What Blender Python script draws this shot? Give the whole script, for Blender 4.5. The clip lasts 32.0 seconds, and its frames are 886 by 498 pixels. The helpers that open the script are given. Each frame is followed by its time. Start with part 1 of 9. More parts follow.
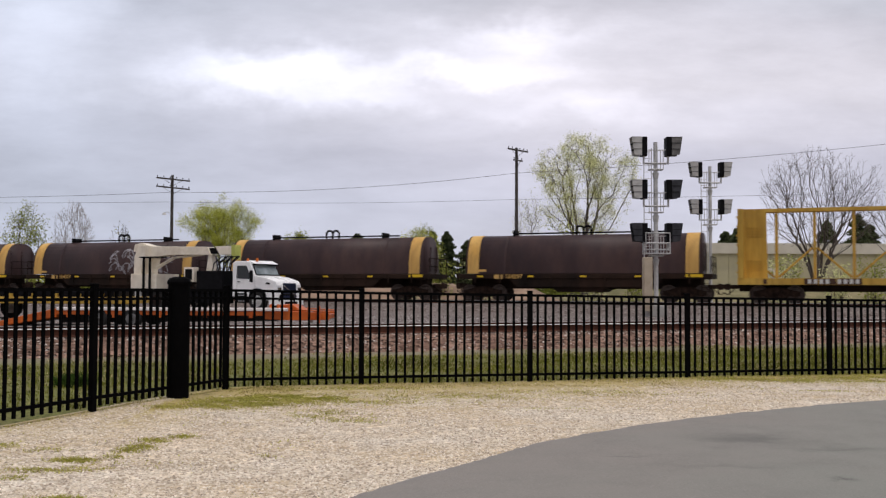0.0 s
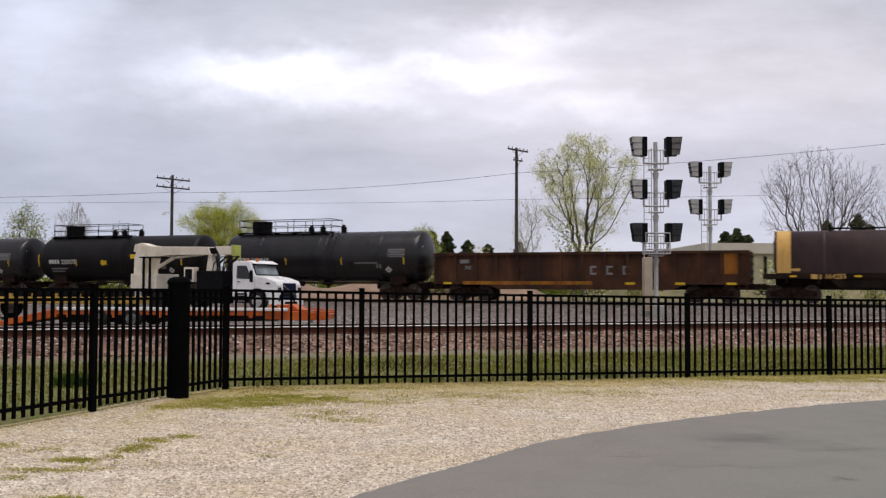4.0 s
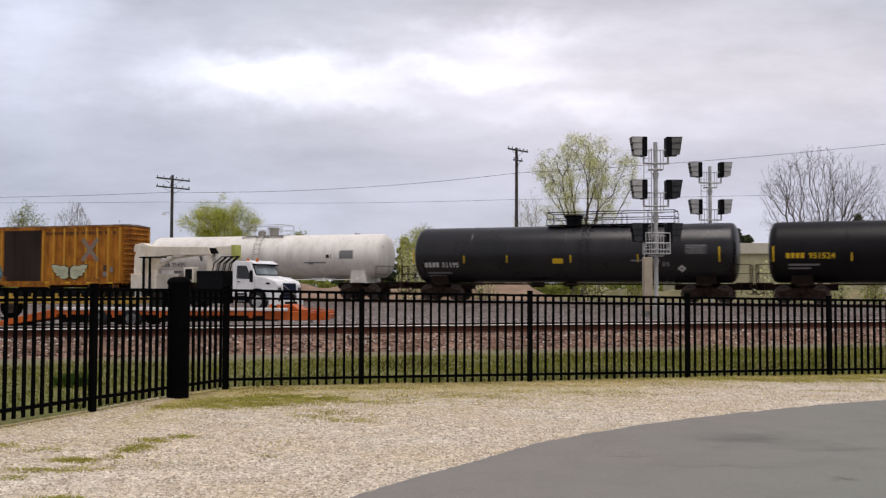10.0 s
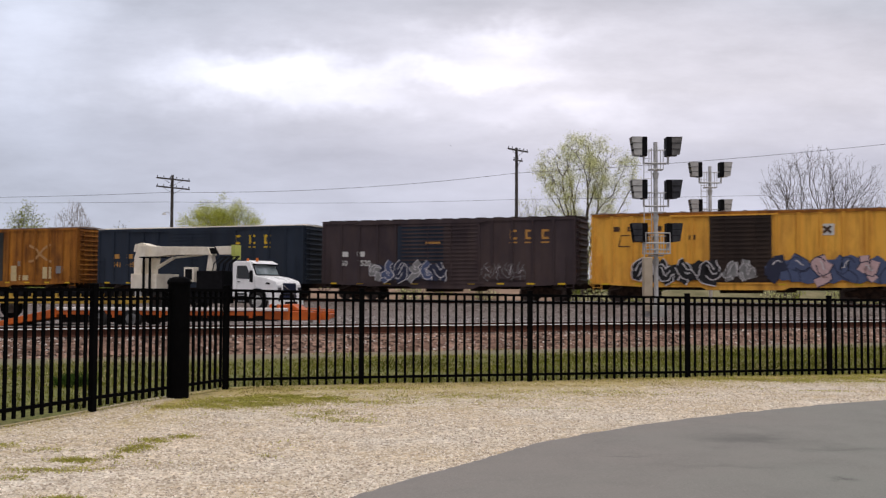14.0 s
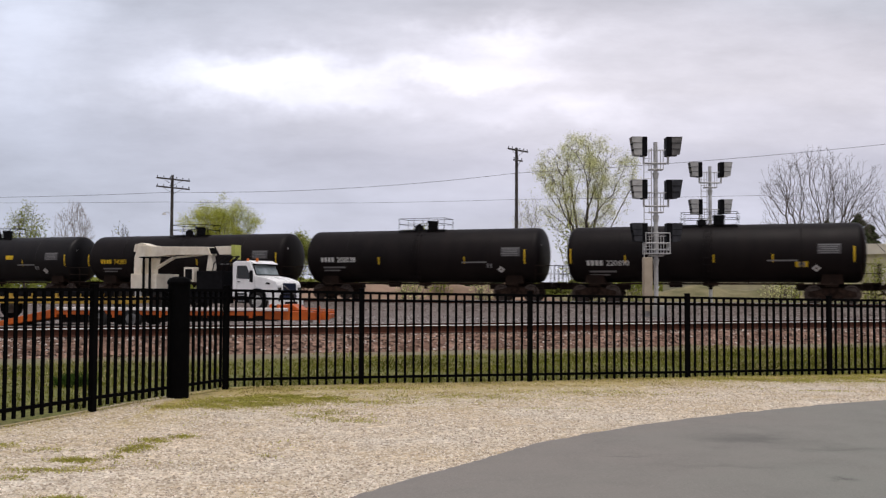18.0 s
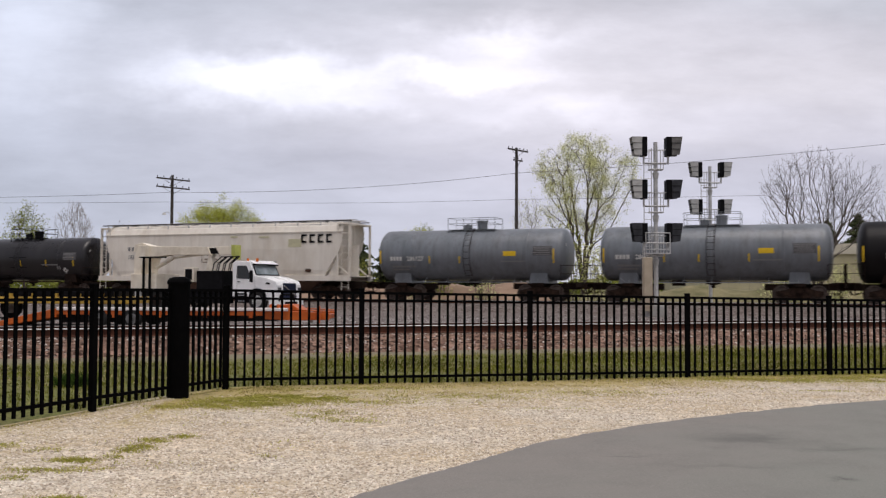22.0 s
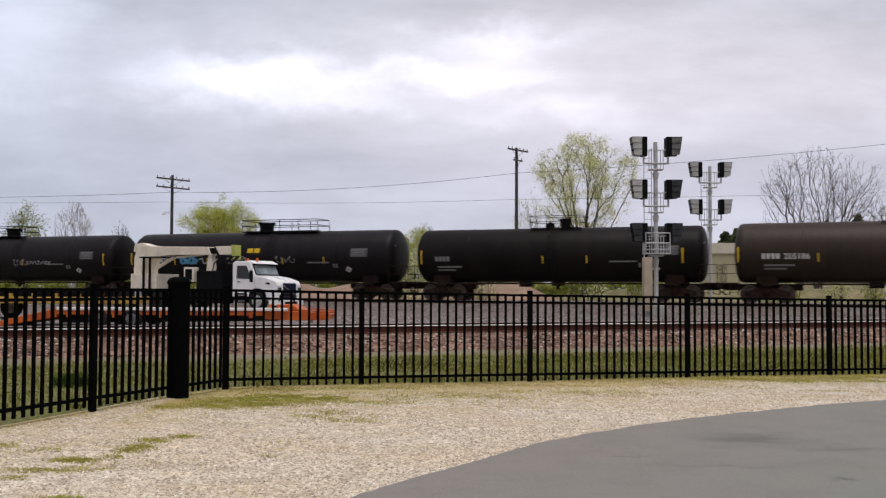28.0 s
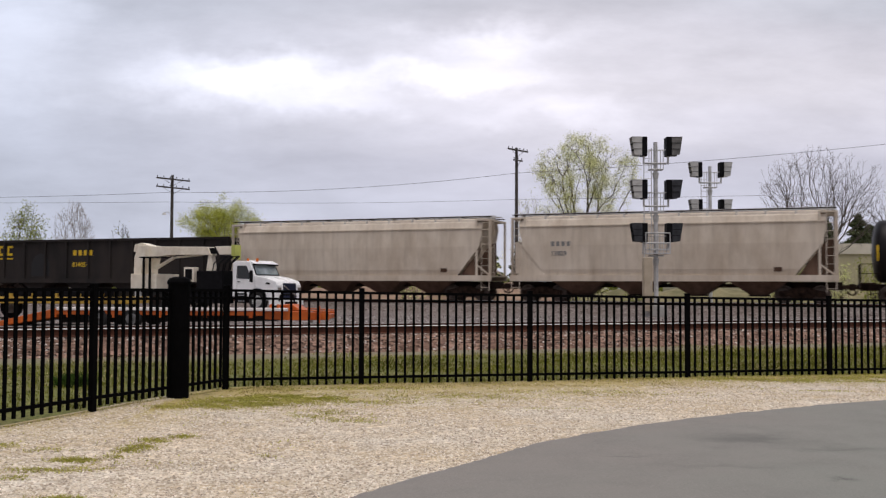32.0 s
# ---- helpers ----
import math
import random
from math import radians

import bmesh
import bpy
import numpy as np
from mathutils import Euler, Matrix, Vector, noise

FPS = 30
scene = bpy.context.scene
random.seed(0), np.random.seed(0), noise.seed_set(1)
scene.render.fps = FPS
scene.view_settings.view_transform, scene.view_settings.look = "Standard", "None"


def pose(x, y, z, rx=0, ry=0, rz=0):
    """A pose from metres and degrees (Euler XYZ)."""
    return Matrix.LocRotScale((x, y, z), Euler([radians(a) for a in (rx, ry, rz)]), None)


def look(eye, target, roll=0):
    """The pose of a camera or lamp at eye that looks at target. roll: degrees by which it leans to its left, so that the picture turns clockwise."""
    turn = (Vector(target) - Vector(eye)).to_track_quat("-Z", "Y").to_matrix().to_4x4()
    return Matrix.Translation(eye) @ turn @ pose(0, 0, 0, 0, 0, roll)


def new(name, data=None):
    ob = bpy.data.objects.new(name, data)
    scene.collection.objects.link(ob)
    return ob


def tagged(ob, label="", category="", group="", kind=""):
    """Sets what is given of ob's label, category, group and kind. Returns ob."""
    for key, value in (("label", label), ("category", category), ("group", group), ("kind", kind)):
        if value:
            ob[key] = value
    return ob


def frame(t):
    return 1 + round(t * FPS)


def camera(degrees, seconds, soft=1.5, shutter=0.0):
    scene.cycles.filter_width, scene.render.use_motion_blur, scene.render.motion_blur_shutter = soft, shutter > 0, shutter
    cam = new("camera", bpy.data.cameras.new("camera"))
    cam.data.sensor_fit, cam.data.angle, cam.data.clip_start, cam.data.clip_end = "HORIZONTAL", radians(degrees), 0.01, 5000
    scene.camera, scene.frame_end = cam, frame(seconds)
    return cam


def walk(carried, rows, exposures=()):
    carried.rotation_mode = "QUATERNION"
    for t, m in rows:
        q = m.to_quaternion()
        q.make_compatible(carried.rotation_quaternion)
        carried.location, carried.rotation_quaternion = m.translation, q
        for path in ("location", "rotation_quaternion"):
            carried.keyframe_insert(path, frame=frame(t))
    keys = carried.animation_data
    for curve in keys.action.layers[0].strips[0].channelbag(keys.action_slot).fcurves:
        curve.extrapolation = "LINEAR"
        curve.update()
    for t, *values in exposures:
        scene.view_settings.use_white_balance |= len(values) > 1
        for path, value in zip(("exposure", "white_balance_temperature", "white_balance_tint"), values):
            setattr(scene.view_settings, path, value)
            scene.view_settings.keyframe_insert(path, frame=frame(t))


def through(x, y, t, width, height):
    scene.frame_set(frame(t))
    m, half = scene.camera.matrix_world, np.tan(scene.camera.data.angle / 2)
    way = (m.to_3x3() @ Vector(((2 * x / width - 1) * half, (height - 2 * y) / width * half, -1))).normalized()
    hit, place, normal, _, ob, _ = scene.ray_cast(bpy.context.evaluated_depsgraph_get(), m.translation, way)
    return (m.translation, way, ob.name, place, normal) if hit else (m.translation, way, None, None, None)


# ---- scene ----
SECONDS = 32.0
cam = camera(49.5, SECONDS, soft=1.3, shutter=0.2)
EYE = (0.0, 0.0, 1.35)
# level view along +y, tipped up 2.3 degrees
AIM = (0.0, 100.0, 1.35 + 100.0 * math.tan(radians(2.307)))
walk(cam, [(0.0, look(EYE, AIM, 0.24)), (SECONDS, look(EYE, AIM, 0.24))], [(0.0, -0.04, 6600, 15), (SECONDS, -0.04, 6600, 15)])

# ---- world and sun ----
SUN_EL, SUN_AZ = 76.0, 165.0
world = bpy.data.worlds.new("overcast_sky")
scene.world = world
world.use_nodes = True
wn, wl = world.node_tree.nodes, world.node_tree.links
wn.clear()
w_out = wn.new("ShaderNodeOutputWorld")
w_sky = wn.new("ShaderNodeTexSky")
w_sky.sky_type = "NISHITA"
w_sky.sun_disc = False
w_sky.sun_elevation, w_sky.sun_rotation = radians(SUN_EL), radians(SUN_AZ)
w_bg = wn.new("ShaderNodeBackground")
w_bg.inputs["Strength"].default_value = 0.06
wl.new(w_sky.outputs[0], w_bg.inputs[0])
w_noise = wn.new("ShaderNodeTexNoise")
w_noise.inputs["Scale"].default_value = 3.0
w_noise.inputs["Detail"].default_value = 4.0
w_ramp = wn.new("ShaderNodeValToRGB")
w_ramp.color_ramp.elements[0].position, w_ramp.color_ramp.elements[0].color = 0.3, (0.50, 0.52, 0.60, 1)
w_ramp.color_ramp.elements[1].position, w_ramp.color_ramp.elements[1].color = 0.7, (0.86, 0.86, 0.90, 1)
wl.new(w_noise.outputs["Fac"], w_ramp.inputs[0])
w_cloud = wn.new("ShaderNodeBackground")
w_cloud.inputs["Strength"].default_value = 0.72
wl.new(w_ramp.outputs[0], w_cloud.inputs[0])
w_mix = wn.new("ShaderNodeMixShader")
w_mix.inputs[0].default_value = 0.85
wl.new(w_bg.outputs[0], w_mix.inputs[1])
wl.new(w_cloud.outputs[0], w_mix.inputs[2])
wl.new(w_mix.outputs[0], w_out.inputs[0])
sun = new("sun", bpy.data.lights.new("sun", "SUN"))
sun.data.energy, sun.data.angle, sun.data.color = 2.0, radians(40), (1.0, 0.96, 0.90)
sun_way = Vector((math.sin(radians(SUN_AZ)) * math.cos(radians(SUN_EL)), math.cos(radians(SUN_AZ)) * math.cos(radians(SUN_EL)), math.sin(radians(SUN_EL))))
sun.matrix_world = look(sun_way * 200, (0, 0, 0))


# ---- materials ----
def node_mat(name):
    m = bpy.data.materials.new(name)
    m.use_nodes = True
    nt = m.node_tree
    return m, nt.nodes, nt.links, nt.nodes["Principled BSDF"]


def surface(name, a, b, scale=3.0, rough=0.6, metal=0.0, grain=60.0, bump=0.2, dirt=None, dirt_amount=0.5, dirt_scale=0.7, stretch=(1, 1, 1), rough_var=0.15, per_object=0.0, where="Object", dirt_lo=0.45, spec=0.3, streak=None):
    """A painted, rusty, stony or earthy surface: two base tones mixed by a coarse noise, a third for dirt or wear, fine grain as relief."""
    m, n, l, p = node_mat(name)
    tc = n.new("ShaderNodeTexCoord")
    mp = n.new("ShaderNodeMapping")
    mp.inputs["Scale"].default_value = stretch
    if where == "World":
        geo = n.new("ShaderNodeNewGeometry")
        l.new(geo.outputs["Position"], mp.inputs[0])
    else:
        l.new(tc.outputs["Object"], mp.inputs[0])
    n1 = n.new("ShaderNodeTexNoise")
    n1.inputs["Scale"].default_value, n1.inputs["Detail"].default_value = scale, 6
    l.new(mp.outputs[0], n1.inputs["Vector"])
    r1 = n.new("ShaderNodeValToRGB")
    r1.color_ramp.elements[0].position, r1.color_ramp.elements[1].position = 0.32, 0.68
    r1.color_ramp.elements[0].color, r1.color_ramp.elements[1].color = (*a, 1), (*b, 1)
    l.new(n1.outputs["Fac"], r1.inputs[0])
    col = r1.outputs[0]
    n2 = n.new("ShaderNodeTexNoise")
    n2.inputs["Scale"].default_value, n2.inputs["Detail"].default_value = grain, 3
    l.new(mp.outputs[0], n2.inputs["Vector"])
    if dirt:
        n3 = n.new("ShaderNodeTexNoise")
        n3.inputs["Scale"].default_value, n3.inputs["Detail"].default_value, n3.inputs["Roughness"].default_value = dirt_scale, 8, 0.65
        l.new(mp.outputs[0], n3.inputs["Vector"])
        r3 = n.new("ShaderNodeMapRange")
        r3.inputs["From Min"].default_value, r3.inputs["From Max"].default_value = dirt_lo, dirt_lo + 0.25
        r3.inputs["To Max"].default_value = dirt_amount
        l.new(n3.outputs["Fac"], r3.inputs["Value"])
        mx = n.new("ShaderNodeMixRGB")
        l.new(r3.outputs[0], mx.inputs[0])
        l.new(col, mx.inputs[1])
        mx.inputs[2].default_value = (*dirt, 1)
        col = mx.outputs[0]
    if streak:
        # runs of rust and dirt washed down the wall
        ms = n.new("ShaderNodeMapping")
        ms.inputs["Scale"].default_value = (2.6, 2.6, 0.16)
        l.new(tc.outputs["Object"], ms.inputs[0])
        n4 = n.new("ShaderNodeTexNoise")
        n4.inputs["Scale"].default_value, n4.inputs["Detail"].default_value, n4.inputs["Roughness"].default_value = 1.6, 7, 0.7
        l.new(ms.outputs[0], n4.inputs["Vector"])
        r4 = n.new("ShaderNodeMapRange")
        r4.inputs["From Min"].default_value, r4.inputs["From Max"].default_value = 0.47, 0.72
        r4.inputs["To Max"].default_value = streak[1]
        l.new(n4.outputs["Fac"], r4.inputs["Value"])
        mz = n.new("ShaderNodeMixRGB")
        l.new(r4.outputs[0], mz.inputs[0])
        l.new(col, mz.inputs[1])
        mz.inputs[2].default_value = (*streak[0], 1)
        col = mz.outputs[0]
    if per_object:
        oi = n.new("ShaderNodeObjectInfo")
        mr = n.new("ShaderNodeMapRange")
        mr.inputs["To Min"].default_value, mr.inputs["To Max"].default_value = 1 - per_object, 1 + per_object
        l.new(oi.outputs["Random"], mr.inputs["Value"])
        hs = n.new("ShaderNodeHueSaturation")
        l.new(mr.outputs[0], hs.inputs["Value"])
        l.new(col, hs.inputs["Color"])
        col = hs.outputs[0]
    l.new(col, p.inputs["Base Color"])
    rr = n.new("ShaderNodeMapRange")
    rr.inputs["To Min"].default_value, rr.inputs["To Max"].default_value = max(0.02, rough - rough_var), min(1.0, rough + rough_var)
    l.new(n1.outputs["Fac"], rr.inputs["Value"])
    l.new(rr.outputs[0], p.inputs["Roughness"])
    p.inputs["Metallic"].default_value = metal
    p.inputs["Specular IOR Level"].default_value = spec
    if bump:
        bp = n.new("ShaderNodeBump")
        bp.inputs["Strength"].default_value, bp.inputs["Distance"].default_value = bump, 0.02
        l.new(n2.outputs["Fac"], bp.inputs["Height"])
        l.new(bp.outputs[0], p.inputs["Normal"])
    return m


def plain(name, c, rough=0.5, metal=0.0):
    """Small plain pieces: paint marks, lenses, rubber."""
    return surface(name, tuple(v * 0.9 for v in c), tuple(min(1, v * 1.08) for v in c), scale=6, rough=rough, metal=metal, grain=90, bump=0.05, rough_var=0.08)


def leafy(name, a, b, scale=0.9, through=0.5):
    """Thin leaves and blades: light passes through them as well as back from them."""
    m = bpy.data.materials.new(name)
    m.use_nodes = True
    n, l = m.node_tree.nodes, m.node_tree.links
    n.clear()
    out, mix, d, t = n.new("ShaderNodeOutputMaterial"), n.new("ShaderNodeMixShader"), n.new("ShaderNodeBsdfDiffuse"), n.new("ShaderNodeBsdfTranslucent")
    geo, tex, ramp, isl = n.new("ShaderNodeNewGeometry"), n.new("ShaderNodeTexNoise"), n.new("ShaderNodeValToRGB"), n.new("ShaderNodeHueSaturation")
    tex.inputs["Scale"].default_value, tex.inputs["Detail"].default_value = scale, 4
    ramp.color_ramp.elements[0].position, ramp.color_ramp.elements[1].position = 0.35, 0.65
    ramp.color_ramp.elements[0].color, ramp.color_ramp.elements[1].color = (*a, 1), (*b, 1)
    mr = n.new("ShaderNodeMapRange")
    mr.inputs["To Min"].default_value, mr.inputs["To Max"].default_value = 0.65, 1.35
    l.new(geo.outputs["Position"], tex.inputs["Vector"])
    l.new(tex.outputs["Fac"], ramp.inputs[0])
    l.new(geo.outputs["Random Per Island"], mr.inputs["Value"])
    l.new(mr.outputs[0], isl.inputs["Value"])
    l.new(ramp.outputs[0], isl.inputs["Color"])
    for s in (d, t):
        l.new(isl.outputs[0], s.inputs["Color"])
    mix.inputs[0].default_value = through
    l.new(d.outputs[0], mix.inputs[1])
    l.new(t.outputs[0], mix.inputs[2])
    l.new(mix.outputs[0], out.inputs[0])
    return m


def stony(name, dark, light, cell, patch, patch_amount, patch_scale, stretch=(1, 1, 1), verge=None, pale=None):
    """Crushed stone: every chip has its own tone and height; broad patches of finer, dirtier material lie over it, and moss where the verge attribute is high."""
    m, n, l, p = node_mat(name)
    geo, mp = n.new("ShaderNodeNewGeometry"), n.new("ShaderNodeMapping")
    mp.inputs["Scale"].default_value = stretch
    l.new(geo.outputs["Position"], mp.inputs[0])
    cells, fine, broad, mid = n.new("ShaderNodeTexVoronoi"), n.new("ShaderNodeTexNoise"), n.new("ShaderNodeTexNoise"), n.new("ShaderNodeTexNoise")
    cells.inputs["Scale"].default_value = cell
    fine.inputs["Scale"].default_value, fine.inputs["Detail"].default_value = cell * 0.35, 7
    mid.inputs["Scale"].default_value, mid.inputs["Detail"].default_value, mid.inputs["Roughness"].default_value = 4.0, 6, 0.7
    broad.inputs["Scale"].default_value, broad.inputs["Detail"].default_value, broad.inputs["Roughness"].default_value = patch_scale, 7, 0.65
    l.new(geo.outputs["Position"], cells.inputs["Vector"])
    l.new(geo.outputs["Position"], fine.inputs["Vector"])
    for t in (broad, mid):
        l.new(mp.outputs[0], t.inputs["Vector"])
    sep = n.new("ShaderNodeSeparateColor")
    l.new(cells.outputs["Color"], sep.inputs[0])
    add = n.new("ShaderNodeMath")
    add.operation = "ADD"
    l.new(sep.outputs[0], add.inputs[0])
    l.new(fine.outputs["Fac"], add.inputs[1])
    ramp = n.new("ShaderNodeValToRGB")
    ramp.color_ramp.elements[0].position, ramp.color_ramp.elements[1].position = 0.30, 1.0
    ramp.color_ramp.elements[0].color, ramp.color_ramp.elements[1].color = (*dark, 1), (*light, 1)
    half = n.new("ShaderNodeMath")
    half.operation = "MULTIPLY"
    half.inputs[1].default_value = 0.72
    l.new(add.outputs[0], half.inputs[0])
    l.new(half.outputs[0], ramp.inputs[0])
    comb = n.new("ShaderNodeMath")
    comb.operation = "ADD"
    l.new(broad.outputs["Fac"], comb.inputs[0])
    l.new(mid.outputs["Fac"], comb.inputs[1])
    mr = n.new("ShaderNodeMapRange")
    mr.inputs["From Min"].default_value, mr.inputs["From Max"].default_value, mr.inputs["To Max"].default_value = 0.92, 1.22, patch_amount
    l.new(comb.outputs[0], mr.inputs["Value"])
    mx = n.new("ShaderNodeMixRGB")
    l.new(mr.outputs[0], mx.inputs[0])
    l.new(ramp.outputs[0], mx.inputs[1])
    mx.inputs[2].default_value = (*patch, 1)
    col = mx.outputs[0]
    if pale:
        # clean, freshly turned stone in loose drifts
        drift = n.new("ShaderNodeTexNoise")
        drift.inputs["Scale"].default_value, drift.inputs["Detail"].default_value, drift.inputs["Roughness"].default_value = 0.55, 6, 0.7
        l.new(geo.outputs["Position"], drift.inputs["Vector"])
        dr = n.new("ShaderNodeMapRange")
        dr.inputs["From Min"].default_value, dr.inputs["From Max"].default_value, dr.inputs["To Max"].default_value = 0.45, 0.60, 0.9
        l.new(drift.outputs["Fac"], dr.inputs["Value"])
        lift = n.new("ShaderNodeMixRGB")
        lift.blend_type = "MULTIPLY"
        lift.inputs[0].default_value = 1.0
        l.new(ramp.outputs[0], lift.inputs[1])
        lift.inputs[2].default_value = (*pale, 1)
        m2 = n.new("ShaderNodeMixRGB")
        l.new(dr.outputs[0], m2.inputs[0])
        l.new(col, m2.inputs[1])
        l.new(lift.outputs[0], m2.inputs[2])
        # damp and dusty clots, a hand or two across
        clot = n.new("ShaderNodeTexNoise")
        clot.inputs["Scale"].default_value, clot.inputs["Detail"].default_value, clot.inputs["Roughness"].default_value = 5.5, 8, 0.78
        l.new(geo.outputs["Position"], clot.inputs["Vector"])
        cr = n.new("ShaderNodeMapRange")
        cr.inputs["From Min"].default_value, cr.inputs["From Max"].default_value = 0.36, 0.62
        cr.inputs["To Min"].default_value, cr.inputs["To Max"].default_value = 0.70, 1.15
        l.new(clot.outputs["Fac"], cr.inputs["Value"])
        m4 = n.new("ShaderNodeVectorMath")
        m4.operation = "SCALE"
        l.new(m2.outputs[0], m4.inputs[0])
        l.new(cr.outputs[0], m4.inputs["Scale"])
        col = m4.outputs[0]
    if verge:
        at = n.new("ShaderNodeAttribute")
        at.attribute_name = "verge"
        sub = n.new("ShaderNodeMath")
        sub.operation = "ADD"
        l.new(at.outputs["Fac"], sub.inputs[0])
        l.new(mid.outputs["Fac"], sub.inputs[1])
        vr = n.new("ShaderNodeMapRange")
        vr.inputs["From Min"].default_value, vr.inputs["From Max"].default_value, vr.inputs["To Max"].default_value = 0.62, 1.30, 0.8
        l.new(sub.outputs[0], vr.inputs["Value"])
        m3 = n.new("ShaderNodeMixRGB")
        l.new(vr.outputs[0], m3.inputs[0])
        l.new(col, m3.inputs[1])
        m3.inputs[2].default_value = (*verge, 1)
        col = m3.outputs[0]
    l.new(col, p.inputs["Base Color"])
    p.inputs["Roughness"].default_value = 0.95
    p.inputs["Specular IOR Level"].default_value = 0.2
    bp = n.new("ShaderNodeBump")
    bp.inputs["Strength"].default_value, bp.inputs["Distance"].default_value = 0.7, 0.35 / cell
    l.new(add.outputs[0], bp.inputs["Height"])
    l.new(bp.outputs[0], p.inputs["Normal"])
    return m


def chips(name, tones):
    """Loose stones: every stone has one of a few tones, with a little grain."""
    m, n, l, p = node_mat(name)
    geo, ramp, tex, mix = n.new("ShaderNodeNewGeometry"), n.new("ShaderNodeValToRGB"), n.new("ShaderNodeTexNoise"), n.new("ShaderNodeHueSaturation")
    e = ramp.color_ramp.elements
    e[0].color, e[1].color = (*tones[0], 1), (*tones[-1], 1)
    for i, c in enumerate(tones[1:-1]):
        e.new((i + 1) / (len(tones) - 1)).color = (*c, 1)
    l.new(geo.outputs["Random Per Island"], ramp.inputs[0])
    tex.inputs["Scale"].default_value, tex.inputs["Detail"].default_value = 45, 4
    l.new(geo.outputs["Position"], tex.inputs["Vector"])
    mr = n.new("ShaderNodeMapRange")
    mr.inputs["To Min"].default_value, mr.inputs["To Max"].default_value = 0.7, 1.3
    l.new(tex.outputs["Fac"], mr.inputs["Value"])
    l.new(mr.outputs[0], mix.inputs["Value"])
    l.new(ramp.outputs[0], mix.inputs["Color"])
    l.new(mix.outputs[0], p.inputs["Base Color"])
    p.inputs["Roughness"].default_value = 0.95
    p.inputs["Specular IOR Level"].default_value = 0.2
    return m


def worn_asphalt(name, stains):
    """Old asphalt: faint aggregate, broad warm and greenish tones, and a few soft oil stains of (x, y, half width, half depth, strength)."""
    m, n, l, p = node_mat(name)
    geo = n.new("ShaderNodeNewGeometry")

    def tex(scale, detail, rough=0.6):
        t = n.new("ShaderNodeTexNoise")
        t.inputs["Scale"].default_value, t.inputs["Detail"].default_value, t.inputs["Roughness"].default_value = scale, detail, rough
        l.new(geo.outputs["Position"], t.inputs["Vector"])
        return t.outputs["Fac"]

    def calc(op, a, b):
        q = n.new("ShaderNodeMath")
        q.operation = op
        for i, v in enumerate((a, b)):
            if isinstance(v, (int, float)):
                q.inputs[i].default_value = v
            else:
                l.new(v, q.inputs[i])
        return q.outputs[0]

    def blend(fac, a, b):
        q = n.new("ShaderNodeMixRGB")
        l.new(fac, q.inputs[0])
        for i, v in ((1, a), (2, b)):
            if isinstance(v, tuple):
                q.inputs[i].default_value = (*v, 1)
            else:
                l.new(v, q.inputs[i])
        return q.outputs[0]
    def span(v, lo, hi, top):
        q = n.new("ShaderNodeMapRange")
        q.inputs["From Min"].default_value, q.inputs["From Max"].default_value, q.inputs["To Max"].default_value = lo, hi, top
        l.new(v, q.inputs["Value"])
        return q.outputs[0]
    sep = n.new("ShaderNodeSeparateXYZ")
    l.new(geo.outputs["Position"], sep.inputs[0])
    # the middle of the drive is worn to a greener grey than its browner rim
    across = calc("ADD", calc("MULTIPLY", sep.outputs["X"], 0.30), calc("MULTIPLY", sep.outputs["Y"], -0.17))
    tone = span(calc("ADD", across, calc("MULTIPLY", tex(0.5, 5), 1.6)), -0.3, 0.9, 1.0)
    col = blend(tone, (0.236, 0.219, 0.198), (0.218, 0.226, 0.200))
    col = blend(span(tex(1.7, 7, 0.7), 0.45, 0.75, 0.55), col, (0.178, 0.171, 0.156))
    col = blend(span(tex(55, 3), 0.5, 0.75, 0.5), col, (0.30, 0.29, 0.275))
    col = blend(span(tex(90, 2), 0.55, 0.75, 0.55), col, (0.14, 0.135, 0.13))
    warp = calc("MULTIPLY", calc("SUBTRACT", tex(2.5, 4), 0.5), 0.9)
    for cx, cy, rx, ry, power in stains:
        dx = calc("DIVIDE", calc("ADD", calc("SUBTRACT", sep.outputs["X"], cx), warp), rx)
        dy = calc("DIVIDE", calc("ADD", calc("SUBTRACT", sep.outputs["Y"], cy), warp), ry)
        d2 = calc("ADD", calc("MULTIPLY", dx, dx), calc("MULTIPLY", dy, dy))
        col = blend(calc("MULTIPLY", calc("POWER", 2.718, calc("MULTIPLY", d2, -1.0)), power), col, (0.085, 0.082, 0.08))
    l.new(col, p.inputs["Base Color"])
    p.inputs["Roughness"].default_value, p.inputs["Specular IOR Level"].default_value = 0.9, 0.25
    bp = n.new("ShaderNodeBump")
    bp.inputs["Strength"].default_value, bp.inputs["Distance"].default_value = 0.35, 0.006
    l.new(tex(70, 3), bp.inputs["Height"])
    l.new(bp.outputs[0], p.inputs["Normal"])
    return m


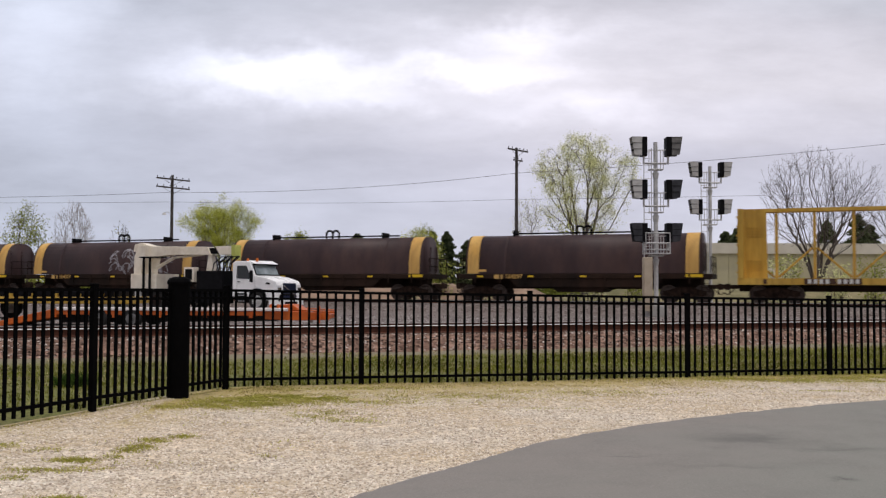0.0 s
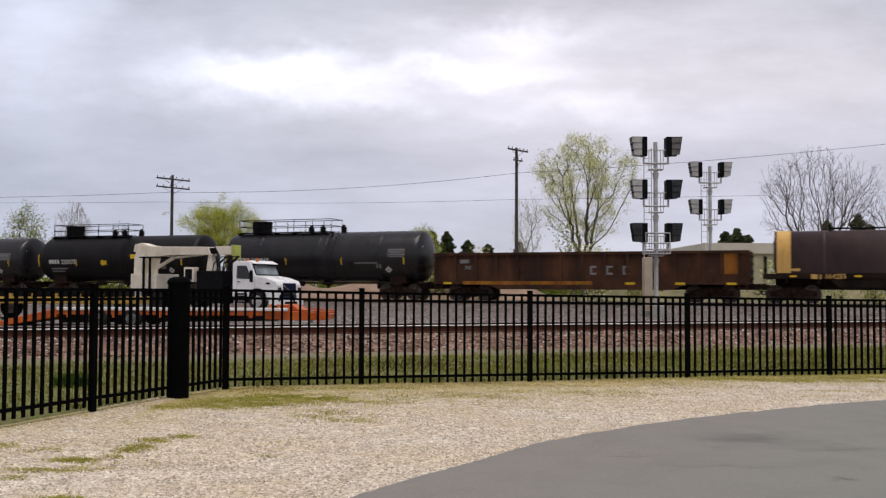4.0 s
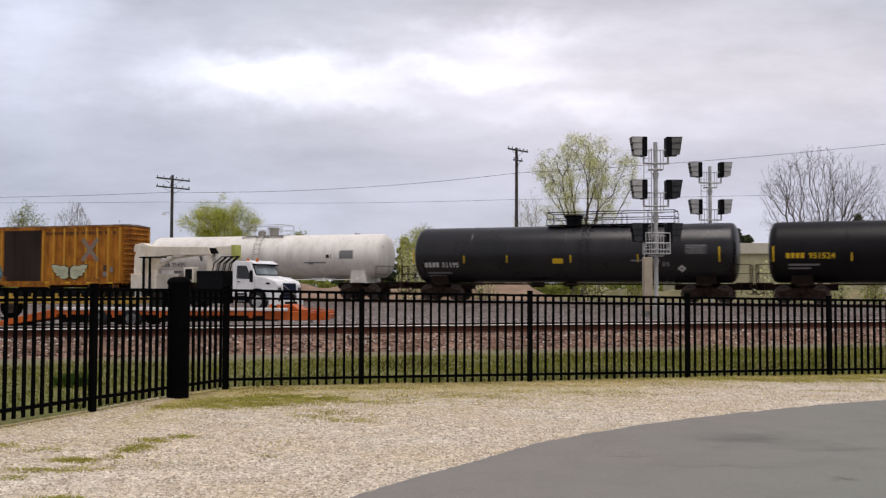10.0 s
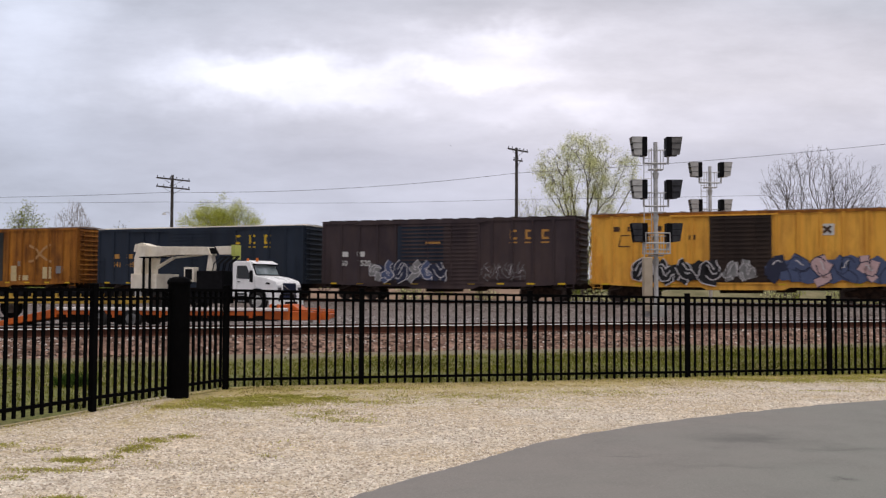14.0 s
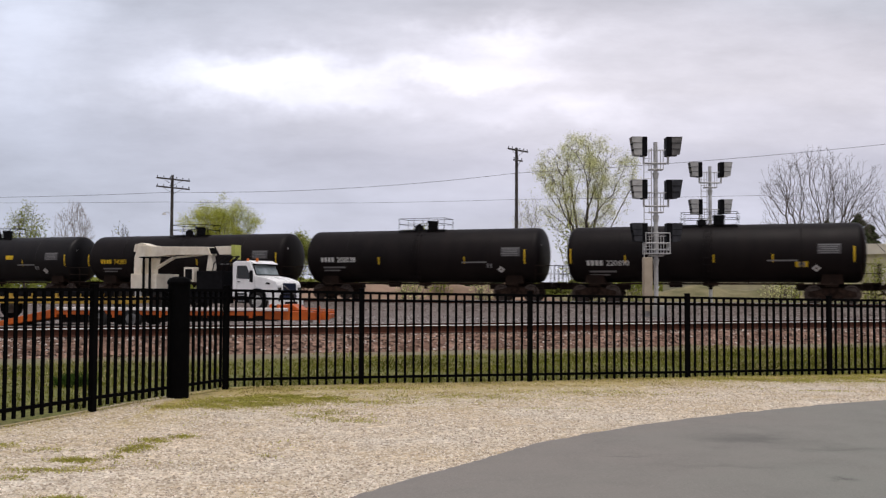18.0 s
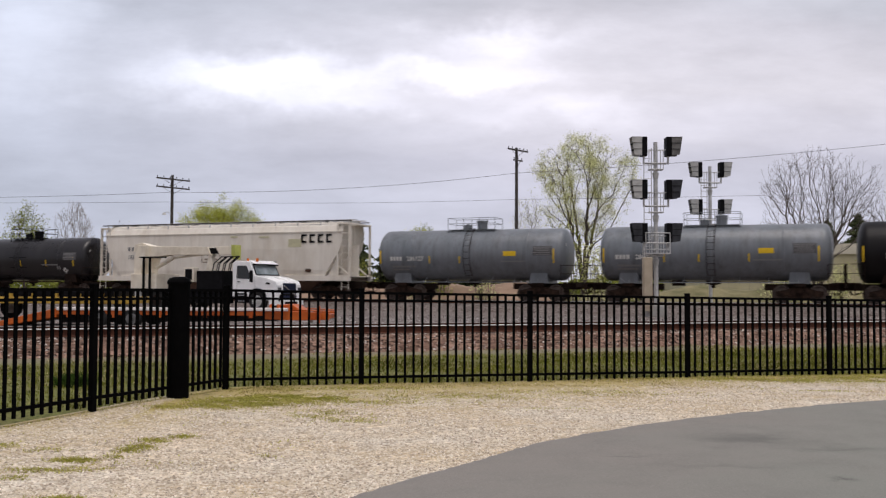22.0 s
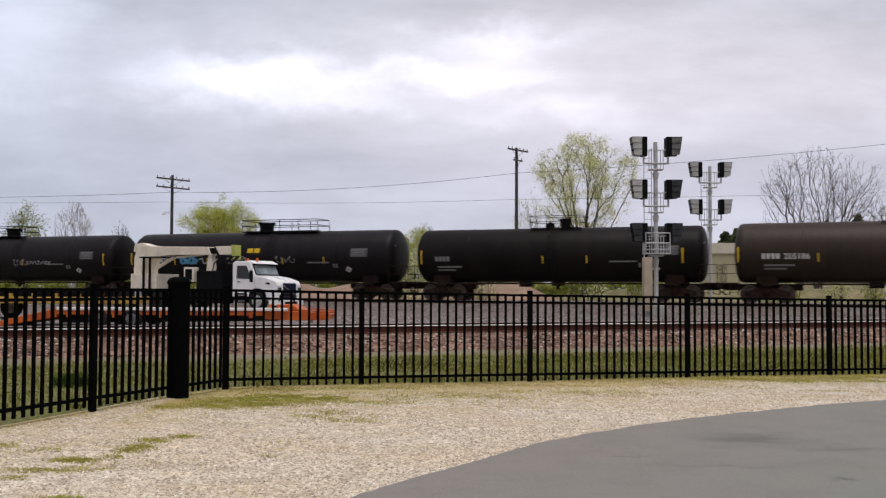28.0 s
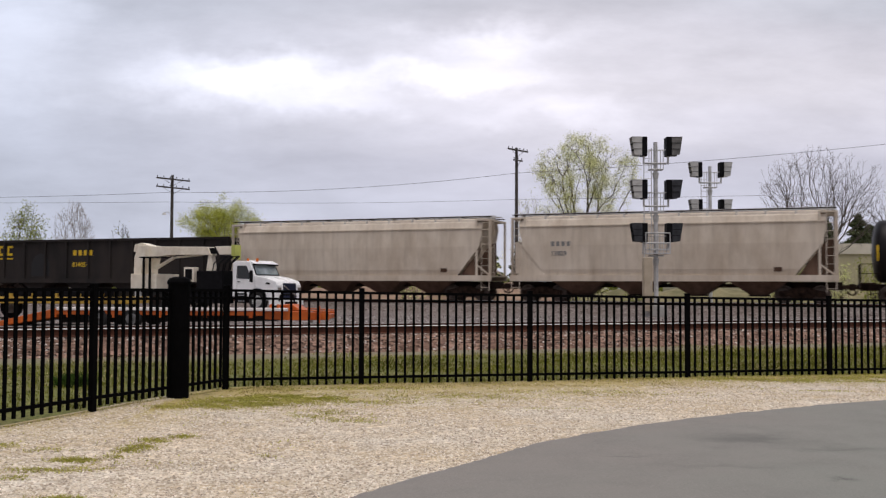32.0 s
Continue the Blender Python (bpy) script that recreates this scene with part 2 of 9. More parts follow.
M = {}
M["grass"] = leafy("spring_grass", (0.105, 0.108, 0.021), (0.225, 0.235, 0.043), 0.5, 0.4)
M["weed"] = leafy("yellow_green_weeds", (0.33, 0.34, 0.055), (0.52, 0.49, 0.14), 2.5, 0.4)
M["weed_dark"] = leafy("dark_green_weeds", (0.035, 0.07, 0.012), (0.08, 0.13, 0.03), 3.0)
M["dry_grass"] = leafy("dry_grass", (0.36, 0.29, 0.13), (0.58, 0.48, 0.25), 1.7, 0.4)
M["gravel"] = stony("pale_limestone_gravel", (0.34, 0.262, 0.175), (0.80, 0.69, 0.53), 34, (0.50, 0.385, 0.235), 0.85, 0.6, verge=(0.40, 0.315, 0.10), pale=(1.03, 1.10, 1.22))
M["pebble"] = chips("limestone_pebbles", ((0.27, 0.22, 0.175), (0.48, 0.40, 0.305), (0.64, 0.55, 0.43), (0.68, 0.605, 0.50), (0.84, 0.78, 0.68)))
M["asphalt"] = worn_asphalt("worn_asphalt", ((2.68, 8.55, 0.42, 0.28, 0.55), (2.86, 6.84, 0.10, 0.05, 0.7), (3.3, 8.05, 0.35, 0.12, 0.4), (1.51, 7.68, 0.14, 0.05, 0.45), (2.2, 7.3, 0.5, 0.10, 0.22)))
M["bank_grass"] = surface("pale_dry_bank_grass", (0.125, 0.12, 0.055), (0.26, 0.225, 0.125), scale=0.7, rough=1.0, grain=25, bump=0.8, where="World")
M["soil"] = stony("grassy_soil", (0.075, 0.082, 0.022), (0.19, 0.20, 0.055), 24, (0.16, 0.125, 0.06), 0.6, 0.9, verge=(0.235, 0.20, 0.15))
M["field"] = surface("field_and_dirt", (0.09, 0.10, 0.035), (0.20, 0.17, 0.11), scale=0.12, rough=1.0, grain=8, bump=0.5, dirt=(0.19, 0.13, 0.085), dirt_amount=0.8, dirt_scale=0.06, where="World")
M["ballast"] = stony("brown_track_ballast", (0.024, 0.011, 0.007), (0.35, 0.222, 0.165), 13, (0.074, 0.036, 0.023), 0.75, 1.1)
M["ballast_stone"] = chips("ballast_stones", ((0.025, 0.015, 0.012), (0.08, 0.05, 0.038), (0.17, 0.12, 0.095), (0.36, 0.30, 0.26), (0.66, 0.61, 0.56)))
M["yard"] = stony("grey_yard_gravel", (0.050, 0.038, 0.034), (0.275, 0.238, 0.222), 11, (0.118, 0.089, 0.076), 0.7, 0.3)
M["yard_stone"] = chips("grey_yard_stones", ((0.04, 0.032, 0.030), (0.12, 0.10, 0.094), (0.24, 0.22, 0.21), (0.46, 0.43, 0.42)))
M["rail"] = surface("rusty_rail_steel", (0.052, 0.018, 0.010), (0.115, 0.042, 0.024), scale=6, rough=0.85, bump=0.3)
# near-white non-metal colour stands for the sky's shine on polished steel
M["rail_head"] = surface("rail_head_painted_sheen", (0.74, 0.73, 0.72), (0.82, 0.81, 0.80), scale=5, rough=0.35, metal=0.0, bump=0.0)
M["rail_head_dull"] = surface("rail_head_without_sheen", (0.20, 0.17, 0.16), (0.32, 0.29, 0.275), scale=5, rough=0.6, bump=0.0)
M["tie"] = surface("weathered_timber_tie", (0.035, 0.026, 0.020), (0.08, 0.06, 0.048), scale=3, rough=0.95, stretch=(1, 6, 6), bump=0.5)
M["fence"] = surface("black_fence_coating", (0.0022, 0.0022, 0.0026), (0.0038, 0.0038, 0.0042), scale=5, rough=0.75, bump=0.05, spec=0.025)
M["truck_black"] = surface("grimy_bogie_steel", (0.014, 0.009, 0.007), (0.048, 0.029, 0.021), scale=5, rough=0.85, bump=0.3, spec=0.1)
M["wheel"] = surface("rail_wheel_steel", (0.055, 0.042, 0.036), (0.13, 0.10, 0.085), scale=4, rough=0.55, metal=0.4)
M["yellow"] = plain("safety_yellow_paint", (0.72, 0.47, 0.02))
M["white_mark"] = plain("white_stencil_paint", (0.62, 0.62, 0.60))
M["faded_grey"] = plain("thin_grey_spray_paint", (0.40, 0.39, 0.38))
M["panel_mark"] = plain("faded_stencil_panel", (0.085, 0.082, 0.085))
M["grey_mark"] = plain("faded_grey_stencil", (0.22, 0.22, 0.22))
M["galv"] = surface("galvanised_steel", (0.46, 0.46, 0.46), (0.62, 0.62, 0.62), scale=6, rough=0.5, metal=0.15, bump=0.1)
M["black_paint"] = surface("matt_black_paint", (0.004, 0.004, 0.005), (0.009, 0.009, 0.0105), scale=4, rough=0.65, spec=0.08)
M["glass"] = surface("dark_glass", (0.018, 0.022, 0.026), (0.022, 0.026, 0.030), rough=0.07, bump=0, rough_var=0.03, spec=0.6)
# pale blue-grey mottling paints the sky's reflection into the glass colour
M["windscreen"] = surface("windscreen_with_painted_sky", (0.12, 0.155, 0.165), (0.30, 0.35, 0.365), scale=1.6, rough=0.08, bump=0, rough_var=0.03, spec=0.7)
M["rubber"] = surface("tyre_rubber", (0.012, 0.012, 0.012), (0.025, 0.024, 0.023), scale=6, rough=0.85)
M["timber"] = surface("weathered_pole_timber", (0.05, 0.044, 0.042), (0.095, 0.083, 0.076), scale=3, rough=0.95, stretch=(5, 5, 0.6), bump=0.4)
M["wire"] = plain("overhead_wire", (0.03, 0.03, 0.035))


# ---- mesh helpers ----
def part(name, bm, material, parent, label="", smooth=False):
    me = bpy.data.meshes.new(name)
    bm.to_mesh(me)
    bm.free()
    return hang(name, me, material, parent, label, smooth)


def hang(name, me, material, parent, label="", smooth=False, m=None):
    if material and not me.materials:
        me.materials.append(material)
    if smooth:
        me.polygons.foreach_set("use_smooth", [True] * len(me.polygons))
    ob = new(name, me)
    ob.parent = parent
    if m is not None:
        ob.matrix_basis = m
    if label:
        tagged(ob, label)
    return ob


def thing(name, label, category, m=None, group=""):
    ob = new(name)
    ob.empty_display_size = 0.2
    if m is not None:
        ob.matrix_basis = m
    return tagged(ob, label, category, group)


def box(bm, x0, x1, y0, y1, z0, z1, m=None):
    vs = [bm.verts.new(Vector((x, y, z)) if m is None else m @ Vector((x, y, z))) for x in (x0, x1) for y in (y0, y1) for z in (z0, z1)]
    for f in ((0, 1, 3, 2), (4, 6, 7, 5), (0, 4, 5, 1), (2, 3, 7, 6), (0, 2, 6, 4), (1, 5, 7, 3)):
        bm.faces.new([vs[i] for i in f])
    return vs


def rod(bm, a, b, r, r2=None, seg=6, caps=True):
    a, b = Vector(a), Vector(b)
    d = b - a
    if d.length < 1e-6:
        return
    q = d.to_track_quat("Z", "Y")
    r2 = r if r2 is None else r2
    rings = []
    for p, rr in ((a, r), (b, r2)):
        rings.append([bm.verts.new(p + q @ Vector((rr * math.cos(2 * math.pi * i / seg), rr * math.sin(2 * math.pi * i / seg), 0))) for i in range(seg)])
    for i in range(seg):
        j = (i + 1) % seg
        bm.faces.new((rings[0][i], rings[0][j], rings[1][j], rings[1][i]))
    if caps:
        bm.faces.new(rings[0][::-1])
        bm.faces.new(rings[1])


def tube(bm, pts, r, seg=6):
    for a, b in zip(pts[:-1], pts[1:]):
        rod(bm, a, b, r, seg=seg)


def pipe(bm, pts, r, seg=6):
    """One bent tube through all points."""
    P = [Vector(p) for p in pts]
    rings = []
    for i, p in enumerate(P):
        d = (P[min(i + 1, len(P) - 1)] - P[max(i - 1, 0)]).normalized()
        q = d.to_track_quat("Z", "Y")
        rings.append([bm.verts.new(p + q @ Vector((r * math.cos(2 * math.pi * k / seg), r * math.sin(2 * math.pi * k / seg), 0))) for k in range(seg)])
    for A, B in zip(rings[:-1], rings[1:]):
        for k in range(seg):
            bm.faces.new((A[k], A[(k + 1) % seg], B[(k + 1) % seg], B[k]))
    bm.faces.new(rings[0][::-1])
    bm.faces.new(rings[-1])


def bar(name, a, b, r, material, parent):
    """A straight round bar as a part of its own; all bars of one material share a mesh."""
    a, b = Vector(a), Vector(b)
    d = b - a
    m = Matrix.Translation(a) @ d.to_track_quat("Z", "Y").to_matrix().to_4x4() @ Matrix.Diagonal((r, r, d.length, 1))
    return hang(name, cached("bar " + material.name, lambda q: rod(q, (0, 0, 0), (0, 0, 1), 1.0, seg=6)), material, parent, m=m)


def guard(parent, name, pts, z0, h, step, r, material, label=""):
    """A handrail along (x, y) points: bent top rail with its posts and middle bars as parts."""
    bm = bmesh.new()
    pipe(bm, [(x, y, z0 + h) for x, y in pts], r, 5)
    top = part(name, bm, material, parent, label)
    for i, ((xa, ya), (xb, yb)) in enumerate(zip(pts[:-1], pts[1:])):
        n = max(1, round(math.hypot(xb - xa, yb - ya) / step))
        for k in range(0 if i == 0 else 1, n + 1):
            x, y = xa + (xb - xa) * k / n, ya + (yb - ya) * k / n
            bar("rail_post", (x, y, z0), (x, y, z0 + h), r, material, top)
        bar("middle_bar", (xa, ya, z0 + h * 0.5), (xb, yb, z0 + h * 0.5), r, material, top)
    return top


def lathe_x(bm, profile, seg=40, cy=0.0, cz=0.0):
    """Turns (x, radius) rows about an axis along x."""
    rings = []
    for x, r in profile:
        if r < 1e-4:
            rings.append([bm.verts.new((x, cy, cz))])
        else:
            rings.append([bm.verts.new((x, cy + r * math.cos(2 * math.pi * i / seg), cz + r * math.sin(2 * math.pi * i / seg))) for i in range(seg)])
    for A, B in zip(rings[:-1], rings[1:]):
        for i in range(seg):
            j = (i + 1) % seg
            if len(A) == 1:
                bm.faces.new((A[0], B[j], B[i]))
            elif len(B) == 1:
                bm.faces.new((A[i], A[j], B[0]))
            else:
                bm.faces.new((A[i], A[j], B[j], B[i]))


def prism(bm, outline, y0, y1):
    """An outline of (x, z) rows pushed out from y0 to y1."""
    A = [bm.verts.new((x, y0, z)) for x, z in outline]
    B = [bm.verts.new((x, y1, z)) for x, z in outline]
    n = len(outline)
    bm.faces.new(A)
    bm.faces.new(B[::-1])
    for i in range(n):
        j = (i + 1) % n
        bm.faces.new((A[j], A[i], B[i], B[j]))


def soften(bm, width, seg=2):
    bmesh.ops.bevel(bm, geom=bm.edges[:], offset=width, segments=seg, profile=0.6, affect="EDGES", clamp_overlap=True)


CACHE = {}


def cached(key, build):
    """One mesh for all pieces that are alike."""
    if key not in CACHE:
        bm = bmesh.new()
        build(bm)
        bmesh.ops.recalc_face_normals(bm, faces=bm.faces[:])
        me = bpy.data.meshes.new(key)
        bm.to_mesh(me)
        bm.free()
        CACHE[key] = me
    return CACHE[key]


def lettering(text, size):
    """Flat raised characters in the built-in font, standing in the xz plane and read from -y."""
    key = "digits %s %.3f" % (text, size)
    if key not in CACHE:
        cu = bpy.data.curves.new("digits", "FONT")
        cu.body, cu.size, cu.extrude, cu.offset = text, size, 0.002, 0.018 * size
        cu.resolution_u = 2
        cu.align_x = "LEFT"
        ob = bpy.data.objects.new("digits", cu)
        scene.collection.objects.link(ob)
        bpy.context.view_layer.update()
        me = bpy.data.meshes.new_from_object(ob.evaluated_get(bpy.context.evaluated_depsgraph_get()))
        bpy.data.objects.remove(ob)
        me.transform(pose(0, 0, 0, 90))
        me.name = "digits"
        CACHE[key] = me
    return CACHE[key]


# ---- sky with clouds ----
def cloud_material():
    m = bpy.data.materials.new("overcast_clouds")
    m.use_nodes = True
    n, l = m.node_tree.nodes, m.node_tree.links
    n.clear()
    out, em = n.new("ShaderNodeOutputMaterial"), n.new("ShaderNodeEmission")
    tc = n.new("ShaderNodeTexCoord")
    sc = n.new("ShaderNodeVectorMath")
    sc.operation = "SCALE"
    sc.inputs["Scale"].default_value = 1 / 2600
    l.new(tc.outputs["Object"], sc.inputs[0])

    def noise_of(scale, stretch, detail=6, rough=0.55, shift=0.0):
        mp = n.new("ShaderNodeMapping")
        mp.inputs["Scale"].default_value = stretch
        mp.inputs["Location"].default_value = (shift, shift * 0.3, shift * 0.7)
        l.new(sc.outputs[0], mp.inputs[0])
        t = n.new("ShaderNodeTexNoise")
        t.inputs["Scale"].default_value, t.inputs["Detail"].default_value, t.inputs["Roughness"].default_value = scale, detail, rough
        l.new(mp.outputs[0], t.inputs["Vector"])
        return t

    def math_node(op, a, b):
        q = n.new("ShaderNodeMath")
        q.operation = op
        for i, v in enumerate((a, b)):
            if isinstance(v, (int, float)):
                q.inputs[i].default_value = v
            else:
                l.new(v, q.inputs[i])
        return q.outputs[0]

    wisp = noise_of(4.0, (1.0, 1.0, 3.4), 8, 0.6)
    bands = noise_of(2.2, (0.8, 1.0, 4.5), 5, 0.5, 3.1)
    # base grey, from the low sky up
    sep = n.new("ShaderNodeSeparateXYZ")
    l.new(sc.outputs[0], sep.inputs[0])
    ramp = n.new("ShaderNodeValToRGB")
    cr = ramp.color_ramp
    cr.elements[0].position, cr.elements[0].color = 0.0, (0.70, 0.735, 0.82, 1)
    cr.elements[1].position, cr.elements[1].color = 1.0, (0.53, 0.575, 0.645, 1)
    for pos, c in ((0.20, (0.618, 0.648, 0.755)), (0.42, (0.640, 0.658, 0.757)), (0.62, (0.750, 0.757, 0.827)), (0.80, (0.668, 0.684, 0.758))):
        e = cr.elements.new(pos)
        e.color = (*c, 1)
    wob = math_node("MULTIPLY", math_node("SUBTRACT", bands.outputs["Fac"], 0.5), 0.16)
    height = math_node("DIVIDE", math_node("ADD", sep.outputs["Z"], wob), 0.34)
    l.new(height, ramp.inputs[0])
    # broad light and dark streaks
    streak = n.new("ShaderNodeMapRange")
    streak.inputs["From Min"].default_value, streak.inputs["From Max"].default_value = 0.30, 0.70
    streak.inputs["To Min"].default_value, streak.inputs["To Max"].default_value = 0.84, 1.15
    l.new(wisp.outputs["Fac"], streak.inputs["Value"])
    # thin places where the sun comes through: centre x, centre z, half width, half height, strength
    thin = None
    warp = noise_of(7.0, (1.0, 1.0, 2.0), 5, 0.6, 1.7)
    warp2 = noise_of(9.0, (1.0, 1.0, 1.6), 4, 0.6, 5.3)
    for cx, cz, hx, hz, power in ((-0.190, 0.222, 0.092, 0.024, 0.86), (0.055, 0.262, 0.085, 0.020, 0.50), (0.030, 0.229, 0.100, 0.013, 0.52), (-0.44, 0.300, 0.09, 0.035, 0.28), (-0.03, 0.212, 0.22, 0.050, 0.10), (-0.43, 0.25, 0.12, 0.045, 0.36), (0.16, 0.262, 0.09, 0.02, 0.15), (0.15, 0.195, 0.10, 0.016, 0.25), (-0.10, 0.192, 0.08, 0.012, 0.2)):
        dx = math_node("DIVIDE", math_node("SUBTRACT", math_node("ADD", sep.outputs["X"], math_node("MULTIPLY", math_node("SUBTRACT", warp.outputs["Fac"], 0.5), 0.20)), cx), hx)
        dz = math_node("DIVIDE", math_node("SUBTRACT", math_node("ADD", sep.outputs["Z"], math_node("MULTIPLY", math_node("SUBTRACT", warp2.outputs["Fac"], 0.5), 0.085)), cz), hz)
        d2 = math_node("ADD", math_node("MULTIPLY", dx, dx), math_node("MULTIPLY", dz, dz))
        spot = math_node("MULTIPLY", math_node("POWER", 2.718, math_node("MULTIPLY", d2, -0.9)), power)
        thin = spot if thin is None else math_node("ADD", thin, spot)
    # cooler grey towards the west
    side = n.new("ShaderNodeMapRange")
    side.inputs["From Min"].default_value, side.inputs["From Max"].default_value = 0.10, -0.42
    side.inputs["To Max"].default_value = 0.85
    l.new(sep.outputs["X"], side.inputs["Value"])
    cool = n.new("ShaderNodeMixRGB")
    cool.inputs[2].default_value = (0.520, 0.582, 0.690, 1)
    l.new(side.outputs[0], cool.inputs[0])
    l.new(ramp.outputs[0], cool.inputs[1])
    mul = n.new("ShaderNodeVectorMath")
    mul.operation = "SCALE"
    l.new(cool.outputs[0], mul.inputs[0])
    l.new(math_node("ADD", streak.outputs[0], math_node("MULTIPLY", thin, 1.0)), mul.inputs["Scale"])
    l.new(mul.outputs[0], em.inputs[0])
    em.inputs[1].default_value = 1.0
    l.new(em.outputs[0], out.inputs[0])
    return m


def sky_sheet():
    bm = bmesh.new()
    v = [bm.verts.new(p) for p in ((-3200, 2600, -60), (3200, 2600, -60), (3200, 2600, 1500), (-3200, 2600, 1500))]
    bm.faces.new(v)
    ob = part("backdrop_clouds", bm, cloud_material(), None)
    return tagged(ob, "overcast grey sky with bright thin clouds", "sky", kind="structure")


clouds = sky_sheet()

# ---- ground ----
# near track: a rail through (0, 22.4), running 19.2 degrees away from the fence side
NA = radians(19.2)
N_DIR, N_OUT = Vector((math.cos(NA), math.sin(NA), 0)), Vector((-math.sin(NA), math.cos(NA), 0))
N_P = Vector((0, 22.4, 0))
# train track: through (0, 57.5), coming nearer to the right
TA = radians(21.2)
T_DIR, T_OUT = Vector((math.cos(TA), -math.sin(TA), 0)), Vector((math.sin(TA), math.cos(TA), 0))
T_P = Vector((0, 57.5, 0))
RAIL_Z = 0.62
YARD_Z = 0.0


def smooth(a, b, v):
    k = min(1.0, max(0.0, (v - a) / (b - a)))
    return k * k * (3 - 2 * k)


def ground_z(x, y):
    q = (Vector((x, y, 0)) - N_P).dot(N_OUT)
    bumps = 0.018 * noise.noise((x * 0.6, y * 0.6, 0)) + 0.008 * noise.noise((x * 2.1, y * 2.1, 3))
    if y > 200:
        bumps = 0
    return -0.02 + (YARD_Z - 0.0) * smooth(-1.9, -0.2, q) + bumps


def axis(near, step, far, grow):
    v, out = 0.0, [0.0]
    while v < far:
        v += step if v < near else step * (1 + (v - near) * grow)
        out.append(v)
    return out


gx = axis(22, 0.45, 3200, 0.14)
xs = [-v for v in gx[:0:-1]] + gx
ys = [-v for v in axis(4, 1.5, 2900, 0.3)[:0:-1]] + axis(32, 0.45, 2900, 0.12)
bm = bmesh.new()
grid = [[bm.verts.new((x, y, ground_z(x, y))) for x in xs] for y in ys]
for j in range(len(ys) - 1):
    for i in range(len(xs) - 1):
        bm.faces.new((grid[j][i], grid[j][i + 1], grid[j + 1][i + 1], grid[j + 1][i]))
ground = part("ground", bm, M["field"], None, "", True)
tagged(ground, "bare and grassy flat railway land", "ground", kind="structure")


def sheet_over(name, outline_rows, material, lift, label, category, cell=0.5):
    """A sheet between two lines (lists of (x, y) of equal length), lying a little over the ground."""
    a, b = outline_rows
    bm = bmesh.new()
    rows = []
    for p, q in zip(a, b):
        rows.append((p, q))
    steps = max(2, min(60, int(max((Vector(q) - Vector(p)).length for p, q in rows) / cell)))
    vs = []
    for p, q in rows:
        line = []
        for i in range(steps + 1):
            f = i / steps
            x, y = p[0] + (q[0] - p[0]) * f, p[1] + (q[1] - p[1]) * f
            line.append(bm.verts.new((x, y, ground_z(x, y) + lift)))
        vs.append(line)
    for A, B in zip(vs[:-1], vs[1:]):
        for i in range(steps):
            bm.faces.new((A[i], A[i + 1], B[i + 1], B[i]))
    bmesh.ops.recalc_face_normals(bm, faces=bm.faces[:])
    ob = part(name, bm, material, None, "", True)
    return tagged(ob, label, category, kind="structure")


def spline(pts, n):
    """Points along a smooth line through pts."""
    out = []
    P = [Vector(p) for p in pts]
    P = [2 * P[0] - P[1]] + P + [2 * P[-1] - P[-2]]
    for i in range(1, len(P) - 2):
        for k in range(n):
            t = k / n
            a, b, c, d = P[i - 1], P[i], P[i + 1], P[i + 2]
            out.append(0.5 * ((2 * b) + (c - a) * t + (2 * a - 5 * b + 4 * c - d) * t * t + (3 * b - a - 3 * c + d) * t ** 3))
    out.append(P[-2])
    return out


# fence line: posts as x, y, top of the top rail, bottom rail
FENCE = [(-5.35, 6.35, 1.335, 0.165), (-3.775, 10.42, 1.33, 0.145), (-2.865, 12.75, 1.322, 0.127), (-1.124, 13.36, 1.290, 0.107), (1.267, 13.99, 1.262, 0.100), (3.715, 14.62, 1.232, 0.090), (6.118, 15.25, 1.200, 0.080), (8.55, 15.90, 1.180, 0.070), (10.98, 16.55, 1.165, 0.07)]
fence_xy = [Vector((p[0], p[1])) for p in FENCE]
lot_edge = spline([(-9, -2)] + [tuple(p) for p in fence_xy] + [(20, 18.9), (34, 22.6)], 6)
lot_edge = [p + Vector((-0.12 if p.x < -2.3 else 0.0, 0.10)) for p in lot_edge]
lot_near = [Vector((p.x, -6)) for p in lot_edge]
gravel = sheet_over("ground_gravel", (lot_near, lot_edge), M["gravel"], 0.022, "pale limestone gravel with dry weeds", "gravel", 0.4)


def line_y(x):
    return float(np.interp(x, [p.x for p in fence_xy], [p.y for p in fence_xy]))


def verge_of(ob, rule):
    """Writes how far moss and dry growth have taken over, from 0 to 1, on every vertex."""
    at = ob.data.attributes.new("verge", "FLOAT", "POINT")
    at.data.foreach_set("value", [rule(v.co.x, v.co.y) for v in ob.data.vertices])


def lot_verge(x, y):
    d = max(0.0, line_y(x) - y)
    reach = 0.7 if x < -3.2 else (2.3 if x < 2.8 else 1.3)
    return (0.20 if x < -3.2 else 0.80) * math.exp(-(d / reach) ** 2) + 0.30 * smooth(-1.5, -4.5, x)


verge_of(gravel, lot_verge)

EDGE = [(-2.6, -4.0), (-2.35, 0.0), (-1.72, 3.6), (-1.27, 4.9), (-0.584, 6.1), (-0.23, 6.7), (0.144, 7.3), (0.64, 8.0), (1.233, 8.7), (1.953, 9.4), (2.82, 10.1), (3.848, 10.8), (5.047, 11.5), (8.2, 12.95), (12.5, 14.6), (30.0, 20.2)]
edge = spline(EDGE, 16)
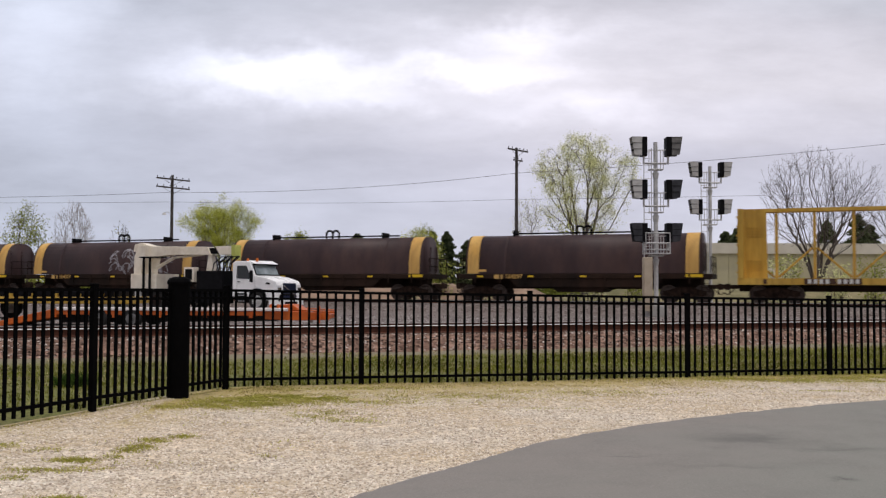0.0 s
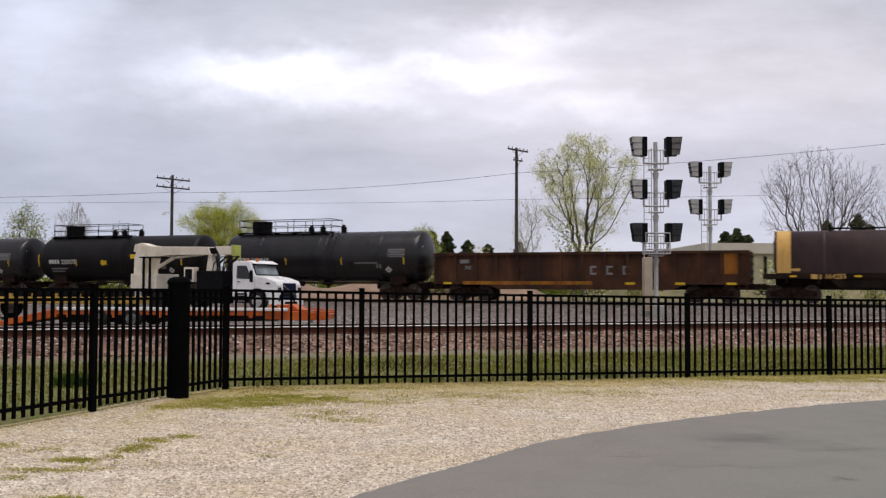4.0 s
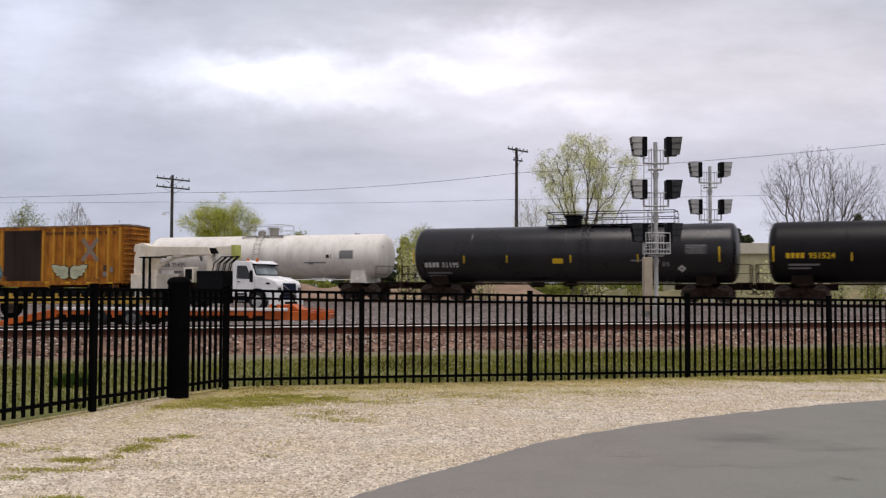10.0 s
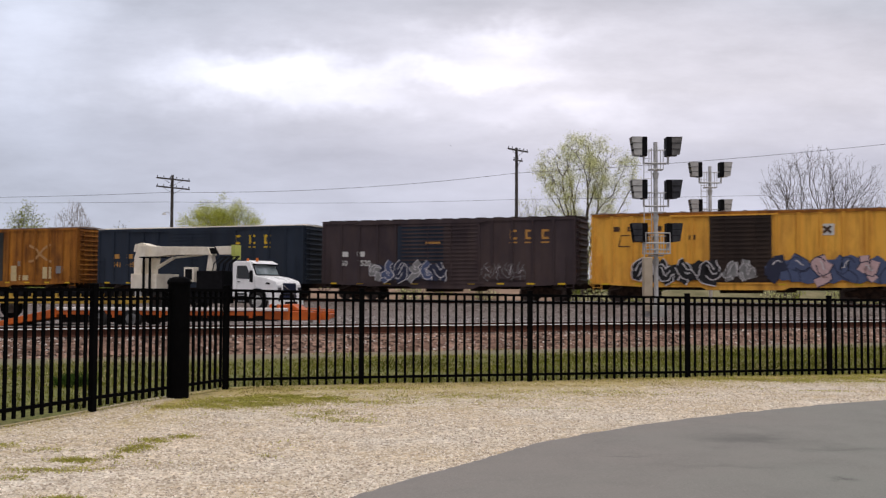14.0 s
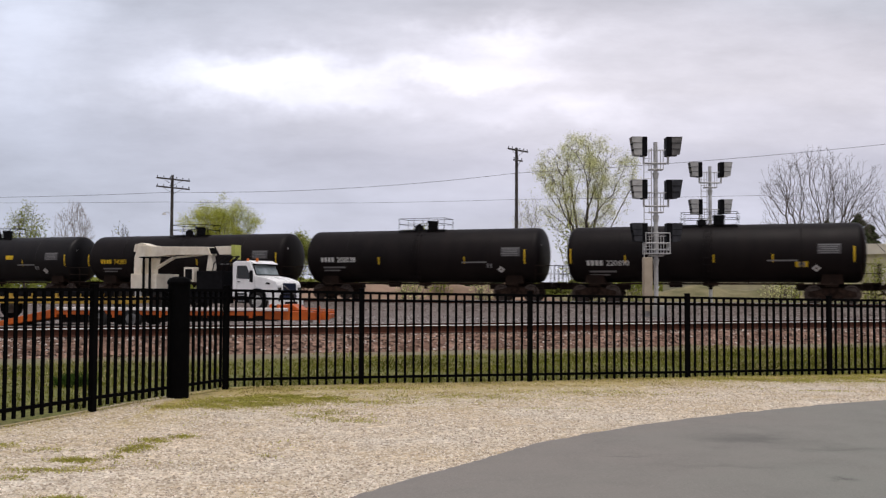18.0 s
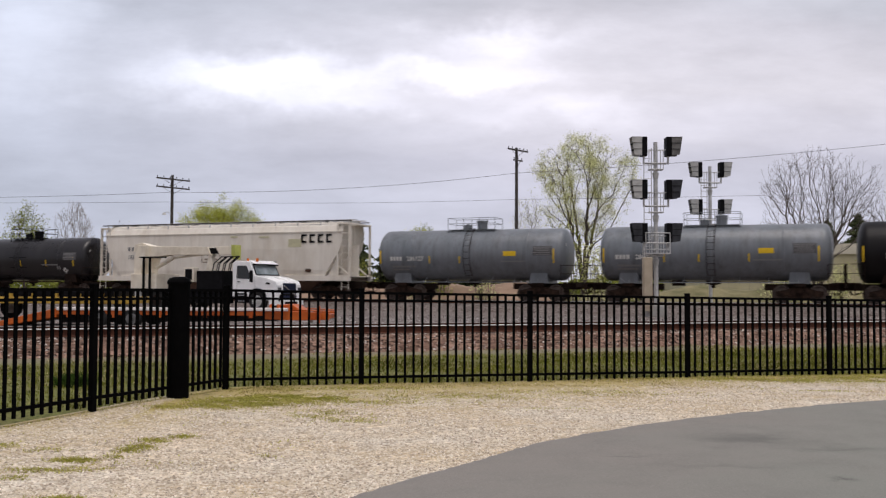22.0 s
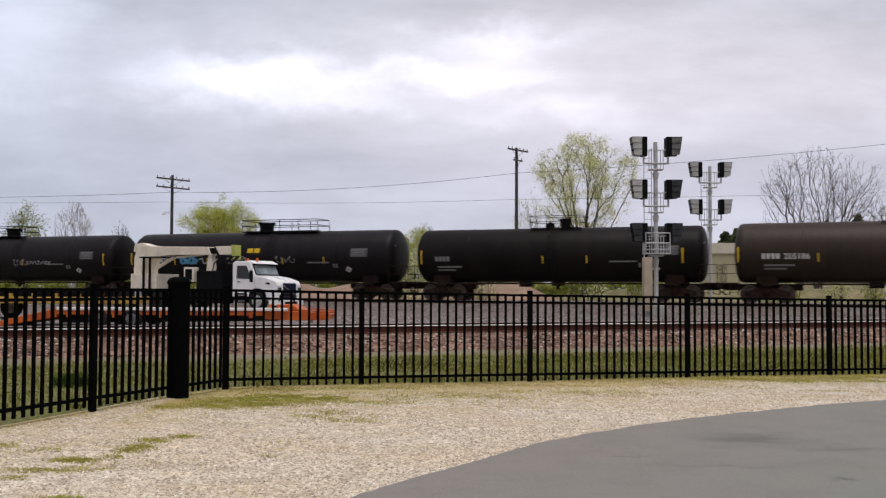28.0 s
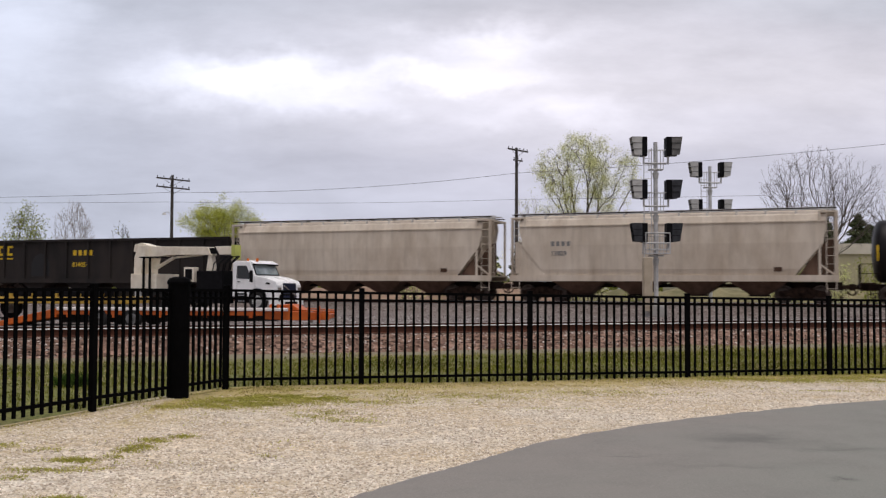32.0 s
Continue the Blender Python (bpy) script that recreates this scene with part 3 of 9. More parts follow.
# ragged broken edge
edge = [Vector((p.x + 0.018 * noise.noise((p.x * 9, p.y * 9, 1)), p.y + 0.02 * noise.noise((p.x * 5, p.y * 5, 7)) + 0.03 * noise.noise((p.x * 17, p.y * 17, 2)))) for p in edge]
low = [Vector((max(p.x, 0) + 1.0 + (p.y + 4) * 0.5, -6)) for p in edge]
road = sheet_over("road", (low, edge), M["asphalt"], 0.045, "worn grey asphalt drive with a ragged curved edge", "asphalt", 0.3)


def along(p0, d, o, s, q, z):
    v = p0 + d * s + o * q
    return (v.x, v.y, z)


def bed(name, p0, d, o, s0, s1, section, material, label, step=1.0, rough=0.02):
    """A ballast bank: a cross section of (q, z) rows carried along a line."""
    bm = bmesh.new()
    prev, n = None, int((s1 - s0) / step)
    for i in range(n + 1):
        s = s0 + (s1 - s0) * i / n
        row = [bm.verts.new(along(p0, d, o, s, q + 0.06 * noise.noise((s * 0.9, q * 2, 5)), z + rough * noise.noise((s * 1.7, q * 3, 1)))) for q, z in section]
        if prev:
            for k in range(len(row) - 1):
                bm.faces.new((prev[k], row[k], row[k + 1], prev[k + 1]))
        prev = row
    bmesh.ops.recalc_face_normals(bm, faces=bm.faces[:])
    ob = part(name, bm, material, None, "", True)
    return tagged(ob, label, "ballast", kind="structure")


N_SECTION = [(-1.75, -0.08), (-1.35, 0.06), (-0.85, 0.27), (-0.5, 0.30), (0.0, 0.295), (0.7, 0.29), (1.4, 0.295), (2.0, 0.30), (2.6, 0.27), (3.3, 0.08), (3.7, -0.08)]
bed("ground_ballast", N_P, N_DIR, N_OUT, -45, 70, N_SECTION, M["ballast"], "brown stone ballast under the near track", 0.5)
T_SECTION = [(-3.6, -0.06), (-3.2, 0.12), (-2.5, 0.22), (-1.7, 0.42), (-1.2, 0.45), (0, 0.44), (1.2, 0.45), (1.7, 0.42), (2.5, 0.22), (3.2, 0.12), (3.6, -0.06)]
bed("ground_ballast", T_P, T_DIR, T_OUT, -580, 580, T_SECTION, M["yard"], "grey stone ballast under the train track", 2.0)

# grey yard gravel between the two tracks
ya = [N_P + N_DIR * s + N_OUT * 2.9 for s in range(-60, 62, 3)]
yb = [T_P + T_DIR * s - T_OUT * 2.0 for s in range(-80, 42, 3)]
sheet_over("ground_yard", ([v.xy for v in ya], [v.xy for v in yb]), M["yard"], 0.03, "grey crushed stone yard between the tracks", "gravel", 1.0)


# grassy strip between the fence and the bank, drier towards the stones
strip_far = [N_P + N_DIR * s - N_OUT * 1.5 for s in range(-46, 71, 1)]
strip_near = [Vector((v.x, max(line_y(v.x) + 0.06, v.y - 14.0) if v.x > -5.3 else min(v.y - 6.0, 6.35 + (v.x + 5.35) * 2.58))) for v in strip_far]
strip = sheet_over("ground_verge", (strip_near, [v.xy for v in strip_far]), M["soil"], 0.012, "short green and dry grass strip", "grass", 0.3)
verge_of(strip, lambda x, y: 0.75 * smooth(-3.6, -2.2, (Vector((x, y, 0)) - N_P).dot(N_OUT)))


def rail_mesh(length):
    bm = bmesh.new()
    prof = [(-0.07, 0), (0.07, 0), (0.07, 0.012), (0.012, 0.035), (0.012, 0.13), (0.035, 0.142), (0.035, 0.168), (-0.035, 0.168), (-0.035, 0.142), (-0.012, 0.13), (-0.012, 0.035), (-0.07, 0.012)]
    A = [bm.verts.new((0, y, z)) for y, z in prof]
    B = [bm.verts.new((length, y, z)) for y, z in prof]
    for i in range(len(prof)):
        j = (i + 1) % len(prof)
        bm.faces.new((A[i], A[j], B[j], B[i]))
    bm.faces.new(A[::-1])
    bm.faces.new(B)
    bmesh.ops.recalc_face_normals(bm, faces=bm.faces[:])
    return bm


def track(label, p0, ang, s0, s1, q0, z_tie, group, ties):
    t = thing("railway_track", label, "track", pose(p0.x, p0.y, 0, 0, 0, math.degrees(ang)), group)
    for q in (q0, q0 + 1.505):
        bm = rail_mesh(s1 - s0)
        bmesh.ops.translate(bm, verts=bm.verts[:], vec=(s0, q, z_tie))
        r = part("rail", bm, M["rail"], t, "rusty steel rail")
        bm = bmesh.new()
        head = [(q - 0.040, z_tie + 0.164), (q - 0.030, z_tie + 0.178), (q + 0.0375, z_tie + 0.178), (q + 0.0375, z_tie + 0.150)]
        A = [bm.verts.new((s0, y, z)) for y, z in head]
        B = [bm.verts.new((s1, y, z)) for y, z in head]
        for i in range(4):
            bm.faces.new((A[i], B[i], B[(i + 1) % 4], A[(i + 1) % 4]))
        bmesh.ops.recalc_face_normals(bm, faces=bm.faces[:])
        # only the nearer rail carries the painted shine
        part("rail_head", bm, M["rail_head"] if q == q0 else M["rail_head_dull"], r, "rail head worn by wheels")

    def tie_shape(b):
        box(b, -0.115, 0.115, -1.25, 1.25, -0.15, 0)
        soften(b, 0.012, 1)
    me = cached("tie", tie_shape)
    for k in range(ties[0], ties[1]):
        hang("tie", me, M["tie"], t, m=pose(k * 0.55 + random.uniform(-0.03, 0.03), q0 + 0.75 + random.uniform(-0.04, 0.04), z_tie + 0.0, 0, 0, random.uniform(-1.5, 1.5)))
    return t


track("rusty single track on brown ballast behind the fence", N_P, NA, -45, 70, 0.0, 0.305, "", (-24, 40))
track("railway track that the freight train runs on", T_P, -TA, -580, 580, -0.7525, RAIL_Z - 0.176, "", (-70, 60))


def scatter(name, pts, material, label, category, sizes, flat=0.6):
    """Loose stones as one object of many small faceted lumps."""
    base = [Vector(p) for p in ((1, 0, 0), (0, 1, 0), (-1, 0, 0), (0, -1, 0), (0, 0, 1))]
    faces0 = ((0, 1, 4), (1, 2, 4), (2, 3, 4), (3, 0, 4))
    V, Fc = [], []
    for x, y, z in pts:
        s = random.uniform(*sizes)
        a = random.uniform(0, 6.28)
        ca, sa = math.cos(a), math.sin(a)
        k = len(V)
        for b in base:
            px, py, pz = b.x * s * random.uniform(0.6, 1.3), b.y * s * random.uniform(0.6, 1.1), b.z * s * flat * random.uniform(0.6, 1.2)
            V.append((x + px * ca - py * sa, y + px * sa + py * ca, z + pz - 0.15 * s))
        Fc += [tuple(k + i for i in f) for f in faces0]
    me = bpy.data.meshes.new(name)
    me.from_pydata(V, [], Fc)
    me.materials.append(material)
    ob = new(name, me)
    return tagged(ob, label, category, kind="stuff")


# stones over the yard
pts = []
for i in range(16000):
    y = random.uniform(25, 46)
    x = random.uniform(-0.5, 0.5) * y
    q = (Vector((x, y, 0)) - N_P).dot(N_OUT)
    if 2.6 < q and (Vector((x, y, 0)) - T_P).dot(T_OUT) < -2.6:
        pts.append((x, y, ground_z(x, y) + 0.03))
scatter("yard_stones", pts, M["yard_stone"], "loose grey stones on the yard", "stones", (0.03, 0.08))
# stones on the near bank
pts = []
for i in range(15000):
    s, q = random.uniform(-16, 24), random.uniform(-1.5, 2.2)
    z = np.interp(q, [r[0] for r in N_SECTION], [r[1] for r in N_SECTION])
    x, y, _ = along(N_P, N_DIR, N_OUT, s, q, 0)
    pts.append((x, y, z))
scatter("ballast_stones", pts, M["ballast_stone"], "loose brown and pale ballast stones", "stones", (0.025, 0.06))


def in_lot(x, y):
    xs_f = [p.x for p in fence_xy]
    yf = np.interp(x, xs_f, [p.y for p in fence_xy])
    ye = np.interp(x, [p.x for p in edge], [p.y for p in edge]) if x > -1.2 else -9
    return ye + 0.03 < y < yf


pts = []
while len(pts) < 46000:
    y = 5.2 + 9.5 * random.random() ** 1.25
    x = random.uniform(-0.5 * y, 0.5 * y)
    if in_lot(x, y) and random.random() > 1.15 * lot_verge(x, y):
        pts.append((x, y, ground_z(x, y) + 0.024))
scatter("gravel_stones", pts, M["pebble"], "loose pale limestone chips on the gravel", "stones", (0.005, 0.019))


# ---- fence ----
def picket_shape(b):
    box(b, -0.0145, 0.0145, -0.0145, 0.0145, 0, 1.0)


fence = thing("fence", "black metal picket fence with flat top rail", "fence", pose(0, 0, 0))


def fence_panel(a, b):
    A, B = Vector((a[0], a[1], 0)), Vector((b[0], b[1], 0))
    L = (B - A).length
    m = pose(A.x, A.y, 0, 0, 0, math.degrees(math.atan2(B.y - A.y, B.x - A.x)))

    def rail(name, za, zb, h, w):
        bm = bmesh.new()
        vs = box(bm, 0.03, L - 0.03, -w / 2, w / 2, 0, h)
        for v in vs:
            v.co.z += za + (zb - za) * v.co.x / L
        part(name, bm, M["fence"], fence).matrix_basis = m
    rail("top_rail", a[2] - 0.036, b[2] - 0.036, 0.036, 0.036)
    rail("middle_rail", a[2] - 0.135, b[2] - 0.135, 0.032, 0.036)
    rail("bottom_rail", a[3] - 0.018, b[3] - 0.018, 0.036, 0.036)
    n = max(3, round(L / 0.122))
    for i in range(1, n):
        f = i / n
        z0 = a[3] + (b[3] - a[3]) * f - 0.092
        z1 = a[2] + (b[2] - a[2]) * f - 0.004
        o = hang("picket", cached("picket", picket_shape), M["fence"], fence, m=m @ pose(L * f, 0, z0))
        o.scale.z = z1 - z0


def fence_post(x, y, top, ang):
    m = pose(x, y, 0, 0, 0, ang)
    bm = bmesh.new()
    box(bm, -0.032, 0.032, -0.032, 0.032, -0.1, top + 0.03)
    p = part("post", bm, M["fence"], fence)
    p.matrix_basis = m
    bm = bmesh.new()
    box(bm, -0.038, 0.038, -0.038, 0.038, top + 0.03, top + 0.05)
    soften(bm, 0.008, 1)
    part("cap", bm, M["fence"], p)


for a, b in zip(FENCE[:-1], FENCE[1:]):
    fence_panel(a, b)
for i, a in enumerate(FENCE):
    b = FENCE[min(i + 1, len(FENCE) - 1)]
    c = FENCE[max(i - 1, 0)]
    fence_post(a[0], a[1], a[2], math.degrees(math.atan2(b[1] - c[1], b[0] - c[0])))

pillar = thing("gate_pillar", "thick black round-topped metal pillar beside the fence", "pillar", pose(-3.22, 11.75, 0))
bm = bmesh.new()
rod(bm, (0, 0, -0.1), (0, 0, 1.38), 0.132, seg=28)
part("shaft", bm, M["fence"], pillar, "", False)
bm = bmesh.new()
for z0, z1, r0, r1 in ((1.38, 1.41, 0.145, 0.145), (1.41, 1.45, 0.145, 0.12), (1.45, 1.47, 0.12, 0.06)):
    rod(bm, (0, 0, z0), (0, 0, z1), r0, r1, 28)
part("cap", bm, M["fence"], pillar, "rounded black cap")


# ---- freight train ----
def paint(name, a, b, dirt, amount=0.5, rough=0.5, lo=0.45, ds=0.5, runs=0.45, spec=0.22):
    return surface(name, a, b, scale=0.9, rough=rough, grain=30, bump=0.12, dirt=dirt, dirt_amount=amount, dirt_scale=ds, stretch=(1.0, 1.0, 0.45), dirt_lo=lo, spec=spec, streak=(tuple(0.55 * v for v in dirt), runs))


M["tank_black"] = paint("black_tank_paint", (0.0052, 0.0046, 0.0055), (0.009, 0.0082, 0.0094), (0.0215, 0.0185, 0.0178), 0.5, 0.44, spec=0.17)
M["tank_charcoal"] = paint("charcoal_tank_paint", (0.0092, 0.0086, 0.0102), (0.016, 0.015, 0.0175), (0.035, 0.032, 0.034), 0.45, 0.30, spec=0.42)
M["tank_rust"] = paint("rust_stained_tank_paint", (0.0135, 0.0105, 0.0100), (0.026, 0.0195, 0.0175), (0.105, 0.042, 0.0215), 0.62, 0.55, 0.50, 0.6)
M["tank_brown"] = paint("brown_tank_paint", (0.030, 0.0205, 0.0150), (0.046, 0.032, 0.0240), (0.020, 0.0155, 0.0140), 0.55, 0.5)
M["tank_white"] = paint("dirty_white_tank_paint", (0.82, 0.785, 0.725), (0.90, 0.87, 0.81), (0.50, 0.44, 0.37), 0.5, 0.5, 0.50, 0.6, runs=0.3)
M["white_grime"] = paint("grimy_white_fittings", (0.36, 0.34, 0.31), (0.50, 0.475, 0.44), (0.14, 0.12, 0.10), 0.7, 0.6)
M["tank_grey"] = paint("blue_grey_tank_paint", (0.150, 0.171, 0.192), (0.216, 0.236, 0.262), (0.108, 0.108, 0.1125), 0.6, 0.36, spec=0.35)
M["tank_dim"] = paint("sooty_black_tank_paint", (0.0056, 0.0043, 0.0046), (0.0102, 0.0077, 0.0080), (0.022, 0.016, 0.0148), 0.5, 0.50, spec=0.12)
M["hood"] = paint("dull_brown_black_hood", (0.033, 0.0195, 0.0215), (0.056, 0.0345, 0.0350), (0.11, 0.060, 0.050), 0.55, 0.5, 0.47, 0.6)
M["hood_band"] = paint("faded_orange_yellow_band", (0.629, 0.3655, 0.0935), (0.714, 0.459, 0.153), (0.2975, 0.17, 0.068), 0.4, 0.6)
M["under"] = paint("dark_underframe", (0.00935, 0.0068, 0.005525), (0.0238, 0.0153, 0.0119), (0.0527, 0.02805, 0.0187), 0.55, 0.8, spec=0.12)
M["gondola"] = paint("rusted_gondola_steel", (0.0272, 0.0136, 0.00935), (0.0612, 0.0289, 0.01785), (0.1445, 0.0595, 0.0272), 0.7, 0.85, 0.47, 1.1)
M["box_yellow"] = paint("boxcar_yellow", (0.82, 0.40, 0.052), (0.90, 0.48, 0.080), (0.44, 0.165, 0.036), 0.65, 0.6, 0.48, 0.8, runs=0.6)
M["box_orange"] = paint("sunburnt_boxcar_orange", (0.43, 0.150, 0.013), (0.62, 0.250, 0.024), (0.15, 0.044, 0.011), 0.92, 0.65, 0.45, 1.0, runs=0.9)
M["post_yellow"] = paint("less_faded_post_yellow", (0.62, 0.300, 0.030), (0.76, 0.390, 0.055), (0.26, 0.090, 0.018), 0.7, 0.6, 0.50, 1.2, runs=0.5)
M["faded_cross"] = plain("faded_tan_cross_paint", (0.44, 0.24, 0.09))
M["faded_mark"] = plain("faded_brown_emblem_paint", (0.26, 0.20, 0.15))
M["box_rust"] = paint("rust_streaked_boxcar_orange", (0.2805, 0.0952, 0.0136), (0.476, 0.1913, 0.0272), (0.0935, 0.034, 0.01275), 0.85, 0.75, 0.46, 1.1, runs=0.85)
M["box_purple"] = paint("faded_dark_blue_brown_boxcar", (0.037, 0.0265, 0.0325), (0.068, 0.050, 0.055), (0.10, 0.066, 0.055), 0.6, 0.65)
M["box_blue"] = paint("dark_blue_boxcar", (0.0153, 0.0238, 0.0408), (0.0272, 0.0391, 0.0612), (0.0425, 0.04675, 0.05525), 0.45, 0.6)
M["door_brown"] = paint("dark_brown_door", (0.024, 0.0168, 0.0144), (0.0464, 0.032, 0.0272), (0.072, 0.048, 0.036), 0.5, 0.75)
M["door_blue"] = paint("dark_blue_grey_door", (0.0255, 0.0357, 0.0391), (0.04675, 0.0595, 0.06375), (0.102, 0.06375, 0.0425), 0.45, 0.7)
M["hopper"] = paint("dusty_pale_grey_hopper", (0.76, 0.71, 0.63), (0.87, 0.825, 0.745), (0.56, 0.46, 0.34), 0.5, 0.6, 0.48, runs=0.18)
M["hopper_warm"] = paint("dusty_beige_hopper", (0.58, 0.50, 0.41), (0.73, 0.65, 0.55), (0.38, 0.285, 0.20), 0.6, 0.7, 0.47, runs=0.28)
# rust of the discharge bays, also the painted shade on the end plates
M["hopper_rust_shade"] = paint("rusty_brown_hopper_bays_and_end_shade", (0.10, 0.060, 0.042), (0.20, 0.125, 0.09), (0.05, 0.028, 0.02), 0.6, 0.85)
M["coal_hopper"] = paint("black_open_hopper", (0.0144, 0.0128, 0.0128), (0.0288, 0.0248, 0.024), (0.06, 0.044, 0.036), 0.4, 0.75)
M["roof_rust"] = paint("rusty_galvanised_roof", (0.22, 0.16, 0.13), (0.34, 0.28, 0.25), (0.20, 0.085, 0.045), 0.7, 0.7)
M["beam_yellow"] = paint("faded_lumber_car_yellow", (0.527, 0.3145, 0.04675), (0.646, 0.4165, 0.085), (0.323, 0.187, 0.051), 0.5, 0.65)
M["orange_mark"] = plain("faded_orange_letters", (0.50, 0.25, 0.06))
M["red_mark"] = plain("faded_red_letters", (0.35, 0.06, 0.03))
M["rust_red"] = plain("faded_red_orange_paint", (0.46, 0.115, 0.03))
M["dark_mark"] = plain("dark_brown_letters", (0.07, 0.035, 0.02))
M["gr_black"] = plain("black_spray_paint", (0.015, 0.015, 0.017))
M["gr_white"] = plain("white_spray_paint", (0.60, 0.58, 0.60))
M["scrawl"] = plain("thin_pale_spray_paint", (0.30, 0.29, 0.31))
M["gr_blue"] = plain("slate_blue_spray_paint", (0.075, 0.10, 0.19))
M["gr_navy"] = plain("dark_navy_spray_paint", (0.025, 0.03, 0.06))
M["gr_teal"] = plain("teal_spray_paint", (0.13, 0.27, 0.29))
M["gr_pink"] = plain("pale_pink_spray_paint", (0.55, 0.38, 0.38))
M["gr_cream"] = plain("pale_green_spray_paint", (0.52, 0.55, 0.36))
M["gr_sky"] = plain("bright_blue_spray_paint", (0.10, 0.32, 0.50))
M["lichen"] = plain("yellow_green_grime", (0.60, 0.57, 0.38))
M["primer"] = plain("beige_paint_patch", (0.58, 0.46, 0.24))


def bogie_frame(b):
    for y in (-1.02, 0.9):
        prism(b, [(-1.15, 0.36), (-1.15, 0.60), (-0.72, 0.68), (-0.32, 0.82), (0.32, 0.82), (0.72, 0.68), (1.15, 0.60), (1.15, 0.36), (0.62, 0.36), (0.40, 0.20), (-0.40, 0.20), (-0.62, 0.36)], y, y + 0.12)
        for x in (-0.89, 0.89):
            box(b, x - 0.16, x + 0.16, y - 0.05, y + 0.14, 0.34, 0.62)
        for x in (-0.14, 0.0, 0.14):
            rod(b, (x, y - 0.03, 0.28), (x, y - 0.03, 0.56), 0.055, seg=8)
    box(b, -0.22, 0.22, -1.1, 1.1, 0.56, 0.80)
    rod(b, (0, 0, 0.78), (0, 0, 0.98), 0.28, seg=14)


def wheel_shape(b):
    rings = [(-0.07, 0.0), (-0.07, 0.16), (-0.035, 0.20), (-0.03, 0.36), (-0.06, 0.40), (-0.06, 0.455), (0.05, 0.46), (0.05, 0.49), (0.075, 0.49), (0.075, 0.36), (0.03, 0.34), (0.03, 0.12), (0.06, 0.0)]
    seg, prev = 24, None
    for y, r in rings:
        row = [b.verts.new((0, y, 0))] if r < 1e-4 else [b.verts.new((r * math.cos(6.2832 * i / seg), y, r * math.sin(6.2832 * i / seg))) for i in range(seg)]
        if prev:
            for i in range(seg):
                j = (i + 1) % seg
                if len(prev) == 1:
                    b.faces.new((prev[0], row[i], row[j]))
                elif len(row) == 1:
                    b.faces.new((prev[i], row[0], prev[j]))
                else:
                    b.faces.new((prev[i], row[i], row[j], prev[j]))
        prev = row


def bogies(car, half):
    for x in (-half, half):
        f = hang("bogie", cached("bogie", bogie_frame), M["truck_black"], car, "grimy black cast steel bogie", m=pose(x, 0, 0))
        for wx in (-0.89, 0.89):
            hang("wheel", cached("wheel", wheel_shape), M["wheel"], f, m=pose(wx, -0.755, 0.459))
            hang("wheel", cached("wheel", wheel_shape), M["wheel"], f, m=pose(wx, 0.755, 0.459, 0, 0, 180))


def coupler_shape(b):
    box(b, -0.25, 0.34, -0.09, 0.09, -0.11, 0.11)
    prism(b, [(0.30, -0.17), (0.52, -0.17), (0.60, -0.05), (0.60, 0.10), (0.44, 0.17), (0.30, 0.17)], -0.17, 0.17)
    rod(b, (0.30, 0, -0.18), (0.30, 0, -0.42), 0.03)
    tube(b, [(0.0, -0.35, 0.02), (0.2, -0.33, -0.25), (0.45, -0.28, -0.42), (0.70, -0.24, -0.30)], 0.026)


def couplers(car, end):
    for sgn in (-1, 1):
        hang("coupler", cached("coupler", coupler_shape), M["truck_black"], car, "rusty knuckle coupler with air hose", m=pose(sgn * end, 0, 0.84, 0, 0, 0 if sgn > 0 else 180))


def ladder(car, x, y, z0, z1, w, material, rungs=None, name="ladder", along_x=True):
    n = rungs or max(2, int((z1 - z0) / 0.38))
    d = Vector((w / 2, 0, 0)) if along_x else Vector((0, w / 2, 0))
    c = Vector((x, y, 0))
    bm = bmesh.new()
    rod(bm, c - d + Vector((0, 0, z0)), c - d + Vector((0, 0, z1)), 0.022)
    root = part(name, bm, material, car)
    bar("stile", c + d + Vector((0, 0, z0)), c + d + Vector((0, 0, z1)), 0.022, material, root)
    for i in range(n + 1):
        z = z0 + (z1 - z0) * (i + 0.5) / (n + 1)
        bar("rung", c - d + Vector((0, 0, z)), c + d + Vector((0, 0, z)), 0.014, material, root)
    return root


def car_root(name, label, c):
    ob = thing(name, label, "railway car", None, "cars of the freight train")
    CARS.append((ob, c))
    return ob


CARS = []


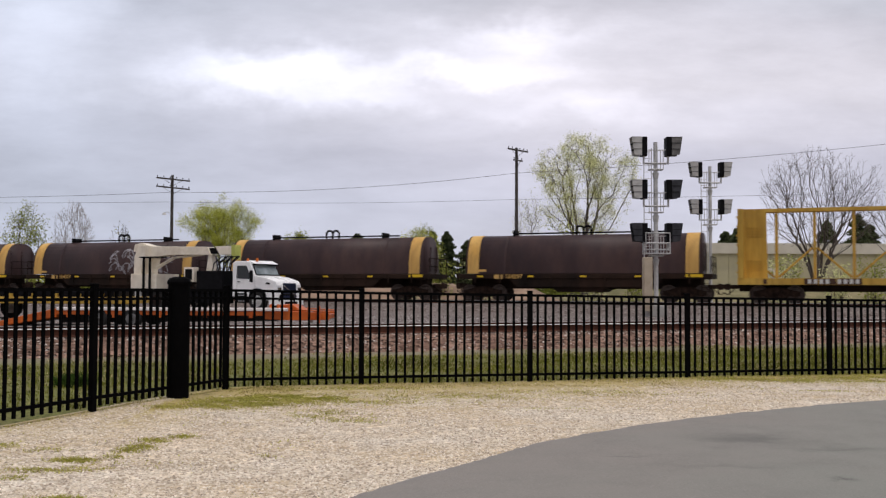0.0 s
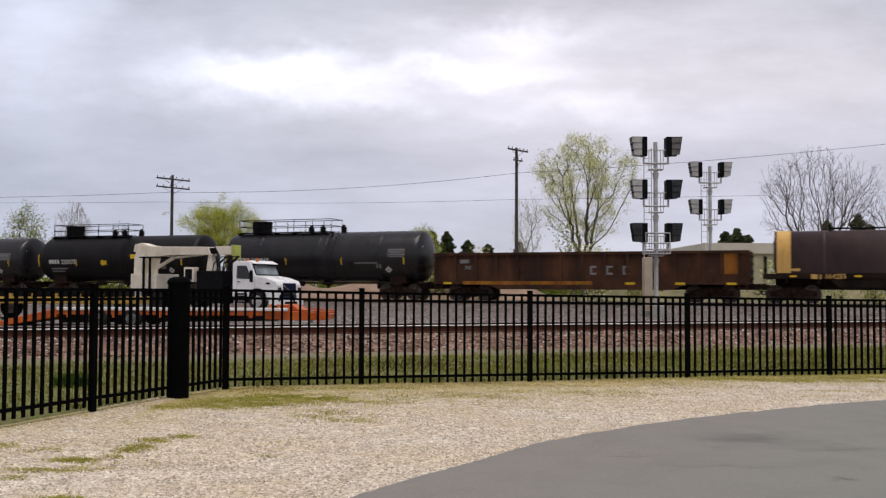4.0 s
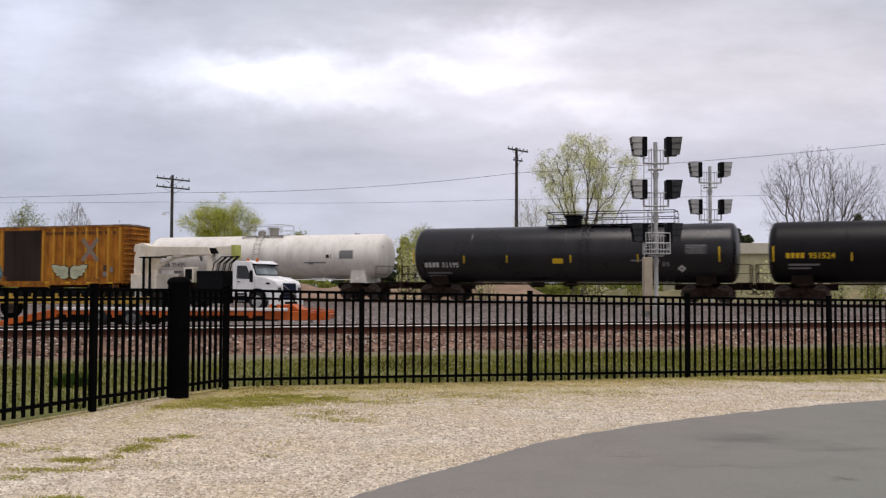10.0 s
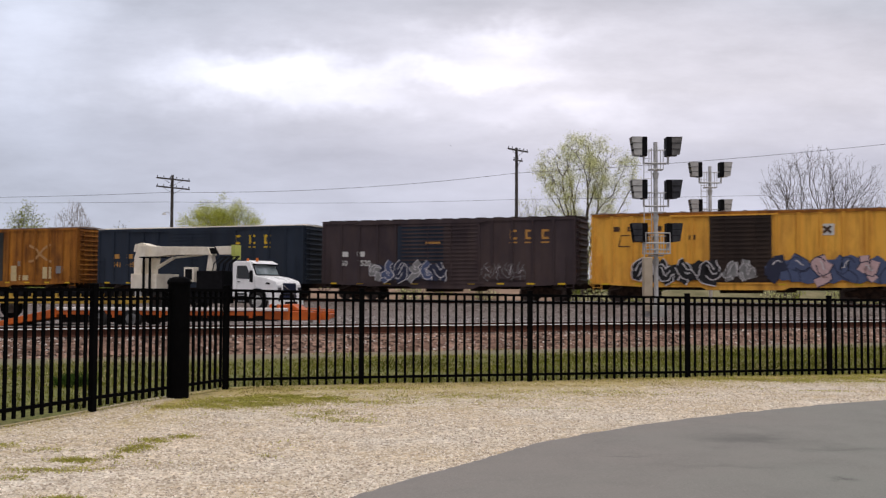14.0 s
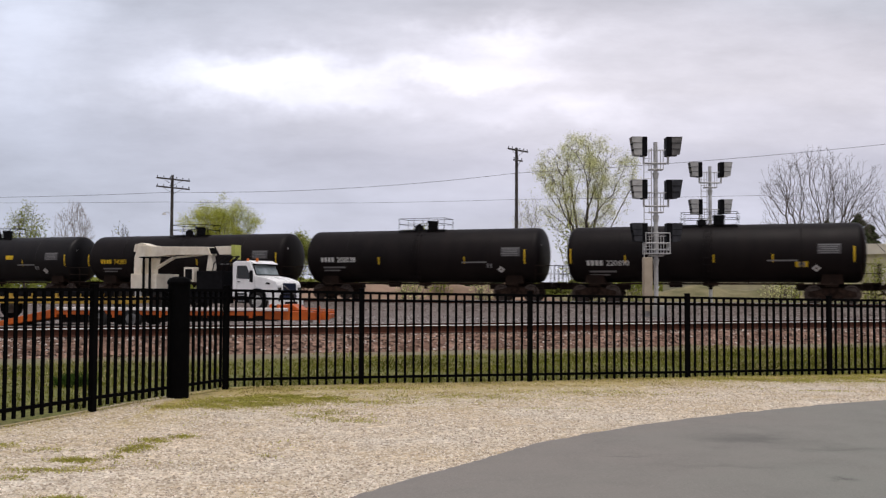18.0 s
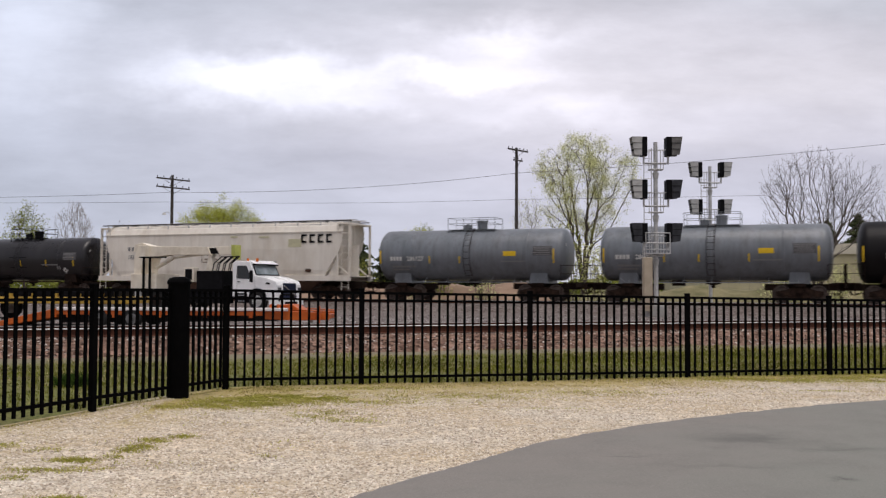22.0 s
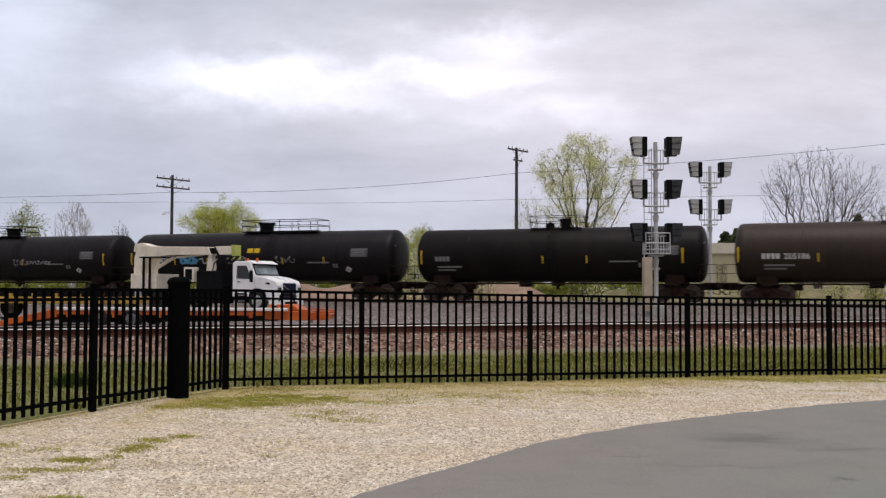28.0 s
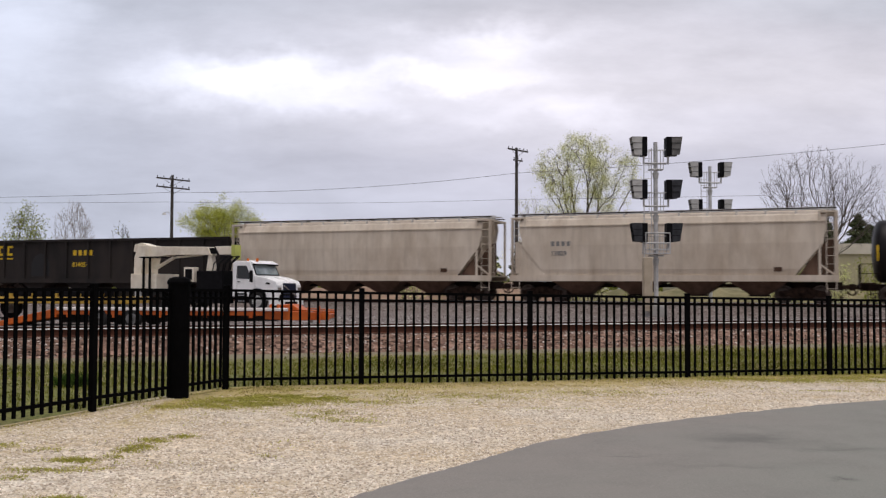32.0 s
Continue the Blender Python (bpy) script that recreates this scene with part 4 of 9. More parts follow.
class Tank:
    """Marks that lie on the curved flank of a tank."""

    def __init__(self, car, r, zc):
        self.car, self.r, self.zc = car, r, zc

    def mark(self, name, x, z, w, h, material, label="", lift=0.006):
        bm = bmesh.new()
        rows = []
        for k in range(5):
            zz = z - h / 2 + h * k / 4
            a = math.asin(max(-1, min(1, (zz - self.zc) / self.r)))
            y, zz = -(self.r + lift) * math.cos(a), self.zc + (self.r + lift) * math.sin(a)
            rows.append((bm.verts.new((x - w / 2, y, zz)), bm.verts.new((x + w / 2, y, zz))))
        for A, B in zip(rows[:-1], rows[1:]):
            bm.faces.new((A[0], A[1], B[1], B[0]))
        return part(name, bm, material, self.car, label)

    def spray(self, name, lines, width, material, label=""):
        """Sprayed lines of (x, z) points wrapped round the flank."""
        bm = bmesh.new()
        for i, line in enumerate(lines):
            stroke(bm, [(p.x, p.y) for p in spline(line, 4)], width, -0.008 - 0.0006 * i)
        for v in bm.verts:
            a = math.asin(max(-0.99, min(0.99, (v.co.z - self.zc) / self.r)))
            d = self.r - v.co.y
            v.co.y, v.co.z = -d * math.cos(a), self.zc + d * math.sin(a)
        return part(name, bm, material, self.car, label)

    def digits(self, text, x, z, size, material):
        a = math.asin((z - self.zc) / self.r)
        d = self.r + 0.02
        y, zz = -d * math.cos(a) - size * 0.35 * math.sin(a), self.zc + d * math.sin(a) - size * 0.35 * math.cos(a)
        hang("car_number", lettering(text, size), material, self.car, "stencilled car number", m=pose(x, y, zz, -math.degrees(a)))


def tank_profile(L, r, head=0.52):
    """Barrel outline with dished heads and a tight knuckle at the rim."""
    half = L / 2
    rows = [(-half + head * (1 - (1 - f ** 2.7) ** (1 / 2.7)), r * f) for f in (0.0, 0.25, 0.5, 0.7, 0.82, 0.90, 0.955, 0.985, 1.0)]
    return rows + [(-x, rr) for x, rr in rows[::-1]]


def tank_car(c, L, r, zc, material, label, style, number="", mark=None, strips=(), panel=None, diamonds=True, num_at=-0.42, num_z=-0.22, top=None, dark_band=None, soot=None, seams=True, frame_mat=None, size=0.42, deck=None):
    """A tank car: barrel with rounded heads on a stub frame, top platform, ladders, marks and running gear."""
    car = car_root("tank_car", label, c)
    L -= 0.35
    T = Tank(car, r, zc)
    bm = bmesh.new()
    lathe_x(bm, tank_profile(L, r), 44, 0, zc)
    bmesh.ops.recalc_face_normals(bm, faces=bm.faces[:])
    part("barrel", bm, material, car, "", True)
    h = L / 2
    fm = frame_mat or M["under"]
    # jacket seams
    if seams:
        for k in (-0.30, 0.0, 0.30):
            bm = bmesh.new()
            lathe_x(bm, [(k * L - 0.05, r + 0.001), (k * L - 0.04, r + 0.012), (k * L + 0.04, r + 0.012), (k * L + 0.05, r + 0.001)], 44, 0, zc)
            part("seam_band", bm, material, car, "", True)
    # stub sills, saddles and end platforms
    for s in (-1, 1):
        bm = bmesh.new()
        box(bm, min(s * (h - 3.4), s * (h + 0.55)), max(s * (h - 3.4), s * (h + 0.55)), -0.24, 0.24, 0.66, 1.0)
        part("stub_sill", bm, fm, car)
        bm = bmesh.new()
        box(bm, min(s * (h - 1.95), s * (h - 1.35)), max(s * (h - 1.95), s * (h - 1.35)), -1.25, 1.25, 0.86, 1.02)
        part("bolster", bm, fm, car)
        bm = bmesh.new()
        prism(bm, [(s * (h - 2.2), 1.0), (s * (h - 1.1), 1.0), (s * (h - 1.2), zc - r * 0.62), (s * (h - 2.1), zc - r * 0.62)], -1.05, 1.05)
        bmesh.ops.recalc_face_normals(bm, faces=bm.faces[:])
        part("saddle", bm, material if material in (M["tank_white"], M["tank_grey"]) else fm, car)
    for s in (-1, 1):
        bm = bmesh.new()
        x0, x1 = sorted((s * (h - 0.15), s * (h + 0.62)))
        box(bm, x0, x1, -1.45, 1.45, 1.0, 1.06)
        box(bm, x1 - 0.06 if s > 0 else x0, x1 if s > 0 else x0 + 0.06, -1.45, 1.45, 0.78, 1.06)
        part("end_platform", bm, fm, car)
        xe = s * (h + 0.58)
        guard(car, "end_handrail", [(s * (h - 0.3), -1.42), (xe, -1.42), (xe, -0.5)], 1.05, 0.95, 1.0, 0.017, fm)
        guard(car, "end_handrail", [(xe, 0.5), (xe, 1.42)], 1.05, 0.95, 0.95, 0.017, fm)
        ladder(car, s * (h - 0.05), -1.46, 0.42, 1.06, 0.42, fm, 2, "step")
    # handrail pipe along the lower flank on short brackets
    zr = zc - r - 0.10
    bm = bmesh.new()
    pipe(bm, [(-h + 1.2, -1.34, zr + 0.25), (-h + 1.5, -1.36, zr), (h - 1.5, -1.36, zr), (h - 1.2, -1.34, zr + 0.25)], 0.026)
    sm = material if material in (M["tank_white"], M["tank_grey"]) else fm
    side = part("side_handrail", bm, sm, car, "long thin handrail under the barrel")
    for k in range(7):
        x = -h + 1.7 + (L - 3.4) * k / 6
        bar("bracket", (x, -1.36, zr - 0.04), (x, -0.75, zc - r * 0.86), 0.02, sm, side)
    # brake gear along the belly
    bm = bmesh.new()
    rod(bm, (-h + 3, -0.5, zc - r - 0.05), (h - 3, -0.5, zc - r - 0.05), 0.03)
    rod(bm, (-0.5 - 1.6, -0.6, zc - r - 0.12), (-0.5 - 0.9, -0.6, zc - r - 0.12), 0.15, seg=12)
    part("brake_pipe", bm, fm, car)
    bm = bmesh.new()
    rod(bm, (0, 0, zc - r + 0.1), (0, 0, zc - r - 0.22), 0.22, seg=14)
    rod(bm, (0, 0, zc - r - 0.2), (0, 0, zc - r - 0.38), 0.10, seg=10)
    box(bm, -0.4, 0.4, -0.05, 0.05, zc - r - 0.18, zc - r + 0.05)
    part("outlet_valve", bm, fm, car)
    bogies(car, h - 1.65)
    couplers(car, h + 0.5)
    zt = zc + r
    tm = top or M["black_paint"]
    if style == "walkway":
        x0, x1, xh, valves = deck or (-0.88, 0.08, -0.70, (-0.18, -0.06))
        x0, x1, xh = x0 * h, x1 * h, xh * h
        bm = bmesh.new()
        for y in (-0.75, 0.35):
            box(bm, x0, x1, y, y + 0.4, zt - 0.03, zt + 0.03)
        for k in range(6):
            x = x0 + (x1 - x0) * k / 5
            box(bm, x - 0.03, x + 0.03, -0.9, 0.9, zt - 0.16, zt - 0.02)
        part("walkway", bm, tm, car)
        guard(car, "railing", [(x0, -0.75), (x1, -0.75), (x1, 0.75), (x0, 0.75), (x0, -0.75)], zt, 0.80, 1.35, 0.024, tm, "thin metal handrails")
        bm = bmesh.new()
        rod(bm, (xh, 0, zt - 0.1), (xh, 0, zt + 0.66), 0.62, seg=20)
        rod(bm, (xh, 0, zt + 0.66), (xh, 0, zt + 0.76), 0.66, 0.62, seg=20)
        part("valve_housing", bm, tm, car)
        for xx in [v * h for v in valves] + [x1 + 0.5]:
            bm = bmesh.new()
            rod(bm, (xx, 0, zt - 0.05), (xx, 0, zt + 0.32), 0.18, seg=12)
            rod(bm, (xx, 0, zt + 0.32), (xx, 0, zt + 0.46), 0.10, seg=10)
            part("relief_valve", bm, tm, car)
    elif style == "long":
        x0, x1, xh, valves = deck or (-0.10, 0.50, 0.02, ())
        x0, x1, xh = x0 * h, x1 * h, xh * h
        bm = bmesh.new()
        box(bm, x0, x1, -0.8, -0.35, zt - 0.04, zt + 0.02)
        box(bm, x0, x1, 0.35, 0.8, zt - 0.04, zt + 0.02)
        part("walkway", bm, tm, car)
        guard(car, "railing", [(x0, -0.78), (x1, -0.78), (x1, 0.78), (x0, 0.78), (x0, -0.78)], zt, 0.72, 1.3, 0.024, tm, "thin metal handrails")
        bm = bmesh.new()
        rod(bm, (xh, 0, zt - 0.1), (xh, 0, zt + 0.45), 0.46, seg=18)
        rod(bm, (xh, 0, zt + 0.45), (xh, 0, zt + 0.58), 0.52, 0.60, seg=18)
        part("valve_housing", bm, tm, car)
    else:
        w = 1.45
        bm = bmesh.new()
        for k in range(9):
            box(bm, -w, w, -0.72 + 0.165 * k, -0.60 + 0.165 * k, zt - 0.03, zt - 0.01)
        for x in (-w, -0.4, 0.4, w):
            for y in (-0.72, 0.66):
                box(bm, x - 0.025, x + 0.025, y, y + 0.06, zt - 0.24, zt - 0.05)
        part("platform", bm, tm, car)
        guard(car, "railing", [(-w, -0.72), (w, -0.72), (w, 0.72), (-w, 0.72), (-w, -0.72)], zt, 0.66, 0.97, 0.016, tm, "thin metal handrails")
        bm = bmesh.new()
        rod(bm, (0.45, 0, zt - 0.1), (0.45, 0, zt + 0.42), 0.30, seg=16)
        rod(bm, (0.45, 0, zt + 0.42), (0.45, 0, zt + 0.52), 0.34, seg=16)
        part("valve_housing", bm, tm, car)
        bm = bmesh.new()
        rod(bm, (-0.45, 0, zt - 0.1), (-0.45, 0, zt + 0.28), 0.26, seg=14)
        rod(bm, (-0.45, -0.2, zt + 0.28), (-0.45, 0.2, zt + 0.34), 0.05, seg=8)
        part("manway", bm, tm, car)
    # side ladder that follows the barrel
    lx = 0.0 if style == "platform" else 0.12 * h
    lm = fm if material is M["tank_grey"] else M["white_grime"] if material is M["tank_white"] else material
    stiles = []
    for k in (-0.2, 0.2):
        pts = []
        for i in range(9):
            a = math.radians(-50 + 120 * i / 8)
            pts.append((lx + k, -(r + 0.13) * math.cos(a), zc + (r + 0.13) * math.sin(a)))
        bm = bmesh.new()
        pipe(bm, pts, 0.02, 5)
        stiles.append(part("stile" if stiles else "side_ladder", bm, lm, stiles[0] if stiles else car))
    for i in range(10):
        a = math.radians(-48 + 118 * i / 9)
        y, z = -(r + 0.13) * math.cos(a), zc + (r + 0.13) * math.sin(a)
        bar("rung", (lx - 0.2, y, z), (lx + 0.2, y, z), 0.014, lm, stiles[0])
    if dark_band:
        T.mark("stain", 0.0, zc + 0.1, dark_band, 2 * r * 0.93, M["black_paint"], "dark spill stain below the manway", 0.004)
    for x in strips:
        end = abs(x) > 0.4
        T.mark("reflector", x * L, zc + (-0.12 if end else -0.30), 0.085 if end else 0.075, 0.80 if end else 0.42, M["yellow"], "yellow reflective strip")
    if number or mark:
        ink = mark or M["white_mark"]
        x = num_at * L
        for k in range(4):
            T.mark("lettering_bar", x + 0.13 + 0.235 * k * size / 0.42, zc + num_z, 0.17 * size / 0.42, size * 0.66, ink)
        if number:
            T.digits(number, x + 1.12, zc + num_z, size, ink)
        T.mark("lettering_bar", x + 0.9, zc + num_z - 0.46, 1.5, 0.10, M["grey_mark"])
        T.mark("lettering_bar", x + 0.7, zc + num_z - 0.64, 1.1, 0.08, M["grey_mark"])
    if material is not M["tank_white"]:
        T.mark("lettering_panel", 0.385 * L, zc + 0.16, 1.12, 0.52, M["panel_mark"], "faded block of small stencilled lettering")
        for k in range(5):
            T.mark("lettering_bar", 0.385 * L - 0.06 * (k % 2), zc + 0.36 - 0.10 * k, 1.02 - 0.14 * (k % 3), 0.035, M["grey_mark"], lift=0.010)
    T.mark("lettering_bar", 0.24 * L, zc - 0.42, 1.5, 0.08, M["grey_mark"])
    if diamonds:
        a = math.asin(-0.52)
        m = pose(0.345 * L, -(r + 0.03) * math.cos(a), zc + (r + 0.03) * math.sin(a), math.degrees(-a)) @ pose(0, 0, 0, 0, 45, 0)
        bm = bmesh.new()
        box(bm, -0.16, 0.16, -0.006, 0.006, -0.16, 0.16, m)
        pl = part("placard", bm, M["white_mark"], car, "white diamond hazard placard")
        bm = bmesh.new()
        box(bm, -0.05, 0.05, -0.012, -0.004, -0.05, 0.05, m)
        part("placard_mark", bm, M["dark_mark"], pl)
        T.mark("placard_box", 0.30 * L, zc - 0.62, 0.32, 0.24, M["grey_mark"])
    bm = bmesh.new()
    box(bm, h - 0.10, h - 0.085, -0.98, -0.58, zc + 0.42, zc + 0.60)
    part("head_lettering", bm, M["white_mark"], car, "small stencilled marks on the tank head")
    if panel:
        for px, pz, pw in panel:
            T.mark("sign", px * L, zc + pz, pw, 0.28, M["yellow"], "yellow warning label")
    return car, T


def flank(car, name, x, z, w, h, material, y=-1.5, label="", t=0.006):
    bm = bmesh.new()
    box(bm, x - w / 2, x + w / 2, y - t, y + 0.002, z - h / 2, z + h / 2)
    return part(name, bm, material, car, label)


def stroke(bm, pts, w, y):
    """A flat ribbon of paint along (x, z) points."""
    P = [Vector((p[0], 0, p[1])) for p in pts]
    prev = None
    for i, p in enumerate(P):
        d = (P[min(i + 1, len(P) - 1)] - P[max(i - 1, 0)]).normalized()
        o = Vector((-d.z, 0, d.x)) * w / 2
        row = (bm.verts.new((p.x + o.x, y, p.z + o.z)), bm.verts.new((p.x - o.x, y, p.z - o.z)))
        if prev:
            bm.faces.new((prev[0], row[0], row[1], prev[1]))
        prev = row


def graffiti(car, x0, x1, z0, z1, fill, line, seed, letters=4, y=-1.52, back=None, fills=()):
    """Sprayed fat looping shapes that say nothing: a ragged cloud, outlined fat strokes and thin highlights."""
    rnd = random.Random(seed)
    w, hgt = (x1 - x0) / letters, z1 - z0
    bm = bmesh.new()
    taper = [0.30 * max(0, 2 - min(i, 16 - i)) / 2 for i in range(17)]
    top = [(x0 + (x1 - x0) * i / 16, z1 - hgt * (0.03 + 0.30 * rnd.random() + taper[i])) for i in range(17)]
    low = [(x0 + (x1 - x0) * i / 16, z0 + hgt * (0.02 + 0.16 * rnd.random() + taper[i])) for i in range(17)]
    A = [bm.verts.new((x, y, z)) for x, z in top]
    B = [bm.verts.new((x, y, z)) for x, z in low]
    for i in range(16):
        bm.faces.new((B[i], B[i + 1], A[i + 1], A[i]))
    g = part("graffiti", bm, back or line, car, "sprayed graffiti shapes")
    for k in range(letters):
        cx = x0 + w * (k + 0.5)
        lean = rnd.uniform(-0.15, 0.25)
        for s in range(2):
            n = rnd.choice((4, 5))
            raw = [(rnd.uniform(-0.36, 0.36) * w, (-0.40 + 0.80 * j / (n - 1) + rnd.uniform(-0.08, 0.08)) * hgt) for j in range(n)]
            if s:
                raw = [(q * 0.8, p * 0.8) for p, q in ((a[1] * w / hgt, a[0] * hgt / w) for a in raw)]
                raw = [(px, pz) for pz, px in raw]
            pts = [(p.x, p.y) for p in spline([(cx + px + lean * pz, (z0 + z1) / 2 + pz) for px, pz in raw], 4)]
            d = 0.0010 * (k * 2 + s)
            for nm, width, lift, mat in (("graffiti_edge", w * 0.46, 0.0060, line), ("graffiti_fill", w * 0.36, 0.0065, fills[k % len(fills)] if fills else fill)):
                bm = bmesh.new()
                stroke(bm, pts, width, y - lift - d)
                part(nm, bm, mat, g)
        bm = bmesh.new()
        stroke(bm, [(p[0] + 0.05, p[1] + 0.06) for p in pts[3:-3:2]], w * 0.05, y - 0.0165)
        part("graffiti_line", bm, M["gr_white"], g)


def boxcar(c, L, label, side, door, roof_z, number="", ink=None, letters="", door_at=0.0, door_w=3.2, rusty=False, posts=14, roof_mat=None, two_rows=True, post_mat=None):
    """A boxcar: ribbed sides, sliding door, corrugated ends, ribbed roof and running gear."""
    car = car_root("boxcar", label, c)
    L -= 0.12
    h, w, z0, z1 = L / 2, 1.47, 0.95, roof_z
    bm = bmesh.new()
    box(bm, -h, h, -w, w, z0, z1)
    part("body", bm, side, car)
    # side posts
    def post(b):
        prism(b, [(-0.075, 0.0), (0.075, 0.0), (0.075, 1.0), (-0.075, 1.0)], -0.062, 0.0)
    for s in (-1, 1):
        for k in range(posts):
            x = -h + 0.08 + (L - 0.16) * k / (posts - 1)
            if abs(x - door_at) < door_w / 2 + 0.1:
                continue
            o = hang("side_post", cached("side_post " + (post_mat or side).name, post), post_mat or side, car, m=pose(x, s * w, z0 + 0.1) @ (Matrix.Identity(4) if s < 0 else pose(0, 0, 0, 0, 0, 180)))
            o.scale.z = z1 - z0 - 0.2
    # sill and eave
    for nm, za, zb, out in (("side_sill", z0 - 0.14, z0 + 0.12, 0.05), ("eave", z1 - 0.12, z1 + 0.02, 0.05)):
        for s in (-1, 1):
            bm = bmesh.new()
            y0, y1 = sorted((s * (w - 0.02), s * (w + out)))
            if nm == "side_sill":
                prism(bm, [(-h + 1.0, zb), (-h + 1.0, za + 0.1), (-h + 3.1, za), (-2.2, za), (-1.9, za - 0.14), (1.9, za - 0.14), (2.2, za), (h - 3.1, za), (h - 1.0, za + 0.1), (h - 1.0, zb)], y0, y1)
            else:
                box(bm, -h, h, y0, y1, za, zb)
            part(nm, bm, M["box_rust"] if nm == "eave" and side in (M["box_yellow"], M["box_orange"]) else side, car)
    # door with horizontal ribs
    bm = bmesh.new()
    box(bm, door_at - door_w / 2, door_at + door_w / 2, -w - 0.06, -w + 0.01, z0 + 0.12, z1 - 0.14)
    d = part("door", bm, door, car, "ribbed sliding door")
    n = 15
    for k in range(n):
        z = z0 + 0.28 + (z1 - z0 - 0.6) * k / (n - 1)
        bm = bmesh.new()
        box(bm, door_at - door_w / 2 + 0.12, door_at + door_w / 2 - 0.12, -w - 0.10, -w - 0.055, z - 0.045, z + 0.045)
        part("rib", bm, door, d)
    bm = bmesh.new()
    for x in (door_at - 0.7, door_at + 0.75):
        rod(bm, (x, -w - 0.13, z0 + 0.2), (x, -w - 0.13, z1 - 0.3), 0.022)
    part("lock_bar", bm, door, d)
    for z in (z0 + 0.06, z1 - 0.16):
        bm = bmesh.new()
        box(bm, door_at - door_w - 0.4, door_at + door_w / 2 + 0.3, -w - 0.09, -w - 0.045, z - 0.04, z + 0.04)
        part("door_track", bm, side, car)
    # ends
    for s in (-1, 1):
        for k in range(11):
            z = z0 + 0.22 + (z1 - z0 - 0.4) * k / 10
            bm = bmesh.new()
            rod(bm, (s * h, -w + 0.15, z), (s * h, w - 0.15, z), 0.085, seg=8)
            part("end_rib", bm, side, car)
        ladder(car, s * (h + 0.10), -w + 0.32, z0 - 0.1, z1 - 0.1 if s > 0 else z0 + 1.8, 0.42, side, None, "ladder", False)
        ladder(car, s * (h - 0.34), -w - 0.06, z0 - 0.35, z0 + 1.7, 0.44, side, 5)
    # roof
    bm = bmesh.new()
    outline = [(-w - 0.04, z1 + 0.02), (w + 0.04, z1 + 0.02), (w + 0.04, z1 + 0.05), (0, z1 + 0.16), (-w - 0.04, z1 + 0.05)]
    A = [bm.verts.new((-h - 0.06, y, z)) for y, z in outline]
    B = [bm.verts.new((h + 0.06, y, z)) for y, z in outline]
    for i in range(5):
        j = (i + 1) % 5
        bm.faces.new((A[i], A[j], B[j], B[i]))
    bm.faces.new(A[::-1])
    bm.faces.new(B)
    bmesh.ops.recalc_face_normals(bm, faces=bm.faces[:])
    rm = roof_mat or M["roof_rust"]
    r = part("roof", bm, rm, car, "ribbed weathered metal roof")
    def roof_rib(b):
        for s in (-1, 1):
            vs = box(b, -0.05, 0.05, 0, w + 0.05, 0, 0.05)
            for v in vs:
                v.co.z += 0.13 - 0.105 * abs(v.co.y) / w
                v.co.y *= s
    for k in range(15):
        hang("roof_rib", cached("roof_rib " + rm.name, roof_rib), rm, r, m=pose(-h + L * (k + 0.5) / 15, 0, z1 + 0.02))
    bm = bmesh.new()
    box(bm, -h - 0.2, h + 0.2, -0.28, 0.28, 0.66, z0)
    box(bm, -1.3, 0.9, -0.9, -0.4, 0.5, z0)
    rod(bm, (1.5, -0.8, 0.72), (2.5, -0.8, 0.72), 0.17, seg=12)
    part("underframe", bm, M["under"], car)
    bogies(car, h - 2.1)
    couplers(car, h + 0.25)
    ink = ink or M["white_mark"]
    if number:
        a, b = number
        hang("car_number", lettering(a, 0.46), ink, car, "stencilled car number", m=pose(-h + 1.25, -w - 0.012, z0 + 1.08))
        hang("car_number", lettering(b, 0.46), ink, car, "stencilled car number", m=pose(-h + 2.35, -w - 0.012, z0 + 1.08))
        flank(car, "lettering_bar", -h + 1.5, z0 + 1.78, 0.5, 0.3, ink, -w)
        flank(car, "lettering_bar", -h + 2.6, z0 + 1.78, 0.5, 0.3, ink, -w)
    for k in range(9):
        x = -h + 0.8 + (L - 1.6) * k / 8
        if abs(x - door_at) > 0.4:
            flank(car, "reflector", x, z0 + 0.02, 0.42, 0.09, M["yellow"], -w - 0.05)
    return car, h, w, z0, z1


def big_letters(car, xs, z, size, material, y, underline=True):
    """A company's large letters as plain blocks, with a short line under each."""
    for x in xs:
        bm = bmesh.new()
        hx, hz, t = size * 0.32, size * 0.44, size * 0.20
        box(bm, x - hx, x + hx, y - 0.012, y, z + hz - t, z + hz)
        box(bm, x - hx, x + hx, y - 0.012, y, z - hz, z - hz + t)
        box(bm, x - hx, x - hx + t, y - 0.012, y, z - hz + t, z + hz - t)
        part("letter_shape", bm, material, car)
        if underline:
            flank(car, "letter_line", x, z - size * 0.72, size * 0.75, size * 0.12, material, y)


